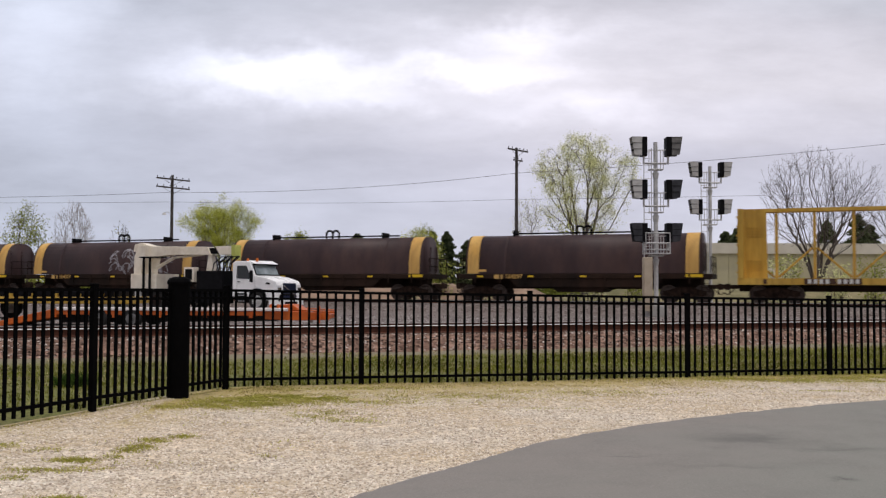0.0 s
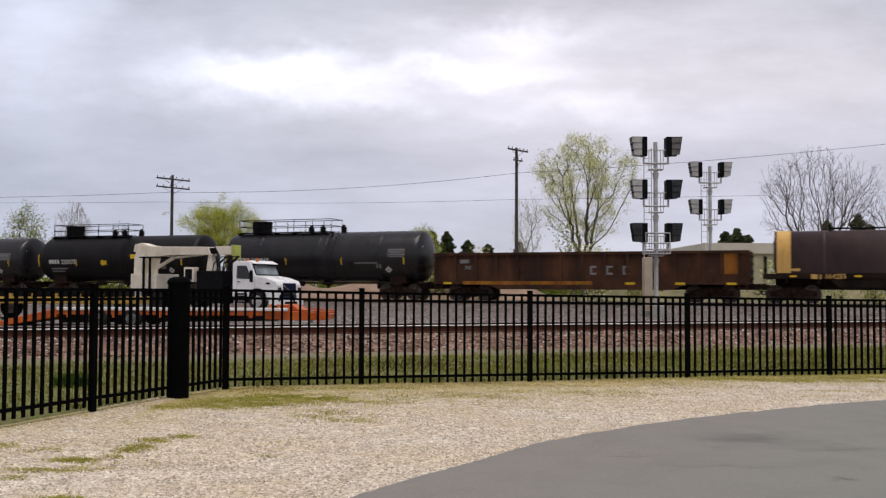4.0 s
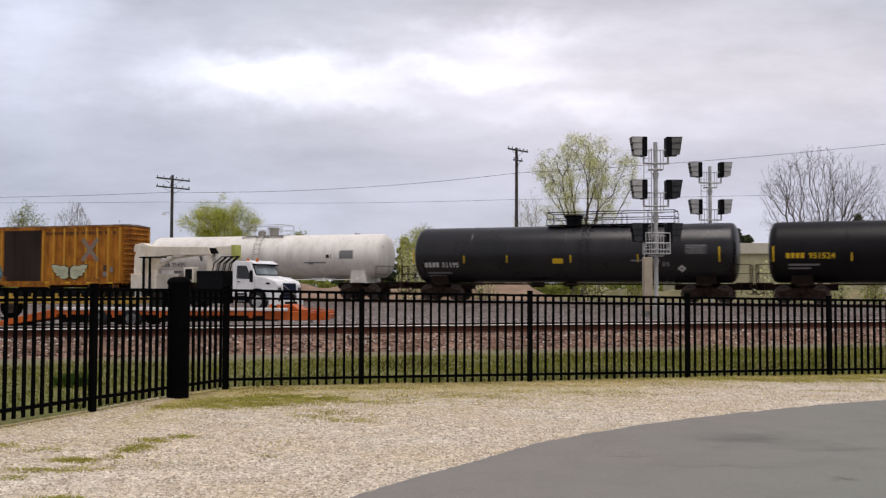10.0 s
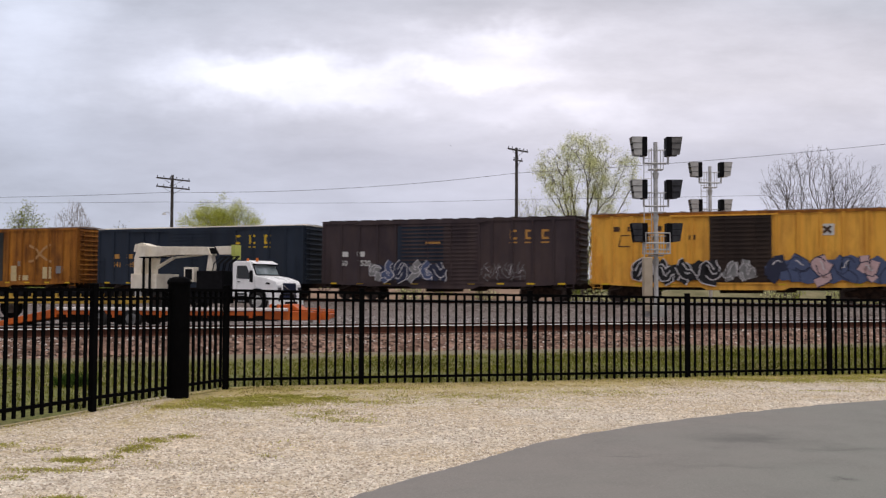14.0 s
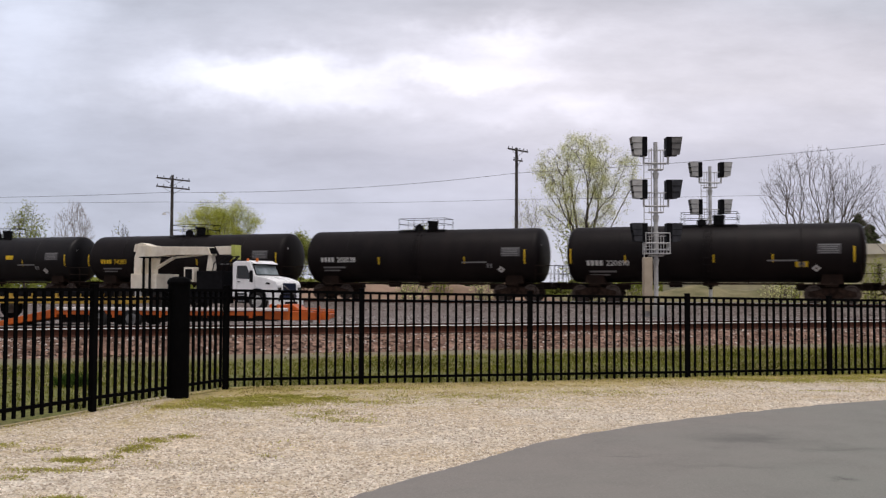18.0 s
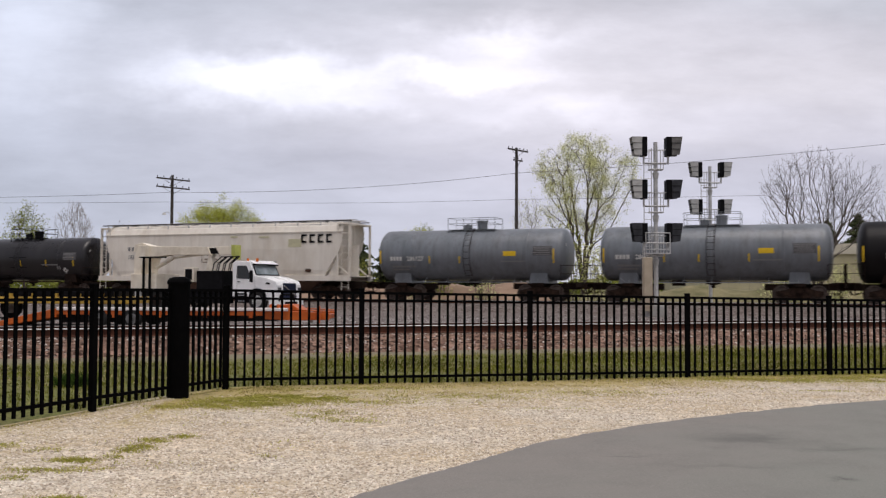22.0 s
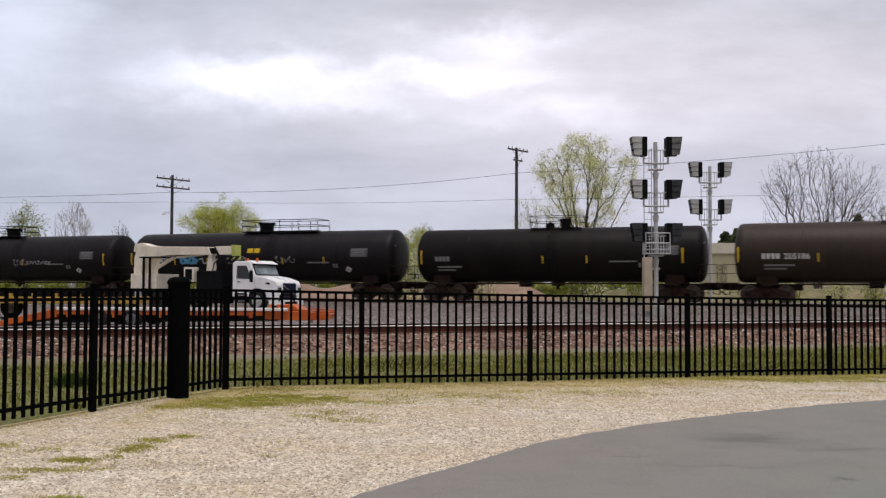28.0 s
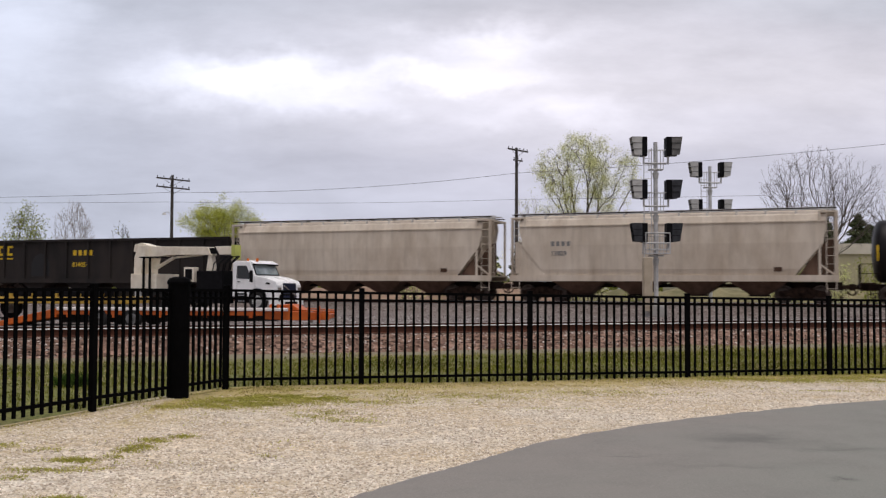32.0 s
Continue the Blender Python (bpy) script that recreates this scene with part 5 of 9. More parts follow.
def coil_car(c, L, label, number="", scrawl=0):
    car = car_root("coil_car", label, c)
    L -= 0.4
    h = L / 2
    arch = []
    for i in range(17):
        a = math.pi * i / 16
        arch.append((-1.42 * math.copysign(abs(math.cos(a)) ** 0.72, math.cos(a)), 1.55 + 2.22 * math.sin(a) ** 0.80))
    def shell(x0, x1, grow, ends):
        bm = bmesh.new()
        A = [bm.verts.new((x0, y * (1 + grow), 1.55 + (z - 1.55) * (1 + grow))) for y, z in arch]
        B = [bm.verts.new((x1, y * (1 + grow), 1.55 + (z - 1.55) * (1 + grow))) for y, z in arch]
        for i in range(len(arch) - 1):
            bm.faces.new((A[i], A[i + 1], B[i + 1], B[i]))
        if ends:
            bm.faces.new(A)
            bm.faces.new(B[::-1])
        bmesh.ops.recalc_face_normals(bm, faces=bm.faces[:])
        return bm
    hood = part("hood", shell(-h, h, 0, True), M["hood"], car, "rounded removable steel hood", True)
    for s in (-1, 1):
        x0, x1 = sorted((s * (h - 0.80), s * (h - 0.12)))
        part("end_band", shell(x0, x1, 0.008, False), M["hood_band"], hood, "faded orange-yellow end band", True)
        bm = bmesh.new()
        for k in range(3):
            rod(bm, (s * (h + 0.01), -1.0 + k, 1.7), (s * (h + 0.01), -1.0 + k, 3.2), 0.04)
        part("end_stiffener", bm, M["hood"], hood)
    for k in (-0.32, 0.0, 0.32):
        part("seam_band", shell(k * L - 0.06, k * L + 0.06, 0.006, False), M["hood"], hood, "", True)
    bm = bmesh.new()
    rod(bm, (-0.30 * L, -0.4, 3.86), (0.36 * L, -0.4, 3.86), 0.05)
    for x in (-0.30 * L, 0.28 * L):
        box(bm, x - 0.06, x + 0.06, -0.55, 0.3, 3.7, 4.05)
    part("top_bar", bm, M["black_paint"], hood)
    for x in (-0.22, 0.22):
        bm = bmesh.new()
        tube(bm, [(x - 0.22, 0, 3.72), (x - 0.22, 0, 4.12), (x - 0.1, 0, 4.26), (x + 0.1, 0, 4.26), (x + 0.22, 0, 4.12), (x + 0.22, 0, 3.72)], 0.065)
        part("lifting_lug", bm, M["black_paint"], hood, "black lifting loop on the hood")
    bm = bmesh.new()
    box(bm, -h - 0.55, h + 0.55, -1.48, 1.48, 1.26, 1.52)
    soften(bm, 0.02, 1)
    part("deck", bm, M["under"], car)
    bm = bmesh.new()
    prism(bm, [(-h - 0.5, 1.26), (-h + 2.6, 1.26), (-h + 3.1, 0.80), (h - 3.1, 0.80), (h - 2.6, 1.26), (h + 0.5, 1.26), (h + 0.5, 1.28), (-h - 0.5, 1.28)], -1.44, -1.40)
    box(bm, -h, h, -0.3, 0.3, 0.7, 1.26)
    prism(bm, [(-1.6, 0.80), (-1.2, 0.52), (1.2, 0.52), (1.6, 0.80)], -1.3, 1.3)
    part("fishbelly_frame", bm, M["under"], car)
    for k in range(9):
        x = -h + 0.6 + (L - 1.2) * k / 8
        bm = bmesh.new()
        box(bm, x - 0.04, x + 0.04, -1.53, -1.47, 1.02, 1.5)
        part("stake_pocket", bm, M["under"], car)
        if k % 2 == 0:
            flank(car, "reflector", x + 0.3, 1.39, 0.34, 0.10, M["yellow"], -1.48)
    flank(car, "sill_plate", h - 0.35, 1.42, 0.9, 0.16, M["yellow"], -1.49, "yellow end sill plate")
    flank(car, "sill_plate", -h + 0.9, 1.72, 0.7, 0.13, M["hood_band"], -1.42)
    flank(car, "lettering_bar", -h + 2.0, 1.37, 0.5, 0.24, M["hood_band"], -1.48)
    if number:
        hang("car_number", lettering(number, 0.34), M["hood_band"], car, "stencilled car number", m=pose(-h + 2.4, -1.492, 1.27))
    for s in (-1, 1):
        guard(car, "end_handrail", [(s * (h + 0.5), -1.4), (s * (h + 0.5), 1.4)], 1.5, 0.95, 0.95, 0.026, M["under"])
        ladder(car, s * (h + 0.25), -1.5, 0.5, 1.3, 0.42, M["under"], 3, "step")
    if scrawl:
        rnd = random.Random(scrawl)
        g = bmesh.new()
        for k in range(26):
            cx, cz = 0.2 + rnd.uniform(0, 4.6), rnd.uniform(1.75, 3.0)
            pts = [(cx + 0.36 * math.cos(a * 0.8 + k) + 0.03 * a, cz + 0.30 * math.sin(a * 1.1 + k * 2)) for a in range(7)]
            stroke(g, pts, 0.06, -1.44)
        for v in g.verts:
            ys = [(1.55 + 2.22 * math.sin(math.pi * i / 64) ** 0.80, 1.42 * abs(math.cos(math.pi * i / 64)) ** 0.72) for i in range(33)]
            v.co.y = -float(np.interp(v.co.z, [e[0] for e in ys], [e[1] for e in ys])) - 0.03
        part("graffiti", g, M["scrawl"], hood, "white scrawled graffiti")
    bogies(car, h - 0.9)
    couplers(car, h + 0.45)
    return car


def gondola(c, L, label):
    car = car_root("gondola_car", label, c)
    L -= 0.6
    h, z0, z1, w = L / 2, 1.0, 2.72, 1.48
    bm = bmesh.new()
    for y in (-w, w - 0.05):
        box(bm, -h, h, y, y + 0.05, z0, z1)
    for x in (-h, h - 0.05):
        box(bm, x, x + 0.05, -w + 0.05, w - 0.05, z0, z1)
    box(bm, -h, h, -w + 0.05, w - 0.05, z0, z0 + 0.1)
    part("body", bm, M["gondola"], car)
    for s in (-1, 1):
        bm = bmesh.new()
        y0, y1 = sorted((s * w, s * (w + 0.10)))
        box(bm, -h, h, y0, y1, z1 - 0.12, z1 + 0.02)
        part("top_chord", bm, M["gondola"], car)
        bm = bmesh.new()
        prism(bm, [(-h, z0 + 0.08), (-h, z0 - 0.05), (-h + 3.2, z0 - 0.05), (-h + 4.0, z0 - 0.34), (h - 4.0, z0 - 0.34), (h - 3.2, z0 - 0.05), (h, z0 - 0.05), (h, z0 + 0.08)], y0, y1)
        part("side_sill", bm, M["gondola"], car)
    n = 15
    for k in range(n):
        x = -h + 0.1 + (L - 0.2) * k / (n - 1)
        bm = bmesh.new()
        prism(bm, [(x - 0.08, z0), (x + 0.08, z0), (x + 0.06, z1 - 0.1), (x - 0.06, z1 - 0.1)], -w - 0.09, -w)
        part("side_post", bm, M["gondola"], car)
    for k in range(7):
        flank(car, "reflector", -h + 0.9 + (L - 1.8) * k / 6, z0 + 0.0, 0.5, 0.12, M["yellow"], -w - 0.10)
    flank(car, "lettering_bar", -h + 1.9, 2.25, 0.55, 0.22, M["grey_mark"], -w - 0.01)
    hang("car_number", lettering("700", 0.30), M["grey_mark"], car, "faded car number", m=pose(-h + 1.9, -w - 0.015, 1.78))
    big_letters(car, (0.6, 1.5, 2.4), 1.72, 0.55, M["grey_mark"], -w - 0.01, False)
    for s in (-1, 1):
        ladder(car, s * (h - 0.35), -w - 0.13, 0.6, z1, 0.44, M["gondola"], 5)
        for k in range(4):
            bm = bmesh.new()
            rod(bm, (s * h, -w + 0.1, 1.3 + k * 0.4), (s * h, w - 0.1, 1.3 + k * 0.4), 0.07, seg=6)
            part("end_rib", bm, M["gondola"], car)
    bm = bmesh.new()
    box(bm, -h - 0.2, h + 0.2, -0.28, 0.28, 0.68, z0)
    part("underframe", bm, M["under"], car)
    flank(car, "paint_patch", h - 1.0, 2.05, 0.9, 1.1, M["box_rust"], -w - 0.01, "orange rusted paint patch")
    flank(car, "paint_patch", -h + 5.6, 1.02, 7.5, 0.2, M["box_rust"], -w - 0.10, "orange rusted sill")
    bogies(car, h - 2.0)
    couplers(car, h + 0.2)
    return car


def covered_hopper(c, L, label, material, z_top, number=None, emblem=False, curved=True, patches=0, bays=4):
    """A covered hopper: smooth bulged sides, sloped end sheets, ladders, roof walk, discharge bays."""
    car = car_root("covered_hopper", label, c)
    L -= 0.7
    h, w, z0, z1 = L / 2, 1.52, 1.42, z_top
    body = h - 0.55
    sec = [(-w + 0.06, z0), (-w, z0 + 0.35), (-w - 0.02, (z0 + z1) / 2), (-w + 0.02, z1 - 0.62), (-w + 0.13, z1 - 0.28), (-w + 0.45, z1 - 0.06), (0, z1 + 0.05)]
    sec = sec + [(-y, z) for y, z in sec[-2::-1]]
    bm = bmesh.new()
    slope = 1.25 if curved else 1.55
    A = [bm.verts.new((-body + (slope * max(0.0, 1 - (z - z0) / 1.9)), y, z)) for y, z in sec]
    B = [bm.verts.new((body - (slope * max(0.0, 1 - (z - z0) / 1.9)), y, z)) for y, z in sec]
    A2 = [bm.verts.new((-body + slope + 0.01, y, z)) for y, z in sec]
    B2 = [bm.verts.new((body - slope - 0.01, y, z)) for y, z in sec]
    for P, Q in ((A, A2), (A2, B2), (B2, B)):
        for i in range(len(sec) - 1):
            bm.faces.new((P[i], P[i + 1], Q[i + 1], Q[i]))
    bm.faces.new(A)
    bm.faces.new(B[::-1])
    bm.faces.new((A2[0], A2[-1], B2[-1], B2[0]))
    bmesh.ops.recalc_face_normals(bm, faces=bm.faces[:])
    part("body", bm, material, car, "", False)
    # side sill and top chord
    for s in (-1, 1):
        bm = bmesh.new()
        y0, y1 = sorted((s * (w - 0.06), s * (w + 0.05)))
        box(bm, -h, h, y0, y1, z0 - 0.30, z0 + 0.03)
        part("side_sill", bm, material, car)
        bm = bmesh.new()
        y0, y1 = sorted((s * (w - 0.10), s * (w + 0.03)))
        box(bm, -body, body, y0, y1, z1 - 0.66, z1 - 0.60)
        part("top_chord", bm, material, car)
    for s in (-1, 1):
        bm = bmesh.new()
        x = s * (h - 0.12)
        for xx, y in ((x, -w + 0.1), (x, w - 0.1), (s * (h - 0.9), -w + 0.05)):
            box(bm, xx - 0.06, xx + 0.06, y - 0.05, y + 0.05, z0, z1 - 0.12)
        box(bm, min(x, s * (h - 0.9)) - 0.05, max(x, s * (h - 0.9)) + 0.05, -w + 0.02, w - 0.02, z1 - 0.20, z1 - 0.10)
        box(bm, min(x, s * (h - 1.4)), max(x, s * (h - 1.4)), -w + 0.02, w - 0.02, z0 - 0.06, z0 + 0.02)
        part("end_frame", bm, material, car)
        bm = bmesh.new()
        rod(bm, (s * (h - 0.15), -w + 0.3, z0), (s * (body - 1.1), -w + 0.3, z0 + 1.15), 0.05)
        rod(bm, (s * (h - 0.15), w - 0.3, z0), (s * (body - 1.1), w - 0.3, z0 + 1.15), 0.05)
        part("brace", bm, material, car)
        ladder(car, s * (h - 0.35), -w - 0.02, 0.55, z1 - 0.1, 0.46, material, 9)
        ladder(car, s * (h - 0.04), -w + 0.4, z0, z1 - 0.1, 0.46, material, 8, "ladder", False)
        if s < 0 and not curved:
            bm = bmesh.new()
            prism(bm, [(-h + 0.32, z0 + 0.25), (-h + 0.5, z0), (-body + slope, z0), (-body, z0 + 1.9), (-h + 0.32, z0 + 1.9)], -w + 0.03, -w + 0.06)
            bmesh.ops.recalc_face_normals(bm, faces=bm.faces[:])
            part("end_sheet", bm, material, car, "flush side sheet over the sloped end")
        # added plate closing the triangle under the sloped end; its dark colour imitates shade
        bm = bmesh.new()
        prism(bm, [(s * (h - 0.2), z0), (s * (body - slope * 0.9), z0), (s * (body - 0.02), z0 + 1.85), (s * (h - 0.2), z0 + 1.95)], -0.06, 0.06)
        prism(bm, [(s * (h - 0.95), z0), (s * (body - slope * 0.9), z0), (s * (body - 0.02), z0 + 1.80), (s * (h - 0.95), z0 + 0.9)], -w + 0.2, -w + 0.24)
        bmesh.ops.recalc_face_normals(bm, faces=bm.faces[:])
        part("shear_plate", bm, M["hopper_rust_shade"] if patches else material, car, "added end plate in place of the shaded slope sheet")
    # roof walk, hatch trough
    bm = bmesh.new()
    for y in (-0.85, 0.35):
        box(bm, -h + 0.1, h - 0.1, y, y + 0.5, z1 + 0.10, z1 + 0.14)
    for k in range(12):
        x = -body + (2 * body) * k / 11
        box(bm, x - 0.03, x + 0.03, -0.9, 0.9, z1 - 0.04, z1 + 0.10)
        box(bm, x - 0.03, x + 0.03, -w + 0.2, -w + 0.26, z1 - 0.24, z1 + 0.08)
    part("running_board", bm, M["galv"], car, "roof walkway grating")
    bm = bmesh.new()
    for y in (-w + 0.25, w - 0.25):
        box(bm, -h + 0.1, h - 0.1, y - 0.05, y + 0.05, z1 + 0.02, z1 + 0.08)
    part("roof_edge_rail", bm, M["under"], car)
    # discharge bays
    span = (2 * body - 2 * slope - 0.4) / bays
    for k in range(bays):
        cx = -(2 * body - 2 * slope - 0.4) / 2 + span * (k + 0.5)
        bm = bmesh.new()
        g = span * 0.47
        T1 = [bm.verts.new(p) for p in ((cx - g, -w + 0.1, z0 - 0.28), (cx + g, -w + 0.1, z0 - 0.28), (cx + g, w - 0.1, z0 - 0.28), (cx - g, w - 0.1, z0 - 0.28))]
        T2 = [bm.verts.new(p) for p in ((cx - 0.45, -0.6, 0.42), (cx + 0.45, -0.6, 0.42), (cx + 0.45, 0.6, 0.42), (cx - 0.45, 0.6, 0.42))]
        for i in range(4):
            j = (i + 1) % 4
            bm.faces.new((T1[i], T1[j], T2[j], T2[i]))
        bm.faces.new(T2[::-1])
        bm.faces.new(T1)
        bmesh.ops.recalc_face_normals(bm, faces=bm.faces[:])
        b = part("discharge_bay", bm, M["hopper_rust_shade"], car, "rusty sloped discharge bay")
        bm = bmesh.new()
        box(bm, cx - 0.5, cx + 0.5, -0.68, 0.68, 0.34, 0.42)
        rod(bm, (cx, -0.9, 0.38), (cx, 0.9, 0.38), 0.04)
        part("outlet_gate", bm, M["under"], b)
    bm = bmesh.new()
    for s in (-1, 1):
        x0, x1 = sorted((s * (h - 3.2), s * (h + 0.2)))
        box(bm, x0, x1, -0.28, 0.28, 0.68, 1.1)
    box(bm, -h, h, -0.15, 0.15, 0.80, 1.0)
    part("centre_sill", bm, M["under"], car)
    bogies(car, h - 1.75)
    couplers(car, h + 0.2)
    if number:
        a, b = number
        hang("car_number", lettering(b, 0.36), M["grey_mark"], car, "stencilled car number", m=pose(-h + 2.4, -w - 0.035, 2.55))
        for k in range(4):
            flank(car, "lettering_bar", -h + 2.5 + 0.30 * k, 3.2, 0.18, 0.26, M["grey_mark"], -w - 0.025)
    flank(car, "sign", h - 2.9, 1.75, 0.4, 0.22, M["dark_mark"], -w - 0.012, "small dark data plate")
    return car, h, w


def lumber_car(c, L, label):
    car = car_root("centre_beam_flatcar", label, c)
    h = L / 2
    bm = bmesh.new()
    box(bm, -h, h, -1.42, 1.42, 0.95, 1.28)
    part("deck", bm, M["beam_yellow"], car)
    for k in range(26):
        flank(car, "lettering_bar" if k % 5 == 1 else "stake_pocket", -h + 0.5 + (L - 1.0) * k / 25, 1.12, 0.16, 0.24, M["dark_mark"] if k % 5 == 1 else M["beam_yellow"], -1.44)
    for k in range(9):
        if k != 4:
            flank(car, "lettering_bar", -h + 3.5 + 0.28 * k, 1.12, 0.17, 0.22, M["white_mark"], -1.445)
    flank(car, "lettering_backing", -h + 4.6, 1.12, 2.7, 0.30, M["dark_mark"], -1.44)
    for s in (-1, 1):
        bm = bmesh.new()
        x = s * (h - 0.08)
        box(bm, x - 0.07, x + 0.07, -1.35, 1.35, 1.28, 4.90)
        b = part("bulkhead", bm, M["beam_yellow"], car, "yellow steel end bulkhead")
        for y in (-1.38, -0.5, 0.5, 1.38):
            bm = bmesh.new()
            box(bm, min(x, x - s * 0.22), max(x, x - s * 0.22), y - 0.06, y + 0.06, 1.28, 4.90)
            part("bulkhead_post", bm, M["beam_yellow"], b)
        for k in range(7):
            bm = bmesh.new()
            rod(bm, (x + s * 0.1, -1.3, 1.6 + k * 0.48), (x + s * 0.1, 1.3, 1.6 + k * 0.48), 0.05)
            part("rib", bm, M["beam_yellow"], b)
        bm = bmesh.new()
        prism(bm, [(s * (h - 0.15), 1.28), (s * (h - 1.45), 1.28), (s * (h - 1.40), 4.78), (s * (h - 0.15), 4.78)], -0.45, -0.40)
        gu = part("gusset", bm, M["beam_yellow"], b)
        for k in range(8):
            bm = bmesh.new()
            z = (1.75, 1.9, 2.05, 2.2, 3.5, 3.65, 3.8, 3.95)[k]
            xa, xb = sorted((s * (h - 0.45), s * (h - 1.15)))
            box(bm, xa, xb, -0.475, -0.445, z, z + 0.05)
            part("louvre", bm, M["beam_yellow"], gu)
    bm = bmesh.new()
    box(bm, -h, h, -0.42, 0.42, 4.78, 4.95)
    part("top_chord", bm, M["beam_yellow"], car)
    n = 12
    for k in range(1, n):
        x = -h + L * k / n
        bm = bmesh.new()
        box(bm, x - 0.07, x + 0.07, -0.3, 0.3, 1.28, 4.78)
        part("column", bm, M["beam_yellow"], car)
    for k in range(n):
        x = -h + L * k / n
        bm = bmesh.new()
        rod(bm, (x + 0.1, 0, 1.35 if k % 2 else 2.9), (x + L / n - 0.1, 0, 2.9 if k % 2 else 1.35), 0.06)
        part("brace", bm, M["beam_yellow"], car)
    bm = bmesh.new()
    box(bm, -h, h, -0.3, 0.3, 0.6, 0.95)
    part("centre_sill", bm, M["under"], car)
    bogies(car, h - 1.9)
    couplers(car, h + 0.2)
    return car


def open_hopper(c, L, label):
    car = car_root("open_hopper_car", label, c)
    h, z0, z1, w = L / 2, 1.15, 3.90, 1.5
    bm = bmesh.new()
    for y in (-w, w - 0.05):
        box(bm, -h, h, y, y + 0.05, z0, z1)
    for x in (-h, h - 0.05):
        box(bm, x, x + 0.05, -w + 0.05, w - 0.05, z0 + 0.9, z1)
    box(bm, -h + 1.5, h - 1.5, -w + 0.05, w - 0.05, z0, z0 + 0.1)
    part("body", bm, M["coal_hopper"], car)
    for k in range(12):
        x = -h + 0.1 + (L - 0.2) * k / 11
        bm = bmesh.new()
        box(bm, x - 0.07, x + 0.07, -w - 0.12, -w, z0, z1)
        part("side_post", bm, M["coal_hopper"], car)
    for za, zb in ((z0 - 0.2, z0 + 0.1), (z1 - 0.12, z1 + 0.03)):
        bm = bmesh.new()
        box(bm, -h, h, -w - 0.14, -w + 0.02, za, zb)
        box(bm, -h, h, w - 0.02, w + 0.14, za, zb)
        part("chord", bm, M["coal_hopper"], car)
    for k in range(4):
        cx = -h + 2.6 + (L - 5.2) * (k + 0.5) / 4
        bm = bmesh.new()
        prism(bm, [(cx - 1.3, z0 - 0.1), (cx + 1.3, z0 - 0.1), (cx + 0.3, 0.4), (cx - 0.3, 0.4)], -1.3, 1.3)
        part("discharge_bay", bm, M["coal_hopper"], car)
    # company letters and number on the flank
    big_letters(car, (-9.5, -8.65, -7.85), 3.2, 0.78, M["yellow"], -w - 0.005)
    hang("car_number", lettering("814054", 0.46), M["yellow"], car, "yellow car number", m=pose(-2.3, -w - 0.012, 2.05))
    for k in range(4):
        flank(car, "lettering_bar", -2.1 + 0.45 * k, 3.0, 0.28, 0.36, M["yellow"], -w - 0.004)
    bm = bmesh.new()
    prism(bm, [(-5.9, 1.4), (-5.9, 2.3), (-5.6, 2.8), (-5.1, 3.0), (-4.6, 2.8), (-4.3, 2.3), (-4.3, 1.4)], -w - 0.01, -w)
    part("graffiti", bm, M["gr_black"], car, "black painted-over patch")
    for s in (-1, 1):
        ladder(car, s * (h - 0.35), -w - 0.15, 0.6, z1, 0.44, M["coal_hopper"], 7)
    bm = bmesh.new()
    box(bm, -h - 0.1, h + 0.1, -0.28, 0.28, 0.7, 1.1)
    part("centre_sill", bm, M["under"], car)
    bogies(car, h - 1.6)
    couplers(car, h + 0.2)
    return car


# the cars in running order; the first number is the car's middle along the track at the start
lumber_car(28.3, 22.6, "yellow steel lumber flatcar with end bulkheads")
COIL = "brown-black coil steel car with orange end bands"
coil_car(8.56, 13.6, COIL, "164297")
coil_car(-7.41, 13.6, COIL, "164196")
coil_car(-23.5, 13.7, COIL + " and white scrawled graffiti", "164211", 5)
coil_car(-39.3, 13.8, COIL, "164255")
gondola(-56.0, 18.2, "rust-brown open gondola car with ribbed sides")
tank_car(-72.5, 14.1, 1.55, 2.62, M["tank_charcoal"], "charcoal black tank car with railed roof walkway", "walkway", "210843", None, (-0.475, -0.16, 0.12, 0.42))
tank_car(-87.9, 13.6, 1.55, 2.62, M["tank_black"], "glossy black tank car with yellow strips and labels", "walkway", "220175", None, (-0.485, -0.24, -0.07, 0.19, 0.41), ((-0.065, -0.30, 0.5), (0.125, 0.1, 0.6)))
tank_car(-102.7, 14.0, 1.55, 2.62, M["tank_charcoal"], "charcoal grey tank car with railed roof walkway", "walkway", "210830", None, (-0.475, -0.26, -0.11, 0.17, 0.41))
tank_car(-117.93, 14.4, 1.55, 2.60, M["tank_rust"], "rust-stained black tank car with railed walkway", "walkway", "", M["grey_mark"], (-0.485, -0.27, -0.15, 0.04, 0.23, 0.42), ((0.06, -0.32, 0.6),), deck=(-0.30, 0.84, 0.50, (-0.14, -0.03, 0.12)))
tank_car(-136.0, 19.4, 1.60, 2.66, M["tank_black"], "long black tank car with yellow number", "long", "951524", M["yellow"], (-0.485, -0.29, -0.14, 0.12, 0.24, 0.44), ((0.075, -0.1, 0.75),), num_at=-0.455)
tank_car(-156.2, 18.8, 1.62, 2.66, M["tank_charcoal"], "long charcoal tank car with white number", "long", "51195", None, (-0.49, -0.32, -0.18, 0.02, 0.22, 0.45), ((-0.02, -0.42, 0.6),), num_at=-0.455, num_z=-0.6, deck=(-0.13, 0.64, 0.02, ()))
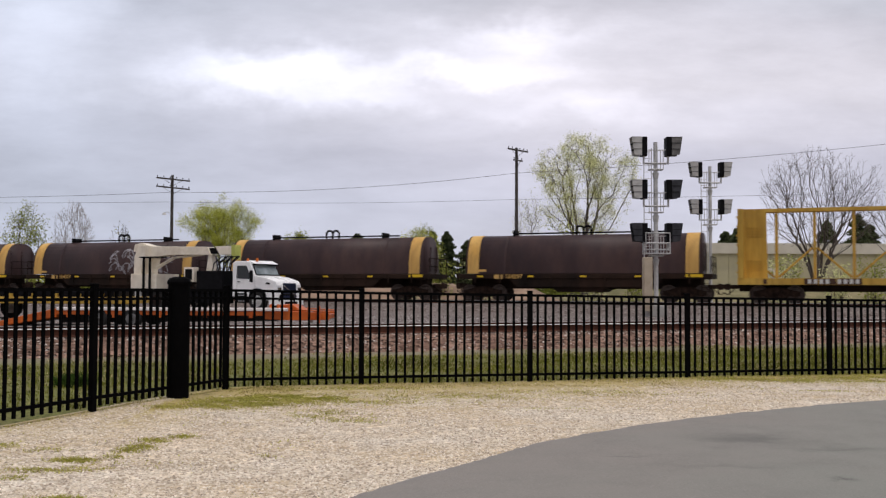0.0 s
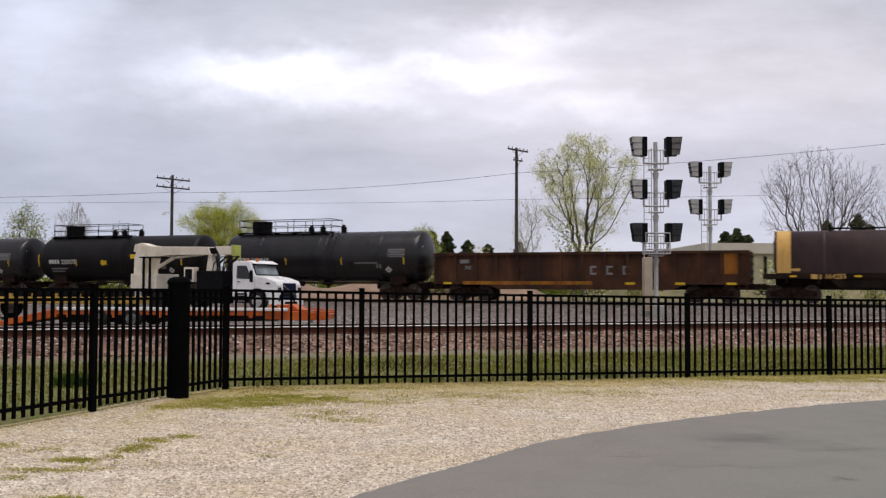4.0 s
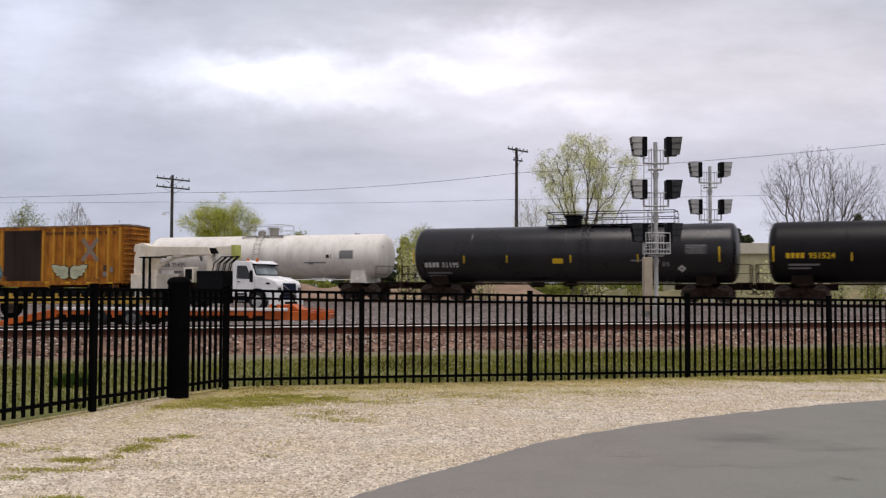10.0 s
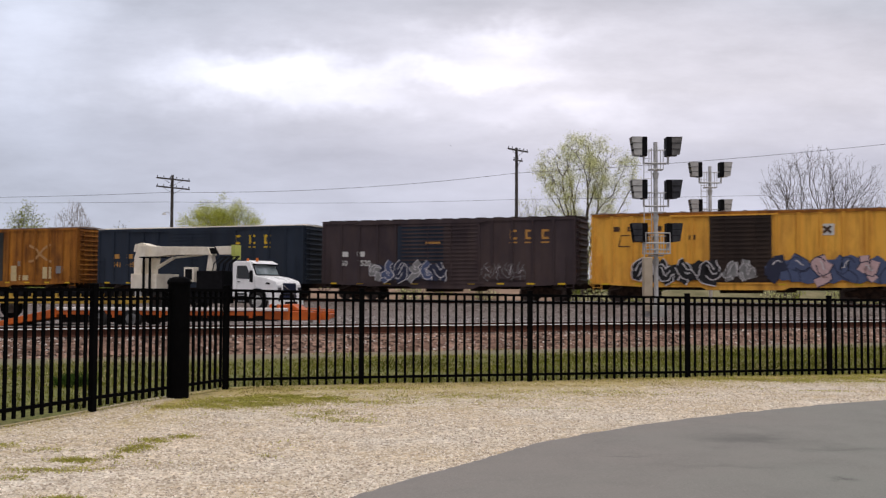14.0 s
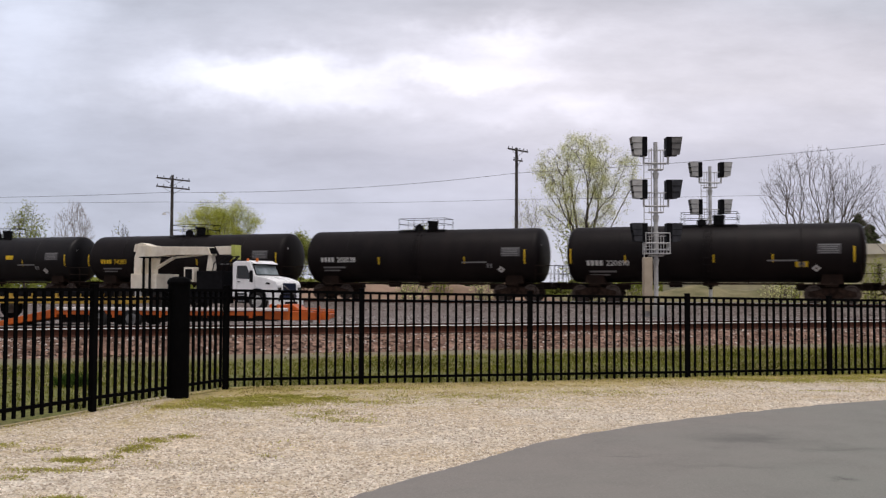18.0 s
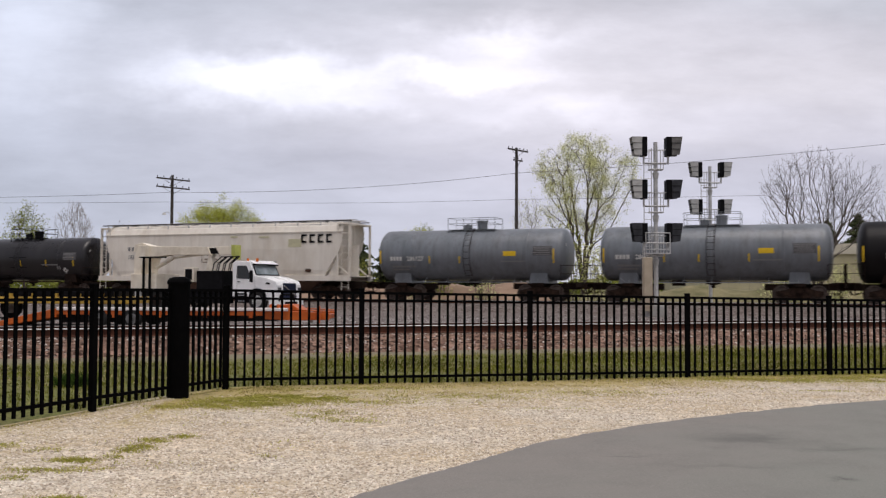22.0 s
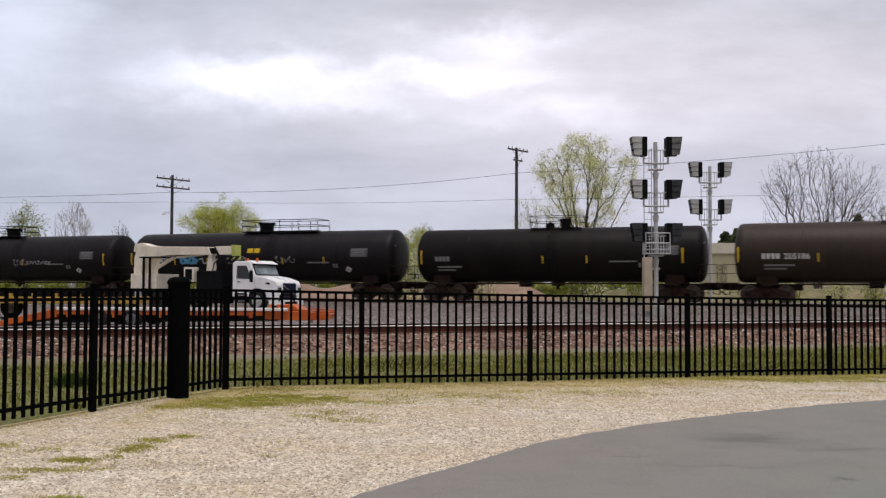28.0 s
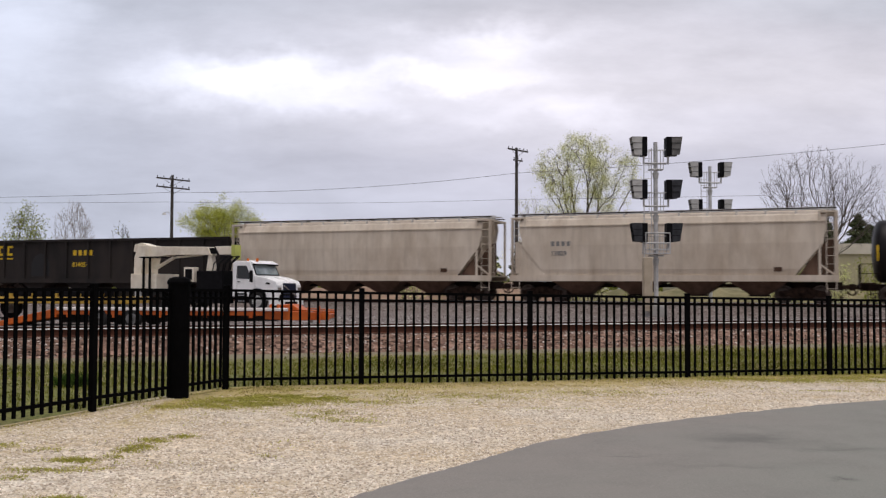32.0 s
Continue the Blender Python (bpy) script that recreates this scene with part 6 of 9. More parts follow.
_, T = tank_car(-176.1, 17.6, 1.36, 2.66, M["tank_white"], "long dirty white tank car with stains", "platform", "71435", M["grey_mark"], (), None, False, num_at=-0.44, num_z=-0.5, top=M["white_grime"])
for x, z, w, hh in ((-0.31, 0.25, 0.10, 0.7), (-0.235, 0.05, 0.35, 0.9), (-0.19, -0.5, 0.8, 0.25), (0.05, -0.55, 0.5, 0.2), (0.22, -0.45, 0.7, 0.2)):
    T.mark("stain", x * 17.6, 2.66 + z, w * 0.5, hh * 0.7, M["grey_mark"], "dark grey stain", 0.004)
T.spray("stain", [[(-4.25, 3.15), (-4.2, 2.95), (-4.3, 2.75), (-4.15, 2.55), (-4.2, 2.4)]], 0.09, M["under"], "dark tar run on the white barrel")
T.mark("data_panel", 6.3, 2.72, 0.95, 0.50, M["grey_mark"], "framed grey data panel", 0.008)
T.mark("data_panel", 5.1, 2.62, 0.35, 0.22, M["under"], "", 0.008)
car, h, w, z0, z1 = boxcar(-194.6, 16.2, "sunburnt orange boxcar with brown door and graffiti", M["box_orange"], M["door_brown"], 4.80, door_at=-0.45, door_w=3.3, posts=18, post_mat=M["post_yellow"])
for k, (x, z) in enumerate(((1.5, 3.95), (2.2, 3.95), (2.85, 3.95), (3.3, 3.95), (3.6, 3.15), (4.4, 3.15), (5.2, 3.15))):
    bm = bmesh.new()
    prism(bm, [(-h + x - 0.30, z - 0.32), (-h + x + 0.16, z - 0.32), (-h + x + 0.36, z + 0.32), (-h + x - 0.10, z + 0.32)], -w - 0.052, -w - 0.04)
    part("letter_shape", bm, M["dark_mark"], car)
graffiti(car, -h + 3.2, -h + 5.9, 0.95, 2.25, M["gr_teal"], M["gr_black"], 3, 5, back=M["gr_navy"], y=-1.55, fills=[M["gr_teal"], M["grey_mark"], M["gr_blue"], M["grey_mark"]])
for side_of, cx in ((-1, 3.68), (1, 3.86)):
    feathers = [(0.0, 1.62), (0.0, 2.18), (0.35, 2.34), (0.85, 2.30), (1.25, 2.40), (1.72, 2.36), (1.62, 2.16), (1.45, 2.10), (1.50, 1.95), (1.20, 1.86), (1.22, 1.70), (0.85, 1.66), (0.70, 1.50), (0.30, 1.48)]
    for nm, grow, lift, mm in (("graffiti", 1.10, 0.056, "gr_black"), ("graffiti_fill", 1.0, 0.062, "gr_cream")):
        bm = bmesh.new()
        vs = [bm.verts.new((cx + side_of * 0.85 * (0.85 + (x - 0.85) * grow), -w - lift - 0.02, 1.72 + (z - 1.95) * grow * 1.06)) for x, z in feathers]
        bm.faces.new(vs)
        wing_part = part(nm, bm, M[mm], car if nm == "graffiti" else wing_part, "sprayed pale green wing shape" if nm == "graffiti" else "")
    for k in range(4):
        bm = bmesh.new()
        stroke(bm, [(cx + side_of * (0.13 + 0.08 * k), 1.87 - 0.14 * k), (cx + side_of * (0.6 + 0.04 * k), 1.79 - 0.12 * k), (cx + side_of * (1.2 - 0.13 * k), 1.99 - 0.17 * k)], 0.03, -w - 0.086)
        part("graffiti_line", bm, M["grey_mark"], wing_part)
g = bmesh.new()
stroke(g, [(4.85, 3.95), (5.5, 3.2), (6.15, 2.45)], 0.30, -w - 0.066)
stroke(g, [(6.15, 3.95), (5.5, 3.2), (4.85, 2.45)], 0.30, -w - 0.068)
emblem = part("emblem", g, M["faded_mark"], car, "large faded grey cross emblem")
for s in (-1, 1):
    bm = bmesh.new()
    bm.faces.new([bm.verts.new((5.5 + dx, -w - 0.064, 3.2 + s * dz)) for dx, dz in ((-0.35, 0.62), (0.0, 0.16), (0.35, 0.62))])
    part("emblem_wedge", bm, M["rust_red"], emblem, "faded red-orange wedge")
flank(car, "sign", h - 1.2, 1.95, 0.5, 0.40, M["dark_mark"], -w)
flank(car, "sign", h - 1.2, 1.55, 0.5, 0.30, M["grey_mark"], -w - 0.03)
flank(car, "sign", h - 0.75, 1.85, 0.22, 0.35, M["grey_mark"], -w - 0.03)
# a long line of worn brown lettering under the eave
rnd = random.Random(77)
x = 1.65
while x < h - 0.5:
    wd = rnd.uniform(0.10, 0.20)
    flank(car, "lettering_bar", x + wd / 2, 4.36, wd, 0.19, M["dark_mark"], -w - 0.045)
    x += wd + (0.28 if rnd.random() < 0.2 else 0.09)
# rust eaten up from the sill
for x, z, pw, ph in ((-h + 2.3, 1.20, 1.5, 0.30), (3.1, 1.22, 1.1, 0.35), (h - 2.3, 1.2, 1.2, 0.30), (-h + 6.0, 1.25, 0.5, 0.4)):
    bm = bmesh.new()
    rim = [(x + pw * (i / 12 - 0.5), z + ph * (0.5 + rnd.uniform(-0.30, 0.30)) * math.sin(math.pi * min(1, max(0, i / 12)) ) ** 0.5) for i in range(13)]
    vs = [bm.verts.new((px, -w - 0.063, pz)) for px, pz in rim] + [bm.verts.new((x + pw * 0.5, -w - 0.063, 1.07)), bm.verts.new((x - pw * 0.5, -w - 0.063, 1.07))]
    bm.faces.new(vs[::-1])
    part("rust_patch", bm, M["box_rust"], car, "dark rust at the sill")
car, h, w, z0, z1 = boxcar(-211.8, 16.2, "yellow boxcar with brown door and large graffiti", M["box_yellow"], M["door_brown"], 4.75, door_at=-0.2, door_w=3.1, posts=16)
for k in range(4):
    flank(car, "letter_shape", -h + 1.4 + 0.75 * k, 3.95, 0.32, 0.26, M["dark_mark"], -w - 0.01)
for k in range(3):
    flank(car, "letter_shape", -h + 3.5 + 0.95 * k, 3.45, 0.34, 0.26, M["dark_mark"], -w - 0.01)
g = bmesh.new()
stroke(g, [(-h + 1.5, 3.0), (-h + 1.65, 3.6), (-h + 3.2, 3.6), (-h + 3.1, 3.25), (-h + 2.3, 3.25), (-h + 2.1, 3.0), (-h + 1.5, 3.0)], 0.06, -w - 0.05)
part("emblem", g, M["dark_mark"], car, "outlined emblem")
graffiti(car, -h + 2.2, -h + 6.9, 0.95, 2.35, M["gr_black"], M["gr_white"], 12, 4, back=M["gr_black"], y=-1.60)
graffiti(car, -h + 6.9, -h + 8.6, 1.0, 2.3, M["grey_mark"], M["gr_white"], 14, 2, back=M["door_brown"], y=-1.60)
graffiti(car, 1.0, h - 0.5, 0.95, 2.5, M["gr_pink"], M["gr_navy"], 21, 6, back=M["gr_blue"], y=-1.60, fills=[M["gr_navy"], M["gr_blue"], M["gr_pink"], M["gr_blue"], M["gr_pink"], M["gr_blue"]])
flank(car, "emblem", 4.0, 3.75, 0.66, 0.58, M["white_mark"], -w - 0.01, "small white square emblem")
g = bmesh.new()
stroke(g, [(3.82, 3.92), (4.18, 3.58)], 0.12, -w - 0.024)
stroke(g, [(4.18, 3.92), (3.82, 3.58)], 0.12, -w - 0.026)
part("emblem", g, M["dark_mark"], car, "dark cross mark")
car, h, w, z0, z1 = boxcar(-228.6, 15.9, "faded dark boxcar with orange letters and graffiti", M["box_purple"], M["box_purple"], 4.68, ("50", "7520"), M["white_mark"], door_at=-0.2, door_w=5.0, roof_mat=M["door_brown"])
big_letters(car, (h - 3.6, h - 2.7, h - 1.75), 3.75, 0.62, M["orange_mark"], -w)
flank(car, "door_patch", -1.4, 2.75, 2.9, 3.2, M["box_blue"], -w - 0.06, "newer dark blue door leaf")
flank(car, "sign", -0.6, 3.35, 0.9, 0.3, M["orange_mark"], -w - 0.07)
graffiti(car, -h + 3.2, -h + 8.2, 1.05, 2.3, M["grey_mark"], M["gr_white"], 31, 6, back=M["gr_navy"], y=-1.64, fills=[M["grey_mark"], M["gr_blue"], M["gr_navy"]])
graffiti(car, 2.4, 5.0, 1.1, 2.2, M["box_purple"], M["grey_mark"], 33, 4, back=M["box_purple"], y=-1.56)
car, h, w, z0, z1 = boxcar(-245.7, 15.9, "dark blue boxcar with yellow company letters", M["box_blue"], M["box_blue"], 4.52, ("141", "415"), M["orange_mark"], door_at=0.4, door_w=5.2, roof_mat=M["hopper"])
big_letters(car, (h - 4.8, h - 3.7, h - 2.6), 3.72, 0.66, M["yellow"], -w)
for x, z in ((-1.5, 3.2), (-1.5, 2.75), (-0.4, 3.15)):
    flank(car, "latch", x, z, 0.28, 0.08, M["white_mark"], -w - 0.06)
car, h, w, z0, z1 = boxcar(-263.28, 15.95, "rust-streaked orange boxcar with faded blue door", M["box_rust"], M["door_blue"], 4.69, None, None, door_at=-0.2, door_w=3.0)
for k, (tx, bx) in enumerate(((-h + 1.9, "14"), (-h + 2.75, "10"), (-h + 3.6, "04"))):
    flank(car, "paint_patch", tx, 1.85, 0.66, 1.5 if k < 2 else 0.9, M["primer"], -w - 0.05, "beige repainted number panel")
    hang("car_number", lettering(bx, 0.42), M["dark_mark"], car, "stencilled car number", m=pose(tx - 0.26, -w - 0.062, 1.62))
flank(car, "paint_patch", h - 2.6, 1.65, 0.75, 0.8, M["primer"], -w - 0.05, "beige paint patch")
flank(car, "paint_patch", 2.3, 1.5, 0.5, 1.3, M["primer"], -w - 0.01, "worn beige paint patch")
flank(car, "sign", h - 1.5, 1.85, 0.6, 0.5, M["grey_mark"], -w - 0.05)
for k, (x, z, pw, ph) in enumerate(((-h + 4.9, 1.55, 0.45, 0.5), (2.0, 2.55, 0.35, 0.9), (2.8, 2.3, 0.3, 0.35), (3.2, 1.3, 0.8, 0.35), (2.0, 1.75, 0.35, 0.5), (-2.3, 1.25, 0.6, 0.4))):
    flank(car, "paint_patch", x, z, pw, ph, M[("primer", "box_orange", "faded_mark")[k % 3]], -w - 0.004, "worn paint patch")
g = bmesh.new()
stroke(g, [(p.x, p.y) for p in spline([(3.7, 3.55), (4.3, 3.3), (4.7, 2.9), (5.3, 2.55), (5.7, 2.4)], 4)], 0.17, -w - 0.052)
stroke(g, [(p.x, p.y) for p in spline([(5.6, 3.6), (5.0, 3.3), (4.6, 2.9), (4.1, 2.5), (3.7, 2.45)], 4)], 0.17, -w - 0.054)
part("emblem", g, M["faded_cross"], car, "large faded cross emblem")
g = bmesh.new()
door_rnd = random.Random(41)
for k in range(6):
    cx = -1.2 + 0.27 * k
    stroke(g, [(p.x, p.y) for p in spline([(cx + door_rnd.uniform(-0.2, 0.2), 1.62 + door_rnd.uniform(-0.28, 0.28)) for i in range(5)], 4)], 0.05, -w - 0.105 - 0.001 * k)
part("graffiti", g, M["gr_white"], car, "thin white scrawl on the door")
for k, tx in enumerate((-h + 1.9, -h + 2.75)):
    for q in (-0.13, 0.13):
        flank(car, "lettering_bar", tx + q, 2.40, 0.15, 0.26, M["red_mark"], -w - 0.056)
for x, z in ((-0.9, 3.3), (0.7, 3.2), (0.3, 2.5)):
    flank(car, "latch", x, z, 0.5, 0.08, M["grey_mark"], -w - 0.10)
B = M["tank_dim"]
tank_car(-280.2, 15.8, 1.55, 2.62, B, "sooty black tank car with white number", "platform", "220690", None, (-0.475, -0.28, 0.02, 0.21, 0.46), ((0.30, -0.62, 0.6),), num_z=-0.5)
tank_car(-296.8, 15.4, 1.58, 2.62, B, "sooty black tank car with white number", "platform", "202038", None, (-0.3, -0.16, 0.20, 0.30, 0.44), None)
tank_car(-313.4, 15.8, 1.55, 2.60, M["tank_dim"], "dull black tank car with yellow number", "platform", "74283", M["yellow"], (-0.485, -0.14, 0.08, 0.25, 0.46), None)
tank_car(-330.1, 15.9, 1.58, 2.62, M["tank_black"], "black tank car with bold yellow strips", "platform", "204228", None, (-0.485, -0.28, -0.15, 0.075, 0.22, 0.46), ((0.145, 0.1, 0.65),))
GREY = "blue-grey tank car with yellow label and dark frame"
tank_car(-345.0, 12.4, 1.50, 2.66, M["tank_grey"], GREY, "platform", "286036", None, (-0.47, -0.2, -0.05, 0.16, 0.44), ((0.23, 0.05, 0.75),), False, top=M["tank_grey"], size=0.36)
tank_car(-358.6, 12.0, 1.50, 2.66, M["tank_grey"], GREY, "platform", "286127", None, (-0.47, -0.2, -0.04, 0.44), ((0.22, 0.02, 0.75),), False, top=M["tank_grey"], size=0.36)
car, h, w = covered_hopper(-375.5, 19.6, "pale grey covered hopper with curved sides", M["hopper"], 4.76, ("", "183"), True)
big_letters(car, (h - 3.2, h - 2.62, h - 2.04, h - 1.46), 3.72, 0.60, M["black_paint"], -w - 0.03, False)
g = bmesh.new()
stroke(g, [(-1.2, 2.3), (-1.2, 2.7), (-0.9, 3.05), (-0.5, 3.15), (-0.1, 3.05), (0.2, 2.7), (0.2, 2.3), (-1.2, 2.3)], 0.05, -w - 0.045)
stroke(g, [(-1.0, 2.5), (0.0, 2.5)], 0.07, -w - 0.045)
stroke(g, [(-0.8, 2.75), (-0.2, 2.75)], 0.07, -w - 0.045)
part("emblem", g, M["faded_mark"], car, "arched brown outline emblem")
g = bmesh.new()
tag_rnd = random.Random(9)
for k in range(7):
    cx, cz = 1.9 + 0.36 * k, 2.02 + tag_rnd.uniform(-0.06, 0.06)
    stroke(g, [(p.x, p.y) for p in spline([(cx + tag_rnd.uniform(-0.26, 0.26), cz + tag_rnd.uniform(-0.26, 0.26)) for i in range(5)], 4)], 0.06, -w - 0.035 - 0.001 * k)
part("graffiti", g, M["faded_grey"], car, "faint grey scrawled graffiti")
for x, z, pw, ph in ((5.6, 3.45, 0.9, 0.5), (1.2, 3.9, 0.5, 0.12), (3.4, 3.85, 0.7, 0.10)):
    flank(car, "stain", x, z, pw, ph, M["lichen"], -w - 0.02, "faint yellow-green stain")
C1 = M["tank_dim"]
tank_car(-392.1, 12.2, 1.50, 2.62, M["tank_charcoal"], "charcoal black tank car with white number", "platform", "19702", None, (-0.475, -0.19, 0.02, 0.21, 0.41), None, dark_band=1.5)
tank_car(-405.5, 12.0, 1.50, 2.62, M["tank_charcoal"], "charcoal tank car with white number", "platform", "19007", None, (-0.475, -0.26, -0.08, 0.42), None, False, dark_band=1.3)
tank_car(-418.8, 12.2, 1.45, 2.62, M["tank_charcoal"], "grey-black tank car with white number", "platform", "5223", None, (-0.29, -0.13, 0.08, 0.41), None, False, dark_band=1.3)
tank_car(-434.4, 17.6, 1.58, 2.64, M["tank_brown"], "brown tank car with a black spill band", "platform", "205186", None, (-0.485, -0.26, 0.10, 0.32, 0.46), None, False, dark_band=2.4)
tank_car(-452.75, 17.0, 1.55, 2.62, C1, "sooty black tank car with faint number", "platform", "", M["grey_mark"], (-0.47, -0.03, 0.12, 0.43), None)
car, T = tank_car(-472.0, 19.5, 1.60, 2.66, M["tank_black"], "long black tank car with coloured graffiti marks", "long", "201838", None, (-0.49, -0.31, -0.18, -0.03, 0.11, 0.26), ((0.0, 0.35, 0.9),), num_at=-0.46, deck=(-0.14, 0.43, 0.0, ()))
def scrawl_line(x0, x1, z, high, turns, rnd):
    """A looping hand-sprayed line from x0 to x1."""
    n = turns * 5
    return [(x0 + (x1 - x0) * i / n + 0.10 * math.sin(i * 1.9) + rnd.uniform(-0.03, 0.03), z + high * math.sin(i * 1.25 + 0.6) * rnd.uniform(0.5, 1.0)) for i in range(n + 1)]


spray_rnd = random.Random(5)
for x0, x1, mm, wd, turns in ((-0.285, -0.215, "gr_sky", 0.11, 4), (-0.205, -0.135, "gr_white", 0.06, 2), (-0.10, -0.02, "scrawl", 0.06, 4), (0.08, 0.15, "grey_mark", 0.05, 3), (-0.28, -0.23, "gr_sky", 0.09, 3)):
    T.spray("graffiti", [scrawl_line(x0 * 19.5, x1 * 19.5, 2.42, 0.24, turns, spray_rnd)], wd, M[mm], "sprayed looping graffiti")
car, T = tank_car(-492.5, 19.4, 1.60, 2.66, M["tank_black"], "long black tank car with white scribbled marks", "long", "201903", None, (-0.49, -0.31, -0.17, -0.04, 0.09, 0.46), ((-0.075, 0.35, 0.85),), num_at=-0.455, deck=(-0.59, 0.09, -0.07, ()))
for x0, x1, mm, turns, high in ((0.045, 0.11, "scrawl", 3, 0.26), (0.11, 0.215, "scrawl", 6, 0.15), (-0.36, -0.30, "grey_mark", 3, 0.2)):
    T.spray("graffiti", [scrawl_line(x0 * 19.4, x1 * 19.4, 2.36, high, turns, spray_rnd)], 0.055, M[mm], "pale looping graffiti scrawl")
covered_hopper(-512.23, 17.95, "dusty beige covered hopper with patched paint", M["hopper_warm"], 4.82, ("", "13829"), False, False, 1)
covered_hopper(-530.68, 18.15, "dusty beige covered hopper with bare flank", M["hopper_warm"], 4.78, None, False, False, 1)
open_hopper(-549.8, 20.6, "black open-top coal hopper with yellow letters")



# ---- signals ----
M["hood_grey"] = surface("dull_grey_signal_hood", (0.42, 0.42, 0.41), (0.56, 0.56, 0.55), scale=4, rough=0.6, bump=0.1)
M["hood_shade"] = surface("shaded_signal_hood", (0.11, 0.108, 0.105), (0.19, 0.185, 0.18), scale=4, rough=0.6, bump=0.1)
M["hood_dark"] = surface("dark_signal_hood", (0.022, 0.023, 0.028), (0.05, 0.052, 0.06), scale=4, rough=0.6, bump=0.1)
M["cabinet"] = surface("beige_metal_cabinet", (0.42, 0.35, 0.26), (0.52, 0.445, 0.34), scale=2, rough=0.6, dirt=(0.26, 0.20, 0.14), dirt_amount=0.5)
M["lens"] = plain("unlit_signal_lens", (0.02, 0.02, 0.022), rough=0.15)
M["concrete"] = surface("weathered_concrete", (0.30, 0.29, 0.27), (0.42, 0.41, 0.39), scale=2, rough=0.9, grain=40, bump=0.3)


def signal_head(mast, x, y, z, face, hood_mat, k=1.0):
    """A signal unit seen edge-on: dark housing, backing plate and a long hood that is deeper at the top."""
    bm = bmesh.new()
    box(bm, x - 0.13 * k, x + 0.13 * k, y - 0.30 * k, y + 0.30 * k, z - 0.46 * k, z + 0.46 * k)
    soften(bm, 0.04, 2)
    body = part("signal_head", bm, M["black_paint"], mast, "black signal housing")
    f = face
    for lz in (-0.27, 0.0, 0.27):
        bm = bmesh.new()
        rod(bm, (x + f * 0.13 * k, y, z + lz * k), (x + f * 0.15 * k, y, z + lz * k), 0.10 * k, seg=14)
        part("lens", bm, M["lens"], body, "round unlit lens")
    bm = bmesh.new()
    t, b = 0.50 * k, 0.37 * k
    zt, zb = z + 0.44 * k, z - 0.44 * k
    x0 = x + f * 0.13 * k
    for ys in (-0.30 * k, 0.29 * k):
        A = [(x0, zb), (x0 + f * b, zb + 0.03), (x0 + f * t, zt), (x0, zt)]
        prism(bm, A, y + ys, y + ys + 0.012)
    vs = box(bm, min(x0, x0 + f * t), max(x0, x0 + f * t), y - 0.31 * k, y + 0.31 * k, zt, zt + 0.014)
    hd = part("hood", bm, hood_mat, body, "long sun hood")
    for zz in (0.33, 0.66):
        bm = bmesh.new()
        q = b + (t - b) * zz
        box(bm, min(x0, x0 + f * q), max(x0, x0 + f * q), y - 0.318 * k, y + 0.312 * k, zb + 0.88 * k * zz, zb + 0.88 * k * zz + 0.022)
        part("hood_rib", bm, M["black_paint"], hd)
    bm = bmesh.new()
    rod(bm, (x, y, z - 0.46 * k), (x, y, z - 0.84 * k), 0.05 * k, seg=8)
    part("bracket_tube", bm, M["galv"], body)
    return body


def signal_mast(label, x, y, z0, heads, off, k, pale=False):
    mast = thing("railway_signal", label, "signal", pose(x, y, z0), "twin-armed signals")
    top = heads[0] - z0
    bm = bmesh.new()
    rod(bm, (0, 0, 0.2), (0, 0, top + 0.22 * k), 0.115 * k, 0.10 * k, 14)
    part("mast", bm, M["galv"], mast, "galvanised tubular mast")
    bm = bmesh.new()
    box(bm, -0.45, 0.45, -0.4, 0.4, -0.3, 0.25)
    soften(bm, 0.03, 1)
    part("foundation", bm, M["concrete"], mast, "concrete foundation block")
    for i, hz in enumerate(heads):
        z = hz - z0
        # unless pale, right-hand hoods get darker greys as painted shadow faces
        dark = M["hood_grey"] if pale else M["hood_shade"] if i == 0 else M["hood_dark"]
        signal_head(mast, -off - 0.02, 0, z, -1, M["hood_grey"] if i < 2 else M["hood_dark"], k)
        signal_head(mast, off + 0.05, 0, z, 1, dark, k)
        for zz, hw, r in ((-0.16, off, 0.014), (-0.80, off, 0.03), (-1.10, off * 0.62, 0.035)):
            bm = bmesh.new()
            rod(bm, (-hw * 1.0, -0.14, z + zz * k), (hw * 1.0, -0.14, z + zz * k), r * k, seg=8)
            rod(bm, (-hw * 1.0, 0.14, z + zz * k), (hw * 1.0, 0.14, z + zz * k), r * k, seg=8)
            part("cross_arm", bm, M["galv"], mast)
        for xx in (-0.62 * off, 0.38 * off, 0.62 * off):
            bm = bmesh.new()
            rod(bm, (xx, -0.14, z - 1.10 * k), (xx, -0.14, z - 0.16 * k), 0.018 * k)
            part("stanchion", bm, M["galv"], mast)
        bm = bmesh.new()
        for j in range(7):
            yy = -0.14 + 0.28 * j / 6
            rod(bm, (-off * 0.62, yy, z - 1.08 * k), (off * 0.62, yy, z - 1.08 * k), 0.012 * k, seg=5)
        part("grating", bm, M["galv"], mast, "small service platform grating")
        bm = bmesh.new()
        rod(bm, (0, 0, z - 1.25 * k), (0, 0, z - 1.55 * k), 0.16 * k, 0.12 * k, 12)
        part("clamp", bm, M["hood_grey"], mast)
    ladder(mast, -0.42 * k, -0.2, 1.6, top - 0.1, 0.36 * k, M["galv"], 18)
    return mast


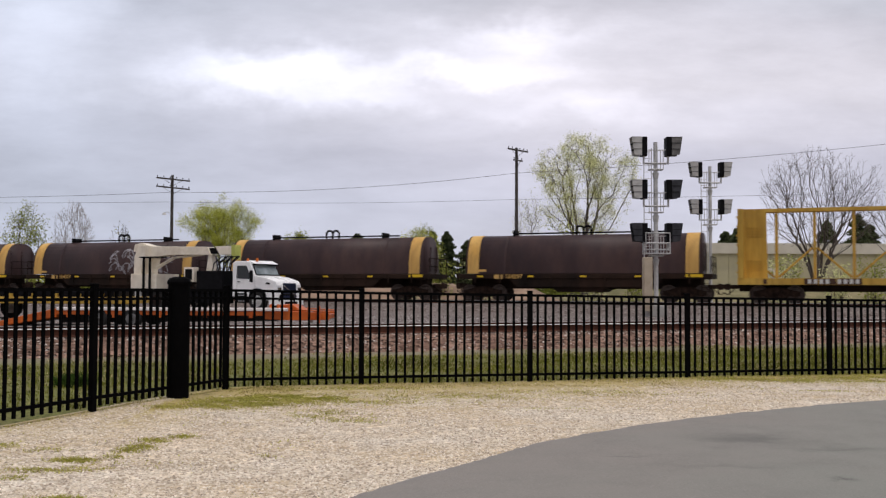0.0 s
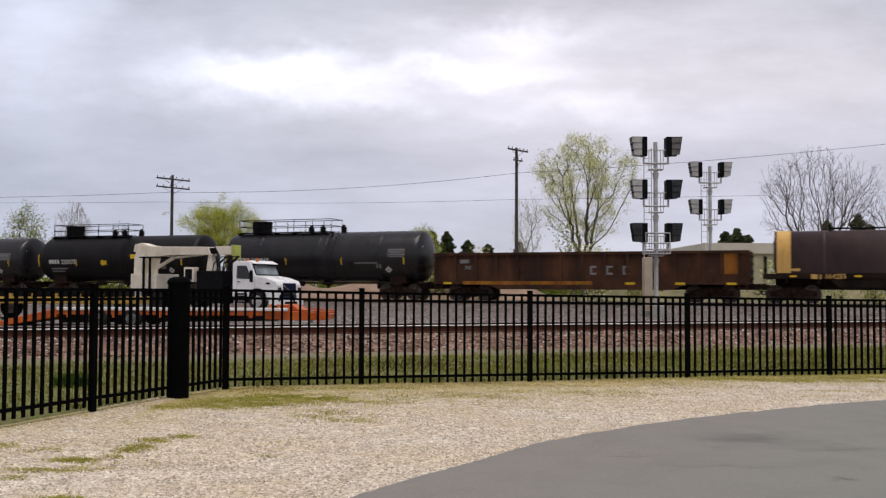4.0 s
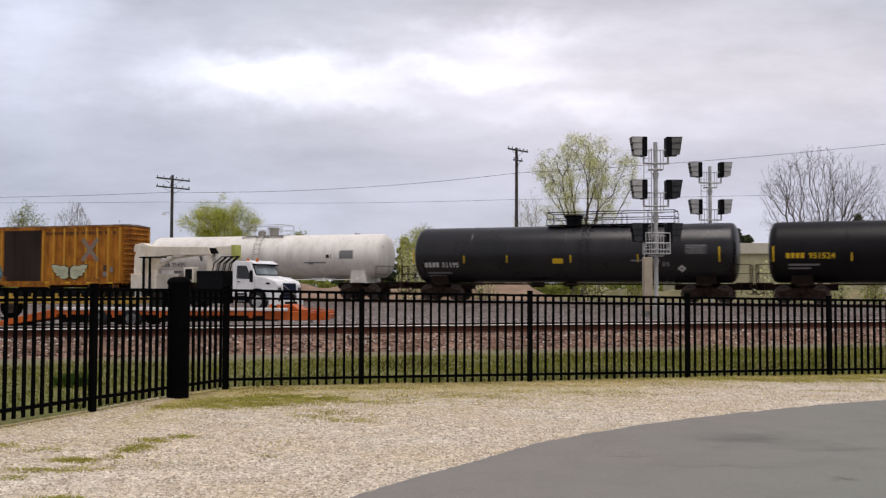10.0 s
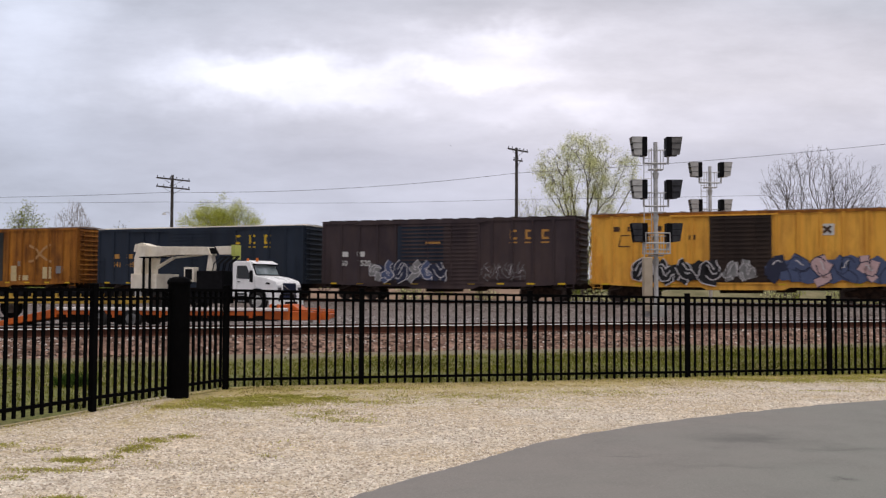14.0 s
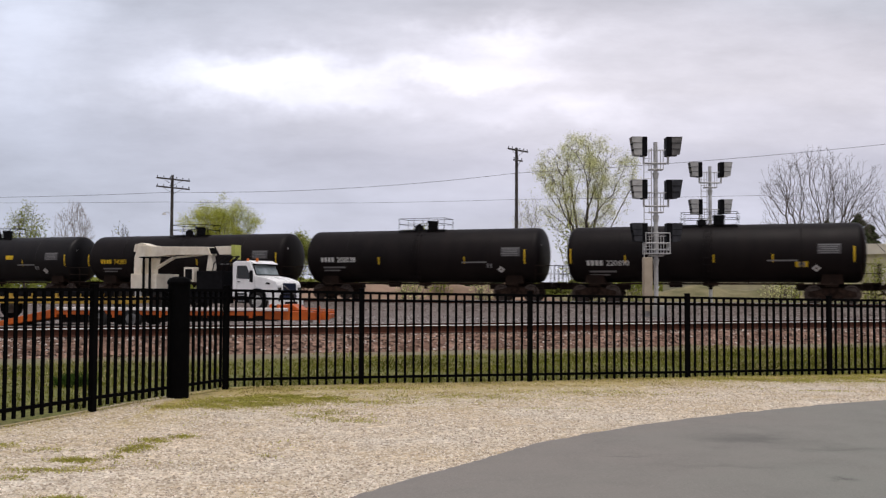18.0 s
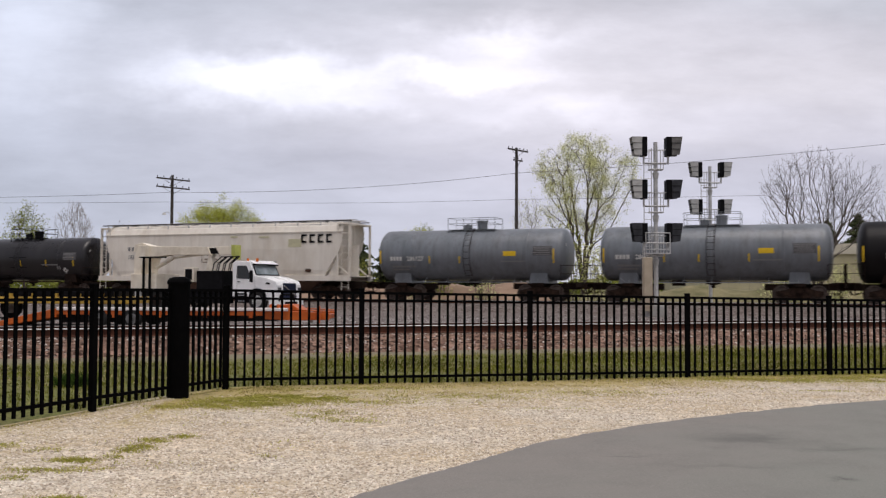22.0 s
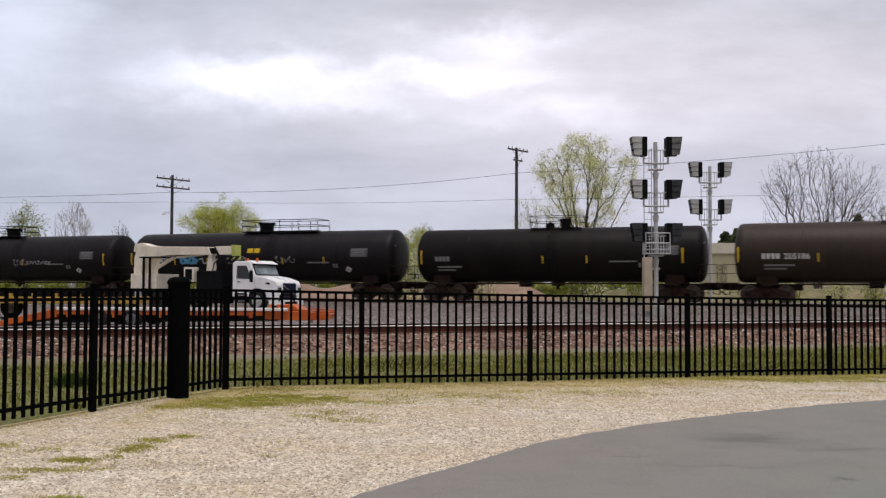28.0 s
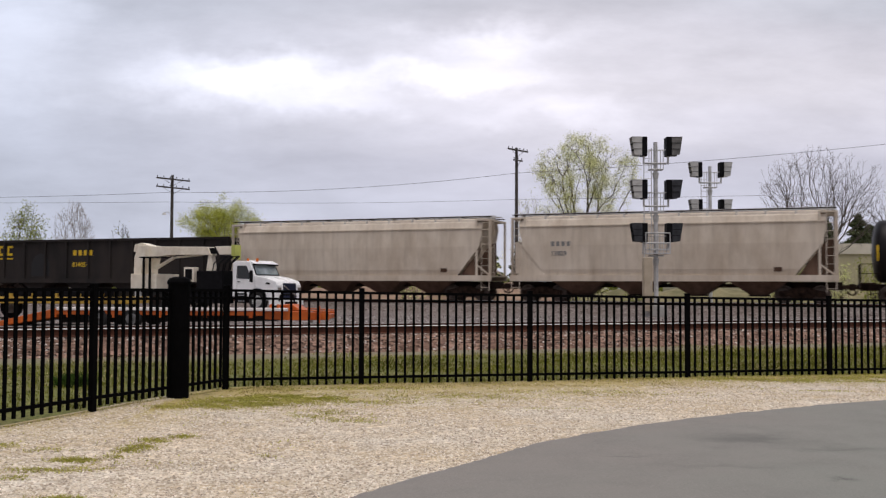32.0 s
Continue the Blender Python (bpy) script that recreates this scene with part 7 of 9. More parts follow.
s1 = signal_mast("galvanised twin signal mast with six black heads", 10.2, 46.0, 0.30, (8.16, 6.10, 4.02), 0.55, 1.0)
bm = bmesh.new()
box(bm, -0.58, 0.63, -0.38, 0.38, 2.70, 2.75)
part("service_platform", bm, M["galv"], s1, "small service platform")
guard(s1, "service_cage", [(-0.55, -0.35), (0.6, -0.35), (0.6, 0.35), (-0.55, 0.35), (-0.55, -0.35)], 2.75, 0.95, 0.6, 0.025, M["galv"], "cage rails round the platform")
cab = thing("signal_cabinet", "tall narrow beige equipment cabinet beside the signal", "cabinet", pose(9.72, 45.7, 0.28))
bm = bmesh.new()
box(bm, -0.21, 0.21, -0.2, 0.2, 0, 2.55)
soften(bm, 0.015, 1)
part("body", bm, M["cabinet"], cab)
bm = bmesh.new()
box(bm, -0.17, 0.17, -0.222, -0.198, 0.2, 2.4)
d = part("door", bm, M["cabinet"], cab)
bm = bmesh.new()
rod(bm, (0.12, -0.25, 1.2), (0.12, -0.25, 1.4), 0.014)
part("handle", bm, M["galv"], d)
signal_mast("galvanised twin signal mast with four black heads", 16.15, 58.0, 0.25, (8.55, 6.30), 0.62, 0.98, True)


# ---- poles and wires ----
def utility_pole(label, x, y, top, turn, arms, lamp=False):
    p = thing("utility_pole", label, "utility pole", pose(x, y, 0.1, 0, 0, turn), "wooden line poles")
    bm = bmesh.new()
    rod(bm, (0, 0, -0.3), (0, 0, top), 0.17, 0.12, 12)
    part("shaft", bm, M["timber"], p)
    for z, half in arms:
        bm = bmesh.new()
        box(bm, -half, half, -0.20, -0.10, z - 0.06, z + 0.06)
        a = part("cross_arm", bm, M["timber"], p)
        n = 6 if half > 0.9 else 3
        for k in range(n):
            xx = -half + 0.08 + (2 * half - 0.16) * k / (n - 1)
            bm = bmesh.new()
            rod(bm, (xx, -0.15, z + 0.06), (xx, -0.15, z + 0.13), 0.018)
            rod(bm, (xx, -0.15, z + 0.12), (xx, -0.15, z + 0.23), 0.05, 0.03, 8)
            part("insulator", bm, M["glass"], a, "small glass insulator")
        bm = bmesh.new()
        for s in (-1, 1):
            rod(bm, (s * half * 0.55, -0.12, z - 0.05), (0, -0.10, z - 0.55), 0.018)
        part("brace", bm, M["timber"], p)
    if lamp:
        bm = bmesh.new()
        tube(bm, [(0, 0, lamp + 0.1), (-0.45, 0, lamp + 0.28), (-0.75, 0, lamp + 0.22)], 0.03)
        la = part("lamp_arm", bm, M["galv"], p)
        bm = bmesh.new()
        rod(bm, (-0.80, 0, lamp + 0.20), (-0.80, 0, lamp + 0.02), 0.10, 0.2, 12)
        part("lamp_head", bm, M["hood_grey"], la, "unlit lamp head")
    return p


utility_pole("weathered telegraph pole with two cross arms and lamp", -24.05, 85.0, 11.15, 52, ((10.75, 1.75), (10.0, 1.75)), 7.55)
utility_pole("weathered wooden pole with oblique cross arm", 6.12, 80.0, 12.95, 48, ((12.75, 1.35), (11.9, 0.6)))


def wire(label, pts, sag, r=0.022):
    bm = bmesh.new()
    out = []
    for a, b in zip(pts[:-1], pts[1:]):
        a, b = Vector(a), Vector(b)
        for k in range(12):
            f = k / 12
            p = a.lerp(b, f)
            p.z -= 4 * sag * f * (1 - f)
            out.append(p)
    out.append(Vector(pts[-1]))
    tube(bm, out, r, 4)
    ob = part("overhead_wire", bm, M["wire"], None, "", True)
    return tagged(ob, "thin dark sagging overhead wire", "wire", "wires between the poles")


wire("", [(-75, 96, 10.5), (-24.05, 85, 9.72), (6.12, 80, 10.95), (52, 74, 14.8)], 0.5, 0.015)
wire("", [(-75, 96, 9.9), (-24.05, 85, 8.85), (6.12, 80, 8.75), (52, 74, 9.6)], 0.2, 0.011)


# ---- trees ----
M["bark"] = surface("grey_brown_bark", (0.075, 0.062, 0.052), (0.145, 0.122, 0.105), scale=4, rough=0.95, stretch=(2, 2, 0.5), bump=0.4)
M["pale_bark"] = surface("pale_grey_bark", (0.34, 0.315, 0.31), (0.47, 0.44, 0.43), scale=4, rough=0.95, stretch=(2, 2, 0.5), bump=0.3)
M["leaf_spring"] = leafy("young_yellow_green_leaves", (0.58, 0.60, 0.27), (0.78, 0.78, 0.46), 0.5, 0.6)
M["leaf_willow"] = leafy("yellow_green_willow_leaves", (0.42, 0.45, 0.06), (0.62, 0.63, 0.16), 0.7, 0.6)
M["leaf_shrub"] = leafy("olive_green_shrub_leaves", (0.22, 0.26, 0.05), (0.40, 0.42, 0.12), 0.9, 0.5)
M["needle"] = leafy("dark_conifer_needles", (0.060, 0.078, 0.040), (0.125, 0.145, 0.072), 0.9, 0.35)


def leaves_object(name, pts, size, material, parent, label, droop=0.0):
    """A crown as one part: thousands of small bent leaves."""
    n = len(pts)
    P = np.array(pts)
    A = np.random.normal(size=(n, 3))
    A[:, 2] = A[:, 2] * 0.6 - droop
    A /= np.linalg.norm(A, axis=1)[:, None]
    Bv = np.cross(A, np.random.normal(size=(n, 3)))
    Bv /= np.linalg.norm(Bv, axis=1)[:, None] + 1e-9
    s = size * np.random.uniform(0.6, 1.4, size=(n, 1))
    V = np.empty((n, 4, 3))
    V[:, 0], V[:, 1], V[:, 2], V[:, 3] = P - A * s, P + Bv * s * 0.45, P + A * s, P - Bv * s * 0.45
    F = np.arange(n * 4).reshape(n, 4)
    me = bpy.data.meshes.new(name)
    me.from_pydata(V.reshape(-1, 3).tolist(), [], F.tolist())
    me.materials.append(material)
    ob = new(name, me)
    ob.parent = parent
    return tagged(ob, label, kind="stuff")


def grown_tree(name, label, x, y, z0, z1, width, trunk_r, bark, leaf=None, n_leaf=0, leaf_size=0.1, stems=3, seed=1, points=700, step=0.45, twig=0.011, scatter_r=0.3, bulge=0.45, droop=0.0, reach=0.62, limb=0.12, spread=0.13, ragged=0.0):
    """Branches that reach out into an egg-shaped crown until they fill it; twigs and leaves at their ends."""
    rs = np.random.RandomState(seed)
    root = thing(name, label, "tree", pose(x, y, 0.1))
    f = rs.uniform(0, 1, points * 3)
    prof = np.sin(np.pi * np.clip(f, 0, 1) ** (math.log(0.5) / math.log(bulge))) ** 0.65
    keep = rs.uniform(0, 1, points * 3) < prof ** 2
    f, prof = f[keep][:points], prof[keep][:points]
    ang, rad = rs.uniform(0, 2 * np.pi, len(f)), np.sqrt(rs.uniform(0.05, 1, len(f)))
    lump = 1 + 0.13 * np.sin(ang * 3 + seed) + (0.10 + 0.12 * ragged) * np.sin(f * 11 + ang * 2) + 0.14 * ragged * np.sin(f * 23 + ang * 5)
    half = width / 2 * prof * rad * lump
    hole = [noise.noise((half[i] * math.cos(ang[i]) * 0.45 + seed, half[i] * math.sin(ang[i]) * 0.45, f[i] * (z1 - z0) * 0.45)) > -0.22 + 0.17 * ragged for i in range(len(f))]
    f, ang, half = f[hole], ang[hole], half[hole]
    goal = np.stack([half * np.cos(ang), half * np.sin(ang), z0 + (z1 - z0) * f], 1)
    P, up = [np.array((0.0, 0.0, -0.3))], [-1]
    for s in range(stems):
        a = 2 * np.pi * (s + rs.uniform(0, 0.5)) / stems
        last = 0
        tall = z0 + (z1 - z0) * limb * rs.uniform(0.75, 1.1)
        n = max(2, int(tall / step))
        sway = rs.uniform(0, 6.28)
        for k in range(1, n + 1):
            out = width * spread * rs.uniform(0.97, 1.03) * (k / n) ** 1.4 * (stems > 1)
            bend = 0.05 * math.sin(k * 0.45 + sway) * (k / n)
            P.append(np.array((math.cos(a) * out + bend, math.sin(a) * out, (tall if limb > 0.2 else z0 * 1.1) * k / n)) + rs.normal(0, 0.03, 3))
            up.append(last)
            last = len(P) - 1
    # every goal joins the growing tree where reach and way from the root are shortest together
    way = [0.0]
    for i in range(1, len(P)):
        way.append(way[up[i]] + float(np.linalg.norm(P[i] - P[up[i]])))
    near, cost = np.zeros(len(goal), int), np.full(len(goal), 1e9)
    for i in range(len(P)):
        c = np.linalg.norm(goal - P[i], axis=1) + reach * way[i]
        better = c < cost
        near[better], cost[better] = i, c[better]
    for turn in range(len(goal)):
        g = int(cost.argmin())
        i = int(near[g])
        P.append(goal[g].copy())
        up.append(i)
        way.append(way[i] + float(np.linalg.norm(goal[g] - P[i])))
        cost[g] = 1e12
        c = np.linalg.norm(goal - goal[g], axis=1) + reach * way[-1]
        better = (c < cost) & (cost < 1e11)
        near[better], cost[better] = len(P) - 1, c[better]
    # ease the bends
    for turn in range(2):
        total, number = np.zeros((len(P), 3)), np.zeros(len(P))
        for i in range(1, len(P)):
            total[up[i]] += P[i]
            number[up[i]] += 1
        for i in range(1, len(P)):
            if number[i]:
                P[i] = 0.5 * P[i] + 0.25 * P[up[i]] + 0.25 * total[i] / number[i]
    n_main = len(P)
    count = np.zeros(n_main)
    kids = np.zeros(n_main, int)
    for i in range(1, n_main):
        kids[up[i]] += 1
    for i in range(n_main - 1, 0, -1):
        count[i] = max(count[i], 1)
        count[up[i]] += count[i]
    # short twigs along the outer branches
    ends = [i for i in range(1, n_main) if count[i] <= 6 and P[i][2] > z0 * 0.7]
    twigs = []
    for i in ends:
        for k in range(2 if kids[i] else 4):
            d = P[i] - P[up[i]]
            d = d / (np.linalg.norm(d) + 1e-6) + rs.normal(0, 0.55, 3) + np.array((0, 0, 0.15 - droop))
            d /= np.linalg.norm(d)
            twigs.append((P[i], P[i] + d * rs.uniform(0.3, 0.9) * step * 1.7))
    total = math.log(max(3.0, count[0]))
    r = twig * (trunk_r / twig) ** (np.log(np.maximum(count, 1)) / total)
    A = np.array([P[up[i]] for i in range(1, n_main)] + [t[0] for t in twigs])
    B = np.array([P[i] for i in range(1, n_main)] + [t[1] for t in twigs])
    ra = np.array([min(r[up[i]], r[i] * 1.35) for i in range(1, n_main)] + [twig * 0.8] * len(twigs))
    rb = np.array([r[i] for i in range(1, n_main)] + [twig * 0.45] * len(twigs))
    W = B - A
    W /= np.linalg.norm(W, axis=1)[:, None] + 1e-9
    U = np.cross(W, np.array((0.31, 0.87, 0.21)))
    U /= np.linalg.norm(U, axis=1)[:, None] + 1e-9
    N = np.cross(W, U)
    rows = []
    for C, rr in ((A, ra), (B, rb)):
        for k in range(5):
            c, q = math.cos(2 * math.pi * k / 5), math.sin(2 * math.pi * k / 5)
            rows.append(C + (U * c + N * q) * rr[:, None])
    stout = rb > 0.028
    for nm, mask, note in (("trunk", stout, "forking trunk and limbs"), ("branchwork", ~stout, "fine bare branches and twigs")):
        V = np.stack([q[mask] for q in rows], 1).reshape(-1, 3)
        F = []
        for e in range(int(mask.sum())):
            o = e * 10
            F += [(o + k, o + (k + 1) % 5, o + 5 + (k + 1) % 5, o + 5 + k) for k in range(5)]
        me = bpy.data.meshes.new(nm)
        me.from_pydata(V.tolist(), [], F)
        me.materials.append(bark)
        me.polygons.foreach_set("use_smooth", [True] * len(me.polygons))
        ob = new(nm, me)
        ob.parent = root
        tagged(ob, note, kind="" if nm == "trunk" else "stuff")
    if leaf:
        T = np.array([t[1] for t in twigs] + [P[i] for i in ends])
        if ragged:
            # leaves open branch by branch: some boughs are still nearly bare
            thick = np.array([noise.noise((t[0] * 0.8, t[1] * 0.8, t[2] * 0.8 + seed)) for t in T]) + 0.12
            thick = np.clip(thick, 0.04, 0.5)
            pick = rs.choice(len(T), n_leaf, p=thick / thick.sum())
        else:
            pick = rs.randint(0, len(T), n_leaf)
        L = T[pick] + rs.normal(0, scatter_r, (n_leaf, 3))
        L[:, 2] -= droop * np.abs(rs.normal(0, 0.8, n_leaf))
        L[:, 2] = np.maximum(L[:, 2], 0.3)
        leaves_object("crown", L, leaf_size, leaf, root, "airy crown of small leaves", droop)
    return root


grown_tree("tree", "large multi-stemmed tree with young yellow-green leaves", 13.9, 95.0, 4.6, 16.7, 9.3, 0.42, M["bark"], M["leaf_spring"], 56000, 0.052, 4, 14, 1300, 0.36, 0.009, 0.25, 0.58, limb=0.80, spread=0.30, ragged=1.0)
grown_tree("tree", "small pale tree beside the pole", 8.7, 99.0, 3.5, 11.6, 3.2, 0.12, M["pale_bark"], M["leaf_spring"], 1100, 0.07, 2, 5, 220, 0.4, 0.010, 0.2, 0.45)
grown_tree("tree", "broad bare tree with dark spreading branches", 37.1, 95.0, 3.6, 15.5, 12.2, 0.40, M["bark"], None, 0, 0.1, 6, 8, 3000, 0.33, 0.0072, 0.2, 0.56, limb=0.58, spread=0.34, ragged=0.4)
grown_tree("tree", "bare tree with thin spreading branches", 47.5, 98.0, 4.0, 13.6, 9.0, 0.24, M["bark"], None, 0, 0.1, 2, 18, 900, 0.36, 0.0085, 0.2, 0.5)
grown_tree("willow_tree", "feathery yellow-green willow with upright twigs", -27.6, 120.0, 3.5, 12.7, 7.9, 0.26, M["bark"], M["leaf_willow"], 60000, 0.066, 6, 3, 800, 0.45, 0.012, 0.34, 0.50, 0.0, limb=0.7, spread=0.30, ragged=0.6)
grown_tree("tree", "thin young tree with yellow-green leaves", -47.8, 110.0, 3.0, 10.4, 4.6, 0.16, M["bark"], M["leaf_shrub"], 3600, 0.11, 2, 21, 260, 0.45, 0.012, 0.3)
grown_tree("tree", "pale bare poplar with upright twigs", -46.3, 120.0, 2.0, 12.2, 5.0, 0.16, M["pale_bark"], None, 0, 0.1, 5, 23, 1300, 0.36, 0.011, 0.2, 0.5)
grown_tree("tree", "round olive-green leafy tree behind the railway", -21.3, 140.0, 2.5, 8.8, 5.6, 0.15, M["bark"], M["leaf_shrub"], 9000, 0.14, 3, 41, 300, 0.45, 0.013, 0.4, 0.55)
grown_tree("tree", "olive-green leafy tree among the conifers", -2.6, 138.0, 2.0, 9.8, 4.6, 0.14, M["bark"], M["leaf_shrub"], 5000, 0.13, 3, 43, 260, 0.45, 0.013, 0.35, 0.5)
grown_tree("tree", "small bare twiggy tree", -43.6, 130.0, 2.0, 10.4, 2.8, 0.12, M["bark"], M["leaf_shrub"], 200, 0.1, 2, 29, 260, 0.40, 0.014)
grown_tree("tree", "pale leafy bush of upright twigs", -4.0, 134.0, 1.5, 9.9, 5.8, 0.15, M["pale_bark"], M["leaf_willow"], 2600, 0.14, 5, 33, 400, 0.45, 0.013)
grown_tree("tree", "bare twiggy bush by the pole", 11.0, 132.0, 1.5, 8.4, 3.0, 0.10, M["pale_bark"], None, 0, 0.1, 4, 35, 260, 0.42, 0.013)


def conifer(label, x, y, h, w, seed):
    rnd = random.Random(seed)
    root = thing("conifer_tree", label, "tree", pose(x, y, 0.1), "dark conifers")
    bm = bmesh.new()
    rod(bm, (0, 0, -0.2), (0, 0, h * 0.97), 0.16, 0.02, 8)
    part("trunk", bm, M["bark"], root)
    pts = []
    for i in range(3400):
        f = rnd.random() ** 0.75
        z = h * (0.10 + 0.9 * f)
        tier = 0.72 + 0.28 * math.sin(z * 5.3 + seed)
        r = w / 2 * (1 - f) ** 0.5 * tier * rnd.uniform(0.3, 1.1) + 0.05
        a = rnd.uniform(0, 6.283)
        pts.append((r * math.cos(a), r * math.sin(a), z - 0.25 * r))
    leaves_object("crown", pts, 0.30, M["needle"], root, "dark green needle crown", 0.4)


for i, (x, h, w) in enumerate(((-12.6, 9.0, 4.6), (-14.7, 7.2, 2.6), (-8.6, 7.7, 3.4), (-5.6, 8.4, 3.2), (-1.5, 9.5, 2.6), (0.55, 9.6, 3.4), (3.6, 8.1, 3.6), (6.7, 7.6, 3.6), (11.6, 8.1, 2.8), (41.5, 9.6, 4.0), (43.8, 10.2, 4.2), (46.0, 9.3, 4.0), (61.0, 12.2, 4.5), (57.2, 11.4, 4.2), (64.5, 11.0, 4.5))):
    conifer("dark green conifer beyond the railway", x, 141.0 + (i % 3) * 2, h, w * 1.6, 50 + i)


def shrub(x, y, h, w, seed, leaf):
    rnd = random.Random(seed)
    root = thing("shrub", "sparse olive and yellow-green shrub beside the track", "shrub", pose(x, y, 0.1), "shrubs behind the train")
    bm = bmesh.new()
    tips = []
    for k in range(12):
        p = Vector((rnd.uniform(-0.3, 0.3) * w, rnd.uniform(-0.3, 0.3) * w, -0.1))
        d = Vector((rnd.uniform(-0.3, 0.3), rnd.uniform(-0.3, 0.3), 1))
        r = 0.03
        for i in range(4):
            q = p + d * h / 4 * rnd.uniform(0.7, 1.05) + Vector((rnd.uniform(-0.12, 0.12), rnd.uniform(-0.12, 0.12), 0)) * w * 0.4
            rod(bm, p, q, r, r * 0.7, 4, caps=False)
            tips += [p.lerp(q, 0.5), q]
            for s in range(2):
                t = q + Vector((rnd.uniform(-0.5, 0.5), rnd.uniform(-0.5, 0.5), rnd.uniform(0.1, 0.5)))
                rod(bm, q, t, r * 0.4, 0.004, 3, caps=False)
                tips.append(t)
            p, r = q, r * 0.7
    part("trunk", bm, M["bark"], root, "thin upright stems")
    pts = []
    for i in range(900):
        t = rnd.choice(tips)
        pts.append((t.x + rnd.gauss(0, 0.22), t.y + rnd.gauss(0, 0.22), max(0.1, t.z + rnd.gauss(0, 0.22))))
    leaves_object("foliage", pts, 0.10, leaf, root, "thin young foliage")


for i, (x, y, h, w) in enumerate(((-2.5, 72, 4.0, 2.2), (-0.4, 76, 3.2, 2.0), (3.2, 75, 4.2, 2.2), (10.0, 70, 6.0, 2.6), (11.6, 73, 4.6, 2.4), (14.8, 74, 3.0, 2.2), (24.6, 70, 3.4, 2.4), (26.4, 73, 3.8, 2.4), (29.2, 72, 3.0, 2.2), (31.5, 70, 3.3, 2.2), (-14.0, 78, 3.0, 2.0), (-7.0, 79, 3.4, 2.2))):
    shrub(x, y, h, w, 70 + i, M["leaf_shrub"] if i % 2 else M["leaf_spring"])


# ---- far bank, mound and building ----
def bank(name, label, material, x0, x1, y, height, half, seed):
    bm = bmesh.new()
    n, prev = 46, None
    for i in range(n + 1):
        x = x0 + (x1 - x0) * i / n
        e = min(1, min(i, n - i) / 6)
        row = []
        for k in range(9):
            q = -1 + k / 4
            z = height * e * (1 - q * q) ** 1.2 * (0.75 + 0.4 * noise.noise((x * 0.25, q + seed, 0)))
            row.append(bm.verts.new((x + 0.3 * noise.noise((x, q, 4)), y + q * half, 0.05 + z)))
        if prev:
            for k in range(8):
                bm.faces.new((prev[k], row[k], row[k + 1], prev[k + 1]))
        prev = row
    bmesh.ops.recalc_face_normals(bm, faces=bm.faces[:])
    ob = part(name, bm, material, None, "", True)
    return tagged(ob, label, "ground", kind="structure")


M["dirt"] = surface("bare_tan_earth", (0.22, 0.145, 0.10), (0.34, 0.24, 0.175), scale=0.5, rough=1.0, grain=9, bump=0.6, where="World", dirt=(0.15, 0.11, 0.07), dirt_amount=0.5)
bank("ground_mound", "long low mound of bare tan earth", M["dirt"], -18, 10.5, 79, 2.0, 4.5, 2)
bank("ground_bank", "low pale grassy bank behind the train track", M["bank_grass"], 8, 62, 82, 1.75, 4.0, 9)

# overgrown line far behind the railway
pts = []
for i in range(26000):
    x = random.uniform(-130, 95)
    top = 2.6 + 1.6 * noise.noise((x * 0.09, 1, 0)) + 0.8 * noise.noise((x * 0.5, 2, 0))
    z = 0.1 + max(0.5, top) * random.random() ** 0.7
    pts.append((x, 150 + random.uniform(-3, 3), z))
hedge = leaves_object("hedgerow", pts, 0.40, M["leaf_shrub"], None, "long low overgrown hedgerow", 0.0)
tagged(hedge, "", "hedge")

M["siding"] = surface("beige_metal_siding", (0.46, 0.42, 0.27), (0.54, 0.50, 0.33), scale=0.4, rough=0.6, dirt=(0.34, 0.31, 0.25), dirt_amount=0.4)
M["roof_pale"] = surface("pale_flat_roof_trim", (0.62, 0.58, 0.48), (0.72, 0.68, 0.58), scale=0.6, rough=0.6)


def long_building(x0, x1, y, h):
    b = thing("warehouse", "long low beige metal warehouse", "building", pose(x0, y, 0.0))
    L = x1 - x0
    bm = bmesh.new()
    box(bm, 0, L, 0, 22, -0.2, h - 1.2)
    part("wall", bm, M["siding"], b)
    bm = bmesh.new()
    box(bm, -0.2, L + 0.2, -0.2, 22.2, h - 1.2, h)
    part("roof", bm, M["roof_pale"], b, "pale flat roof edge")
    for k in range(int(L / 1.2)):
        bm = bmesh.new()
        box(bm, k * 1.2 + 0.1, k * 1.2 + 0.18, -0.05, 0.0, 0, h - 1.2)
        part("siding_rib", bm, M["siding"], b)
    for k in range(3):
        bm = bmesh.new()
        x = 7 + k * 13.0
        box(bm, x, x + 3.2, -0.06, 0.02, 0, 3.8)
        d = part("door", bm, M["roof_pale"], b, "pale roller door")
        for j in range(7):
            bm = bmesh.new()
            box(bm, x + 0.05, x + 3.15, -0.09, -0.055, 0.25 + j * 0.5, 0.32 + j * 0.5)
            part("slat", bm, M["roof_pale"], d)
    return b


long_building(30.2, 78.0, 110.0, 6.6)


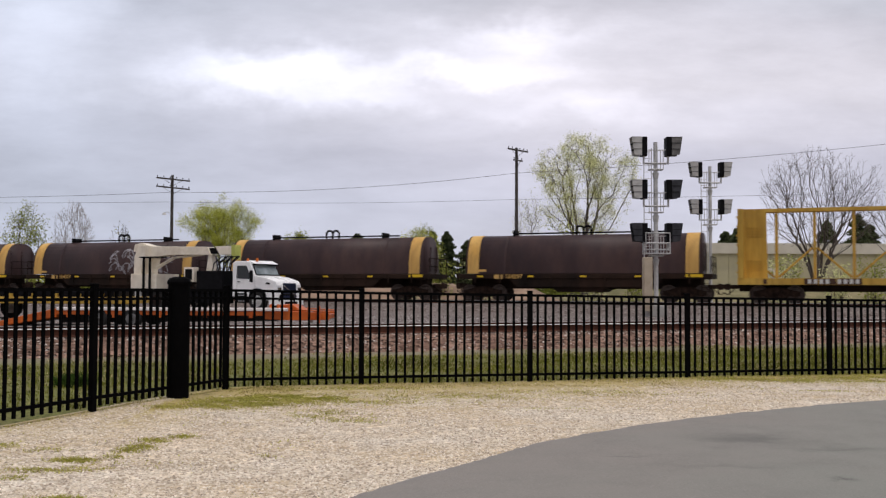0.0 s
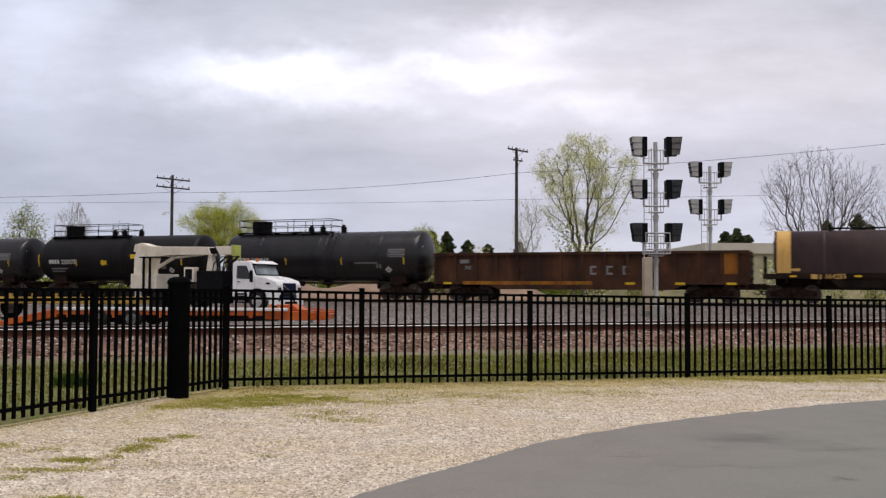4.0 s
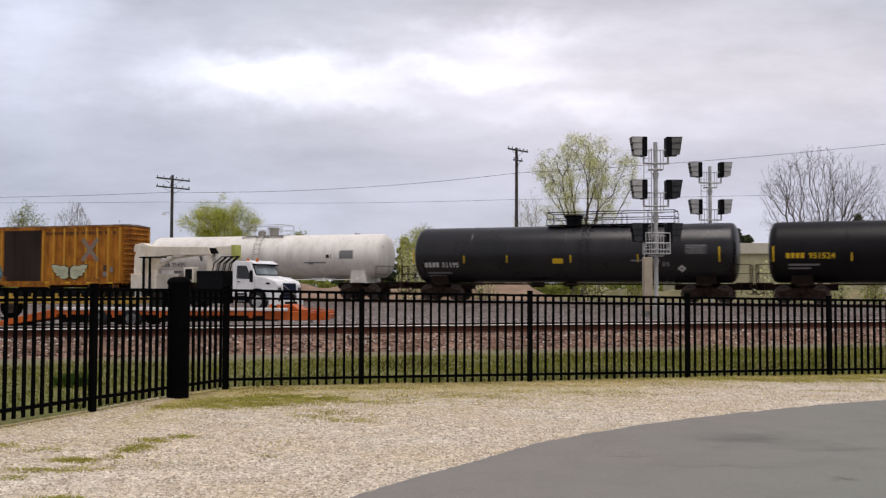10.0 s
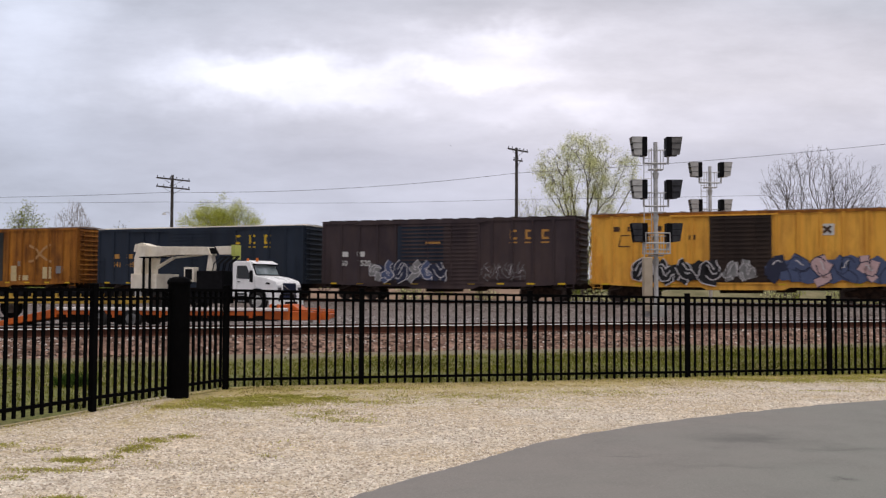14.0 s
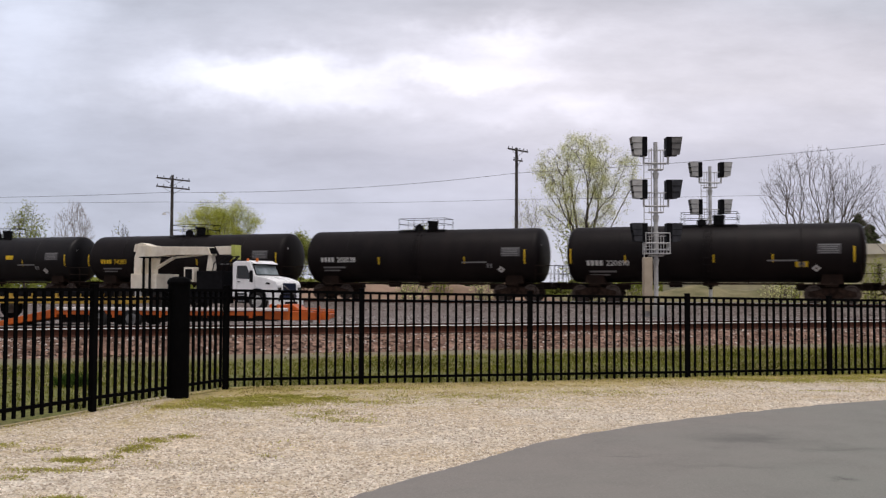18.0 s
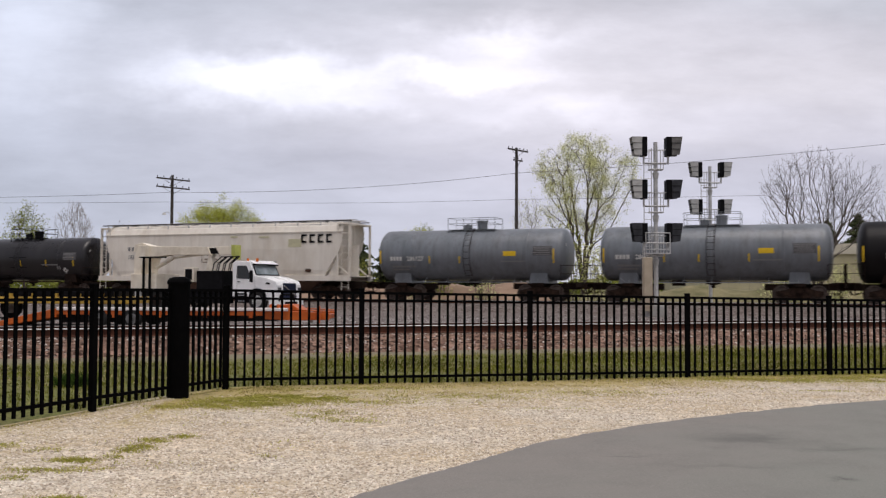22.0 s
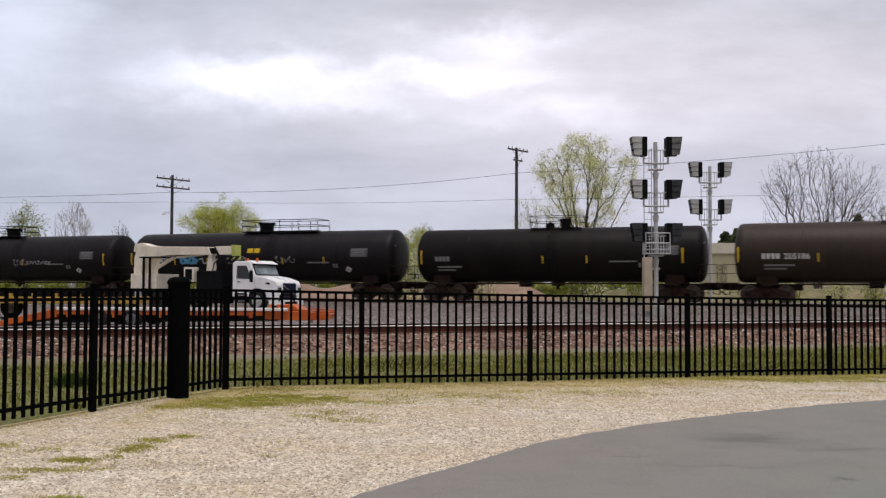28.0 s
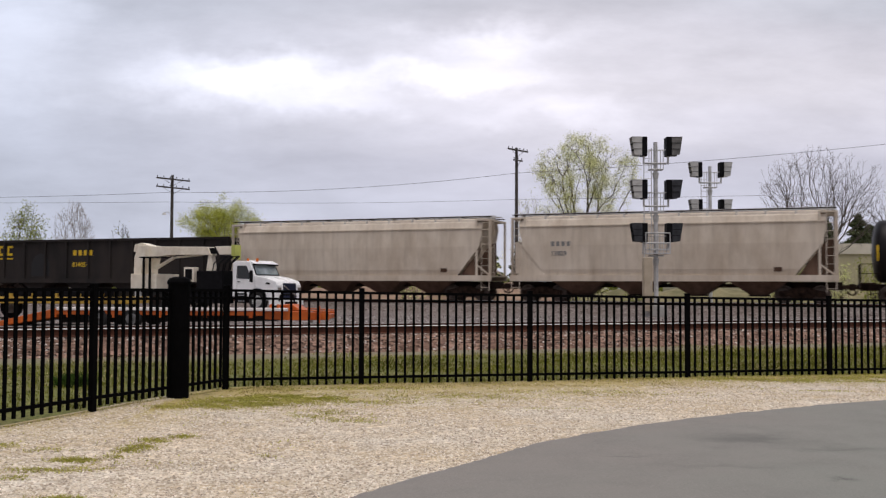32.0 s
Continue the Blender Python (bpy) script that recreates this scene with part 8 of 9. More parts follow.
# ---- hydraulic boom truck ----
M["truck_white"] = surface("white_truck_paint", (0.91, 0.92, 0.93), (0.95, 0.955, 0.96), scale=2, rough=0.3, bump=0.0, dirt=(0.5, 0.47, 0.42), dirt_amount=0.12, dirt_lo=0.58)
M["crane_cream"] = surface("cream_crane_paint", (0.82, 0.745, 0.61), (0.90, 0.835, 0.71), scale=2, rough=0.5, dirt=(0.45, 0.37, 0.26), dirt_amount=0.45, dirt_scale=1.5)
M["grille_navy"] = plain("dark_navy_grille", (0.012, 0.018, 0.045), rough=0.35)
M["lime"] = plain("yellow_green_paint", (0.45, 0.48, 0.12))
M["amber"] = plain("amber_beacon", (0.65, 0.16, 0.03), rough=0.2)
M["chrome"] = plain("dull_chrome", (0.55, 0.56, 0.58), rough=0.25, metal=1.0)
M["orange"] = surface("orange_trailer_paint", (0.46, 0.085, 0.012), (0.70, 0.155, 0.022), scale=2, rough=0.5, dirt=(0.14, 0.05, 0.025), dirt_amount=0.75)
M["deck_pale"] = surface("pale_deck_light_and_rim", (0.74, 0.68, 0.65), (0.84, 0.80, 0.77), scale=3, rough=0.6)
M["rim_grey"] = surface("dull_grey_wheel_rim", (0.10, 0.10, 0.10), (0.17, 0.17, 0.17), scale=6, rough=0.6)
M["machine_yellow"] = surface("machine_yellow_paint", (0.46, 0.28, 0.035), (0.64, 0.42, 0.08), scale=3, rough=0.5, dirt=(0.10, 0.06, 0.03), dirt_amount=0.85, dirt_scale=1.6)


def tyre_on(parent, x, y, z, r, w=0.28, rim=None):
    bm = bmesh.new()
    for y0, y1, r0, r1 in ((y, y + 0.04, r * 0.9, r), (y + 0.04, y + w - 0.04, r, r), (y + w - 0.04, y + w, r, r * 0.9)):
        rod(bm, (x, y0, z), (x, y1, z), r0, r1, 24)
    t = part("wheel", bm, M["rubber"], parent, "black rubber tyre")
    bm = bmesh.new()
    rod(bm, (x, y - 0.012, z), (x, y + 0.05, z), r * 0.58, r * 0.58, 18)
    rod(bm, (x, y - 0.06, z), (x, y + 0.05, z), r * 0.22, r * 0.26, 12)
    part("rim", bm, rim or M["hood_grey"], t)


def boom_truck():
    # x forward with the front bumper at 0, y away from the road side, z up from the tyres
    k = thing("boom_truck", "white day-cab truck with cream folded crane boom", "truck", pose(-8.93, 52.0, 0.02, 0, 0, -25) @ Matrix.Scale(1.06, 4))
    y0, y1 = 0.0, 2.35

    def sx(x):
        return 0.70 * x if x > -4.3 else -3.01 + (x + 4.3) * 0.97

    def piece(name, outline, ya, yb, mat, label="", bev=0.03, parent=None):
        bm = bmesh.new()
        prism(bm, [(sx(x), z) for x, z in outline], ya, yb)
        bmesh.ops.recalc_face_normals(bm, faces=bm.faces[:])
        if bev:
            soften(bm, bev, 2)
        return part(name, bm, mat, parent or k, label)
    cab = piece("cab", [(-4.12, 0.75), (-4.12, 2.48), (-3.9, 2.60), (-2.75, 2.60), (-2.55, 2.54), (-2.08, 1.82), (-2.0, 1.6), (-2.0, 1.18), (-2.35, 1.05), (-2.6, 0.75)], y0 + 0.05, y1 - 0.05, M["truck_white"], "white cab", 0.05)
    piece("visor", [(-2.7, 2.52), (-2.2, 2.42), (-2.2, 2.48), (-2.7, 2.64)], y0 + 0.12, y1 - 0.12, M["truck_white"], "roof visor", 0.01)
    piece("hood", [(-2.2, 1.18), (-2.2, 1.86), (-1.2, 1.76), (-0.3, 1.56), (-0.12, 1.35), (-0.1, 0.55), (-1.0, 0.55), (-1.15, 0.90), (-1.5, 1.13), (-1.9, 1.17)], y0 + 0.08, y1 - 0.08, M["truck_white"], "sloping white hood", 0.05)
    piece("grille", [(-0.14, 0.62), (-0.14, 1.46), (-0.07, 1.42), (-0.05, 0.62)], y0 + 0.60, y1 - 0.60, M["grille_navy"], "black grille with bright diagonal bar", 0.01)
    bm = bmesh.new()
    rod(bm, (sx(-0.04), y0 + 0.6, 1.32), (sx(-0.03), y1 - 0.6, 0.76), 0.03)
    part("grille_bar", bm, M["chrome"], k)
    for y in (y0 + 0.12, y1 - 0.42):
        piece("headlight", [(-0.22, 1.05), (-0.20, 1.28), (-0.08, 1.22), (-0.06, 1.05)], y, y + 0.3, M["chrome"], "clear headlight", 0.01)
    piece("bumper", [(-0.75, 0.30), (-0.8, 0.62), (0.0, 0.62), (0.05, 0.54), (0.05, 0.32)], y0, y1, M["truck_white"], "white front bumper", 0.03)
    piece("bumper_opening", [(0.04, 0.36), (0.04, 0.50), (0.062, 0.50), (0.062, 0.36)], y0 + 0.6, y1 - 0.6, M["black_paint"], "dark bumper opening", 0)
    # side window, windscreen
    piece("side_window", [(-3.75, 1.70), (-3.70, 2.36), (-2.85, 2.36), (-2.45, 1.80), (-2.6, 1.66)], y0 + 0.035, y0 + 0.055, M["glass"], "dark side window", 0)
    bm = bmesh.new()
    q = [(sx(-2.08), y0 + 0.16, 1.88), (sx(-2.08), y1 - 0.16, 1.88), (sx(-2.50), y1 - 0.22, 2.50), (sx(-2.50), y0 + 0.22, 2.50)]
    n = Vector((0.90, 0, 0.43))
    A = [bm.verts.new(Vector(p) + n * 0.012) for p in q]
    C = [bm.verts.new(Vector(p) + n * 0.03) for p in q]
    bm.faces.new(C)
    bm.faces.new(A[::-1])
    for i in range(4):
        bm.faces.new((A[i], A[(i + 1) % 4], C[(i + 1) % 4], C[i]))
    part("windscreen", bm, M["windscreen"], k, "sloping windscreen")
    for a, b in ((q[0], q[3]), (q[1], q[2]), (q[0], q[1]), (q[3], q[2])):
        bar("windscreen_seal", Vector(a) + n * 0.02, Vector(b) + n * 0.02, 0.028, M["black_paint"], k)
    piece("visor_edge", [(-2.26, 2.40), (-2.18, 2.38), (-2.18, 2.45), (-2.26, 2.47)], y0 + 0.10, y1 - 0.10, M["black_paint"], "dark visor edge", 0)
    bm = bmesh.new()
    for za, zb in ((0.9, 2.5),):
        box(bm, sx(-3.70), sx(-3.68), y0 + 0.034, y0 + 0.05, 0.9, 2.4)
        box(bm, sx(-2.08), sx(-2.06), y0 + 0.034, y0 + 0.05, 0.9, 1.8)
    part("door_seam", bm, M["hood_grey"], k)
    bm = bmesh.new()
    box(bm, sx(-3.6), sx(-3.42), y0 + 0.0, y0 + 0.05, 1.5, 1.55)
    part("door_handle", bm, M["black_paint"], k)
    piece("vent", [(-1.15, 1.42), (-1.05, 1.50), (-0.75, 1.46), (-0.80, 1.38)], y0 + 0.055, y0 + 0.085, M["black_paint"], "hood side vent", 0)
    bm = bmesh.new()
    rod(bm, (sx(-2.2), y0 - 0.02, 1.7), (sx(-2.1), y0 - 0.22, 1.7), 0.02)
    box(bm, sx(-2.16), sx(-2.06), y0 - 0.34, y0 - 0.14, 1.5, 2.1)
    part("mirror", bm, M["black_paint"], k, "black side mirror")
    for x in (-3.3, -2.45):
        bm = bmesh.new()
        rod(bm, (sx(x), y0 + 0.6, 2.58), (sx(x), y0 + 0.6, 2.76), 0.075, 0.06, 12)
        part("beacon", bm, M["amber"], k, "amber roof beacon")
    piece("fuel_tank", [(-3.9, 0.42), (-3.9, 0.95), (-2.75, 0.95), (-2.75, 0.42)], y0 + 0.02, y0 + 0.62, M["black_paint"], "dark side tank and steps", 0.08)
    bm = bmesh.new()
    for z in (0.50, 0.80):
        box(bm, sx(-3.5), sx(-2.85), y0 - 0.02, y0 + 0.03, z, z + 0.04)
    part("step", bm, M["chrome"], k)
    tyre_on(k, sx(-1.85), y0 + 0.03, 0.52, 0.52, 0.30, M["hood_grey"])
    tyre_on(k, sx(-1.85), y1 - 0.33, 0.52, 0.52, 0.30)
    for x in (-8.0, -9.35):
        tyre_on(k, sx(x), y0 + 0.03, 0.52, 0.52, 0.55, M["under"])
        tyre_on(k, sx(x), y1 - 0.58, 0.52, 0.52, 0.55)
    bm = bmesh.new()
    box(bm, sx(-11.8), sx(-0.6), y0 + 0.7, y0 + 0.95, 0.62, 0.9)
    box(bm, sx(-11.8), sx(-0.6), y1 - 0.95, y1 - 0.7, 0.62, 0.9)
    part("chassis", bm, M["black_paint"], k)
    piece("flat_bed", [(-11.8, 0.95), (-11.8, 1.12), (-4.45, 1.12), (-4.45, 0.95)], y0, y1, M["black_paint"], "dark flat bed", 0.01)
    piece("tool_box", [(-6.6, 1.12), (-6.6, 2.10), (-4.85, 2.10), (-4.85, 1.12)], y0 + 0.05, y1 - 0.1, M["black_paint"], "black tool box", 0.02)
    # crane
    piece("crane_base", [(-11.5, 1.12), (-11.5, 1.95), (-9.6, 1.95), (-9.6, 1.12)], y0 + 0.25, y1 - 0.25, M["crane_cream"], "cream crane base box", 0.03)
    piece("turret", [(-11.55, 1.12), (-11.5, 2.9), (-11.2, 3.55), (-10.7, 3.55), (-10.7, 2.95), (-10.95, 2.2), (-10.95, 1.9)], y0 + 0.5, y1 - 0.5, M["crane_cream"], "cream crane turret", 0.03)
    piece("boom", [(-11.9, 3.22), (-11.8, 3.62), (-11.3, 3.70), (-10.5, 3.50), (-6.55, 3.42), (-6.35, 2.98), (-9.3, 3.00), (-10.6, 2.84), (-11.3, 3.10)], y0 + 0.85, y0 + 1.45, M["crane_cream"], "cream box-section boom", 0.02)
    piece("boom_extension", [(-6.05, 3.44), (-4.85, 3.44), (-4.85, 2.98), (-5.75, 2.98)], y0 + 0.90, y0 + 1.40, M["crane_cream"], "cream boom extension", 0.02)
    piece("boom_slide", [(-6.6, 3.36), (-5.7, 3.36), (-5.6, 3.05), (-6.5, 3.05)], y0 + 0.97, y0 + 1.33, M["black_paint"], "dark inner slide", 0)
    piece("boom_tip", [(-4.93, 3.50), (-4.68, 3.50), (-4.68, 2.72), (-4.82, 2.72), (-4.93, 3.0)], y0 + 0.88, y0 + 1.42, M["lime"], "yellow-green boom tip", 0.02)
    bm = bmesh.new()
    rod(bm, (sx(-10.4), y0 + 1.15, 2.3), (sx(-9.2), y0 + 1.15, 2.85), 0.10, seg=10)
    rod(bm, (sx(-9.2), y0 + 1.15, 2.85), (sx(-7.0), y0 + 1.15, 3.02), 0.06, seg=10)
    part("lift_cylinder", bm, M["crane_cream"], k)
    for x in (-10.5, -10.05):
        bm = bmesh.new()
        box(bm, sx(x - 0.05), sx(x + 0.05), y0 + 0.15, y0 + 0.25, 1.12, 2.85)
        part("control_post", bm, M["black_paint"], k)
    bm = bmesh.new()
    box(bm, sx(-10.75), sx(-9.2), y0 + 0.1, y0 + 0.6, 2.83, 2.90)
    part("canopy", bm, M["black_paint"], k, "small black operator canopy")
    piece("boom_rest", [(-6.7, 2.10), (-6.55, 2.95), (-6.75, 3.0), (-6.2, 3.0), (-6.35, 2.9), (-6.2, 2.10)], y0 + 0.95, y0 + 1.3, M["crane_cream"], "cream boom rest", 0.01)
    piece("valve_box", [(-7.7, 1.5), (-7.7, 2.3), (-7.0, 2.3), (-7.0, 1.5)], y0 + 0.3, y0 + 0.7, M["crane_cream"], "pale valve frame", 0.02)
    piece("valve_face", [(-7.6, 1.62), (-7.6, 2.2), (-7.12, 2.2), (-7.12, 1.62)], y0 + 0.285, y0 + 0.30, M["black_paint"], "", 0)
    for j in range(7):
        a = (sx(-5.8 + 0.2 * j), y0 + 0.4 + 0.1 * (j % 2), 2.1)
        bm = bmesh.new()
        tube(bm, [a, (a[0] + 0.1, a[1], 2.5), (a[0] + 0.35, a[1] + 0.3, 2.85), (sx(-4.6), y0 + 1.1, 2.9)], 0.03, 5)
        part("hose", bm, M["black_paint"], k, "black hydraulic hose")
    # dark tanks and boxes slung under the bed
    for xa, xb, za in ((-7.2, -4.5, 0.38), (-10.4, -9.95, 0.5)):
        piece("side_box", [(xa, za), (xa, 0.95), (xb, 0.95), (xb, za)], y0 + 0.03, y0 + 0.6, M["black_paint"], "black box under the bed", 0.03)
    piece("rear_skirt", [(-11.7, 0.55), (-11.7, 0.95), (-10.0, 0.95), (-10.0, 0.55)], y0 + 0.1, y1 - 0.1, M["black_paint"], "dark rear frame box", 0.02)
    piece("axle_cover", [(-9.9, 0.5), (-9.9, 0.95), (-7.4, 0.95), (-7.4, 0.5)], y0 + 0.62, y1 - 0.62, M["black_paint"], "dark rear axles", 0.03)
    piece("fender", [(-2.6, 0.62), (-2.5, 0.98), (-2.12, 1.16), (-1.68, 1.16), (-1.3, 0.98), (-1.16, 0.62), (-1.26, 0.62), (-1.4, 0.92), (-1.72, 1.09), (-2.08, 1.09), (-2.4, 0.92), (-2.5, 0.62)], y0 + 0.0, y0 + 0.3, M["black_paint"], "black wheel arch lip", 0)
    piece("outrigger", [(-10.9, 0.5), (-10.9, 1.0), (-10.5, 1.0), (-10.5, 0.5)], y0 - 0.05, y1 + 0.05, M["hood_grey"], "outrigger box", 0.02)
    for s, y in ((0, y0 - 0.03), (1, y1 + 0.0)):
        bm = bmesh.new()
        rod(bm, (sx(-10.7), y, 0.9), (sx(-10.7), y, 0.12), 0.07, seg=10)
        box(bm, sx(-10.9), sx(-10.5), y - 0.2, y + 0.2, 0.0, 0.08)
        part("outrigger_leg", bm, M["hood_grey"], k)


boom_truck()


def lowboy_trailer():
    t = thing("lowboy_trailer", "long orange low-loader trailer with pale deck edge", "trailer", pose(-3.74, 31.66, -0.01, 0, 0, 0.6) @ Matrix.Scale(1.13, 4))
    # x from the right end (0) back to -13
    def piece(name, outline, ya, yb, mat, label="", bev=0.015):
        bm = bmesh.new()
        prism(bm, outline, ya, yb)
        bmesh.ops.recalc_face_normals(bm, faces=bm.faces[:])
        if bev:
            soften(bm, bev, 1)
        return part(name, bm, mat, t, label)
    for ya in (0.0, 2.3):
        piece("side_beam", [(-7.9, 0.38), (-7.9, 0.50), (-1.9, 0.50), (-1.9, 0.36)], ya, ya + 0.10, M["orange"], "orange side beam")
    # the strip's near-white colour stands for skylight on the deck top
    piece("deck_edge", [(-7.9, 0.502), (-7.9, 0.595), (-1.2, 0.595), (-1.2, 0.502)], -0.03, 0.12, M["deck_pale"], "pale deck edge coloured as the sky-lit deck top")
    # rubber-dark box set below the planks to imitate the shadow there
    piece("under_frame", [(-7.9, 0.12), (-7.9, 0.42), (-1.6, 0.42), (-1.6, 0.20)], 0.5, 1.9, M["rubber"], "dark box imitating the shadow under the deck", 0)
    for k in range(20):
        bm = bmesh.new()
        y = 0.14 + k * 0.112
        box(bm, -7.9, -1.9, y, y + 0.10, 0.50, 0.545 + 0.004 * (k % 3))
        part("deck_plank", bm, M["timber"], t)
    for k in range(9):
        piece("stake_pocket", [(-7.6 + k * 0.66, 0.30), (-7.6 + k * 0.66, 0.48), (-7.5 + k * 0.66, 0.48), (-7.5 + k * 0.66, 0.30)], -0.03, 0.0, M["orange"], "", 0)
    # beaver tail slope down at the far end
    piece("beaver_tail", [(-7.9, 0.56), (-7.9, 0.30), (-9.6, 0.02), (-9.75, 0.02), (-9.75, 0.14), (-8.1, 0.52)], 0, 2.4, M["orange"], "orange sloping beaver tail")
    # gooseneck and tongue
    for ya in (0.10, 2.2):
        piece("neck", [(-1.9, 0.26), (-1.9, 0.50), (-0.9, 0.50), (0.0, 0.45), (0.0, 0.25), (-1.0, 0.23)], ya, ya + 0.1, M["orange"], "orange front neck beam")
        piece("neck_rail", [(-0.95, 0.52), (-0.95, 0.56), (0.02, 0.50), (0.02, 0.46)], ya, ya + 0.06, M["orange"])
    for x in (-1.0, -0.55, -0.08):
        piece("neck_member", [(x - 0.05, 0.27), (x - 0.05, 0.40), (x + 0.05, 0.40), (x + 0.05, 0.27)], 0.2, 2.2, M["orange"], "", 0)
    piece("neck_box", [(-1.62, 0.50), (-1.55, 0.68), (-1.1, 0.68), (-0.85, 0.50)], 0.4, 2.0, M["orange"], "orange raised neck", 0.02)
    piece("neck_plate", [(-0.36, 0.12), (-0.36, 0.66), (-0.26, 0.66), (-0.26, 0.12)], 0.02, 0.10, M["orange"])
    for x in (-1.72, -1.5, -1.2):
        piece("upright", [(x - 0.04, 0.5), (x - 0.03, 0.70), (x + 0.03, 0.70), (x + 0.04, 0.5)], 0.10, 0.18, M["orange"])
    bm = bmesh.new()
    rod(bm, (-0.55, 0.4, 0.0), (-0.55, 0.4, 0.5), 0.05, seg=10)
    box(bm, -0.7, -0.4, 0.25, 0.55, 0.0, 0.03)
    part("landing_leg", bm, M["hood_grey"], t)
    bm = bmesh.new()
    tube(bm, [(-1.5, 0.3, 0.78), (-1.45, 0.3, 0.98), (-1.1, 0.3, 0.98), (-1.05, 0.3, 0.78)], 0.03)
    part("chain_rack", bm, M["black_paint"], t)
    for x in (-5.72, -6.70):
        tyre_on(t, x, -0.04, 0.27, 0.28, 0.24, M["rim_grey"])
        tyre_on(t, x, 2.18, 0.27, 0.28, 0.24)


lowboy_trailer()


def track_machine():
    t = thing("track_machine", "long low yellow track maintenance machine", "rail machine", pose(-19.5, 38.7, 0.0, 0, 0, -4) @ Matrix.Scale(1.174, 4))
    def piece(name, x0, x1, y0, y1, z0, z1, mat, label="", bev=0.02):
        bm = bmesh.new()
        box(bm, x0, x1, y0, y1, z0, z1)
        if bev:
            soften(bm, bev, 1)
        return part(name, bm, mat, t, label)
    piece("frame", 0, 6.0, 0, 2.2, 0.55, 0.78, M["machine_yellow"], "yellow main frame")
    piece("upper_frame", 0.2, 5.0, 0.1, 2.1, 0.80, 0.98, M["black_paint"], "dark upper frame")
    for k in range(7):
        piece("frame_post", 0.2 + k * 0.8, 0.3 + k * 0.8, 0.0, 0.1, 0.78, 0.9, M["machine_yellow"], "", 0)
    piece("engine_cover", 4.3, 5.4, 0.15, 2.05, 0.78, 1.05, M["black_paint"], "dark engine cover")
    piece("side_panel", -1.4, -0.1, 0.0, 2.2, 0.55, 0.95, M["machine_yellow"], "yellow side panel")
    for x in (0.55, 1.15):
        bm = bmesh.new()
        rod(bm, (x, -0.02, 0.42), (x, 0.1, 0.42), 0.17, seg=18)
        w = part("guide_wheel", bm, M["black_paint"], t, "dark wheel with pale rim")
        bm = bmesh.new()
        rod(bm, (x, -0.035, 0.42), (x, -0.018, 0.42), 0.12, seg=16)
        part("rim", bm, M["deck_pale"], w)
    for x in (0.9, 5.2):
        tyre_on(t, x, 0.2, 0.40, 0.40, 0.2)
        tyre_on(t, x, 1.8, 0.40, 0.40, 0.2)


track_machine()


# ---- grass and weeds ----
def blades(name, pts, label, material, lo, hi, width=0.006):
    V, F = [], []
    for x, y, z in pts:
        h = random.uniform(lo, hi)
        a = random.uniform(0, 6.283)
        lx, ly = random.uniform(-1.2, 1.2) * h, random.uniform(-1.2, 1.2) * h
        wx, wy = math.cos(a) * width, math.sin(a) * width
        k = len(V)
        V += [(x - wx, y - wy, z - 0.01), (x + wx, y + wy, z - 0.01), (x + lx * 0.4 + wx * 0.7, y + ly * 0.4 + wy * 0.7, z + h * 0.6), (x + lx * 0.4 - wx * 0.7, y + ly * 0.4 - wy * 0.7, z + h * 0.6), (x + lx, y + ly, z + h)]
        F += [(k, k + 1, k + 2, k + 3), (k + 3, k + 2, k + 4)]
    me = bpy.data.meshes.new(name)
    me.from_pydata(V, [], F)
    me.materials.append(material)
    return tagged(new(name, me), label, "grass", kind="stuff")


fence_y = line_y


# strip between the fence and the track bank
pts, dry = [], []
while len(pts) < 70000:
    s = random.uniform(-14, 22)
    q = -1.5 - 8.3 * random.random() ** 1.1
    v = N_P + N_DIR * s + N_OUT * q
    if v.y < fence_y(v.x) + 0.05 or v.x < -9 or (v.x < -2.6 and random.random() < 0.5):
        continue
    g = noise.noise((v.x * 0.4, v.y * 0.7, 2)) + 0.4 * noise.noise((v.x * 2.2, v.y * 2.2, 9)) + 1.0 * smooth(-2.2, -3.8, q) - 0.45
    if random.random() < 0.3 + g:
        (pts if random.random() < 0.45 + 0.4 * smooth(-2.6, -4.2, q) else dry).append((v.x, v.y, ground_z(v.x, v.y) + 0.01))
blades("grass", pts, "short green grass between fence and track", M["grass"], 0.015, 0.06, 0.009)
blades("dry_grass", dry, "dry yellow grass between fence and track", M["dry_grass"], 0.015, 0.055, 0.007)
# a clump of taller weeds behind the fence
pts = []
for i in range(420):
    v = Vector((random.gauss(-5.05, 0.09), random.gauss(13.2, 0.12)))
    pts.append((v.x, v.y, ground_z(v.x, v.y)))
blades("weed_clump", pts, "dark green clump of tall weeds behind the fence", M["weed_dark"], 0.05, 0.22, 0.014)

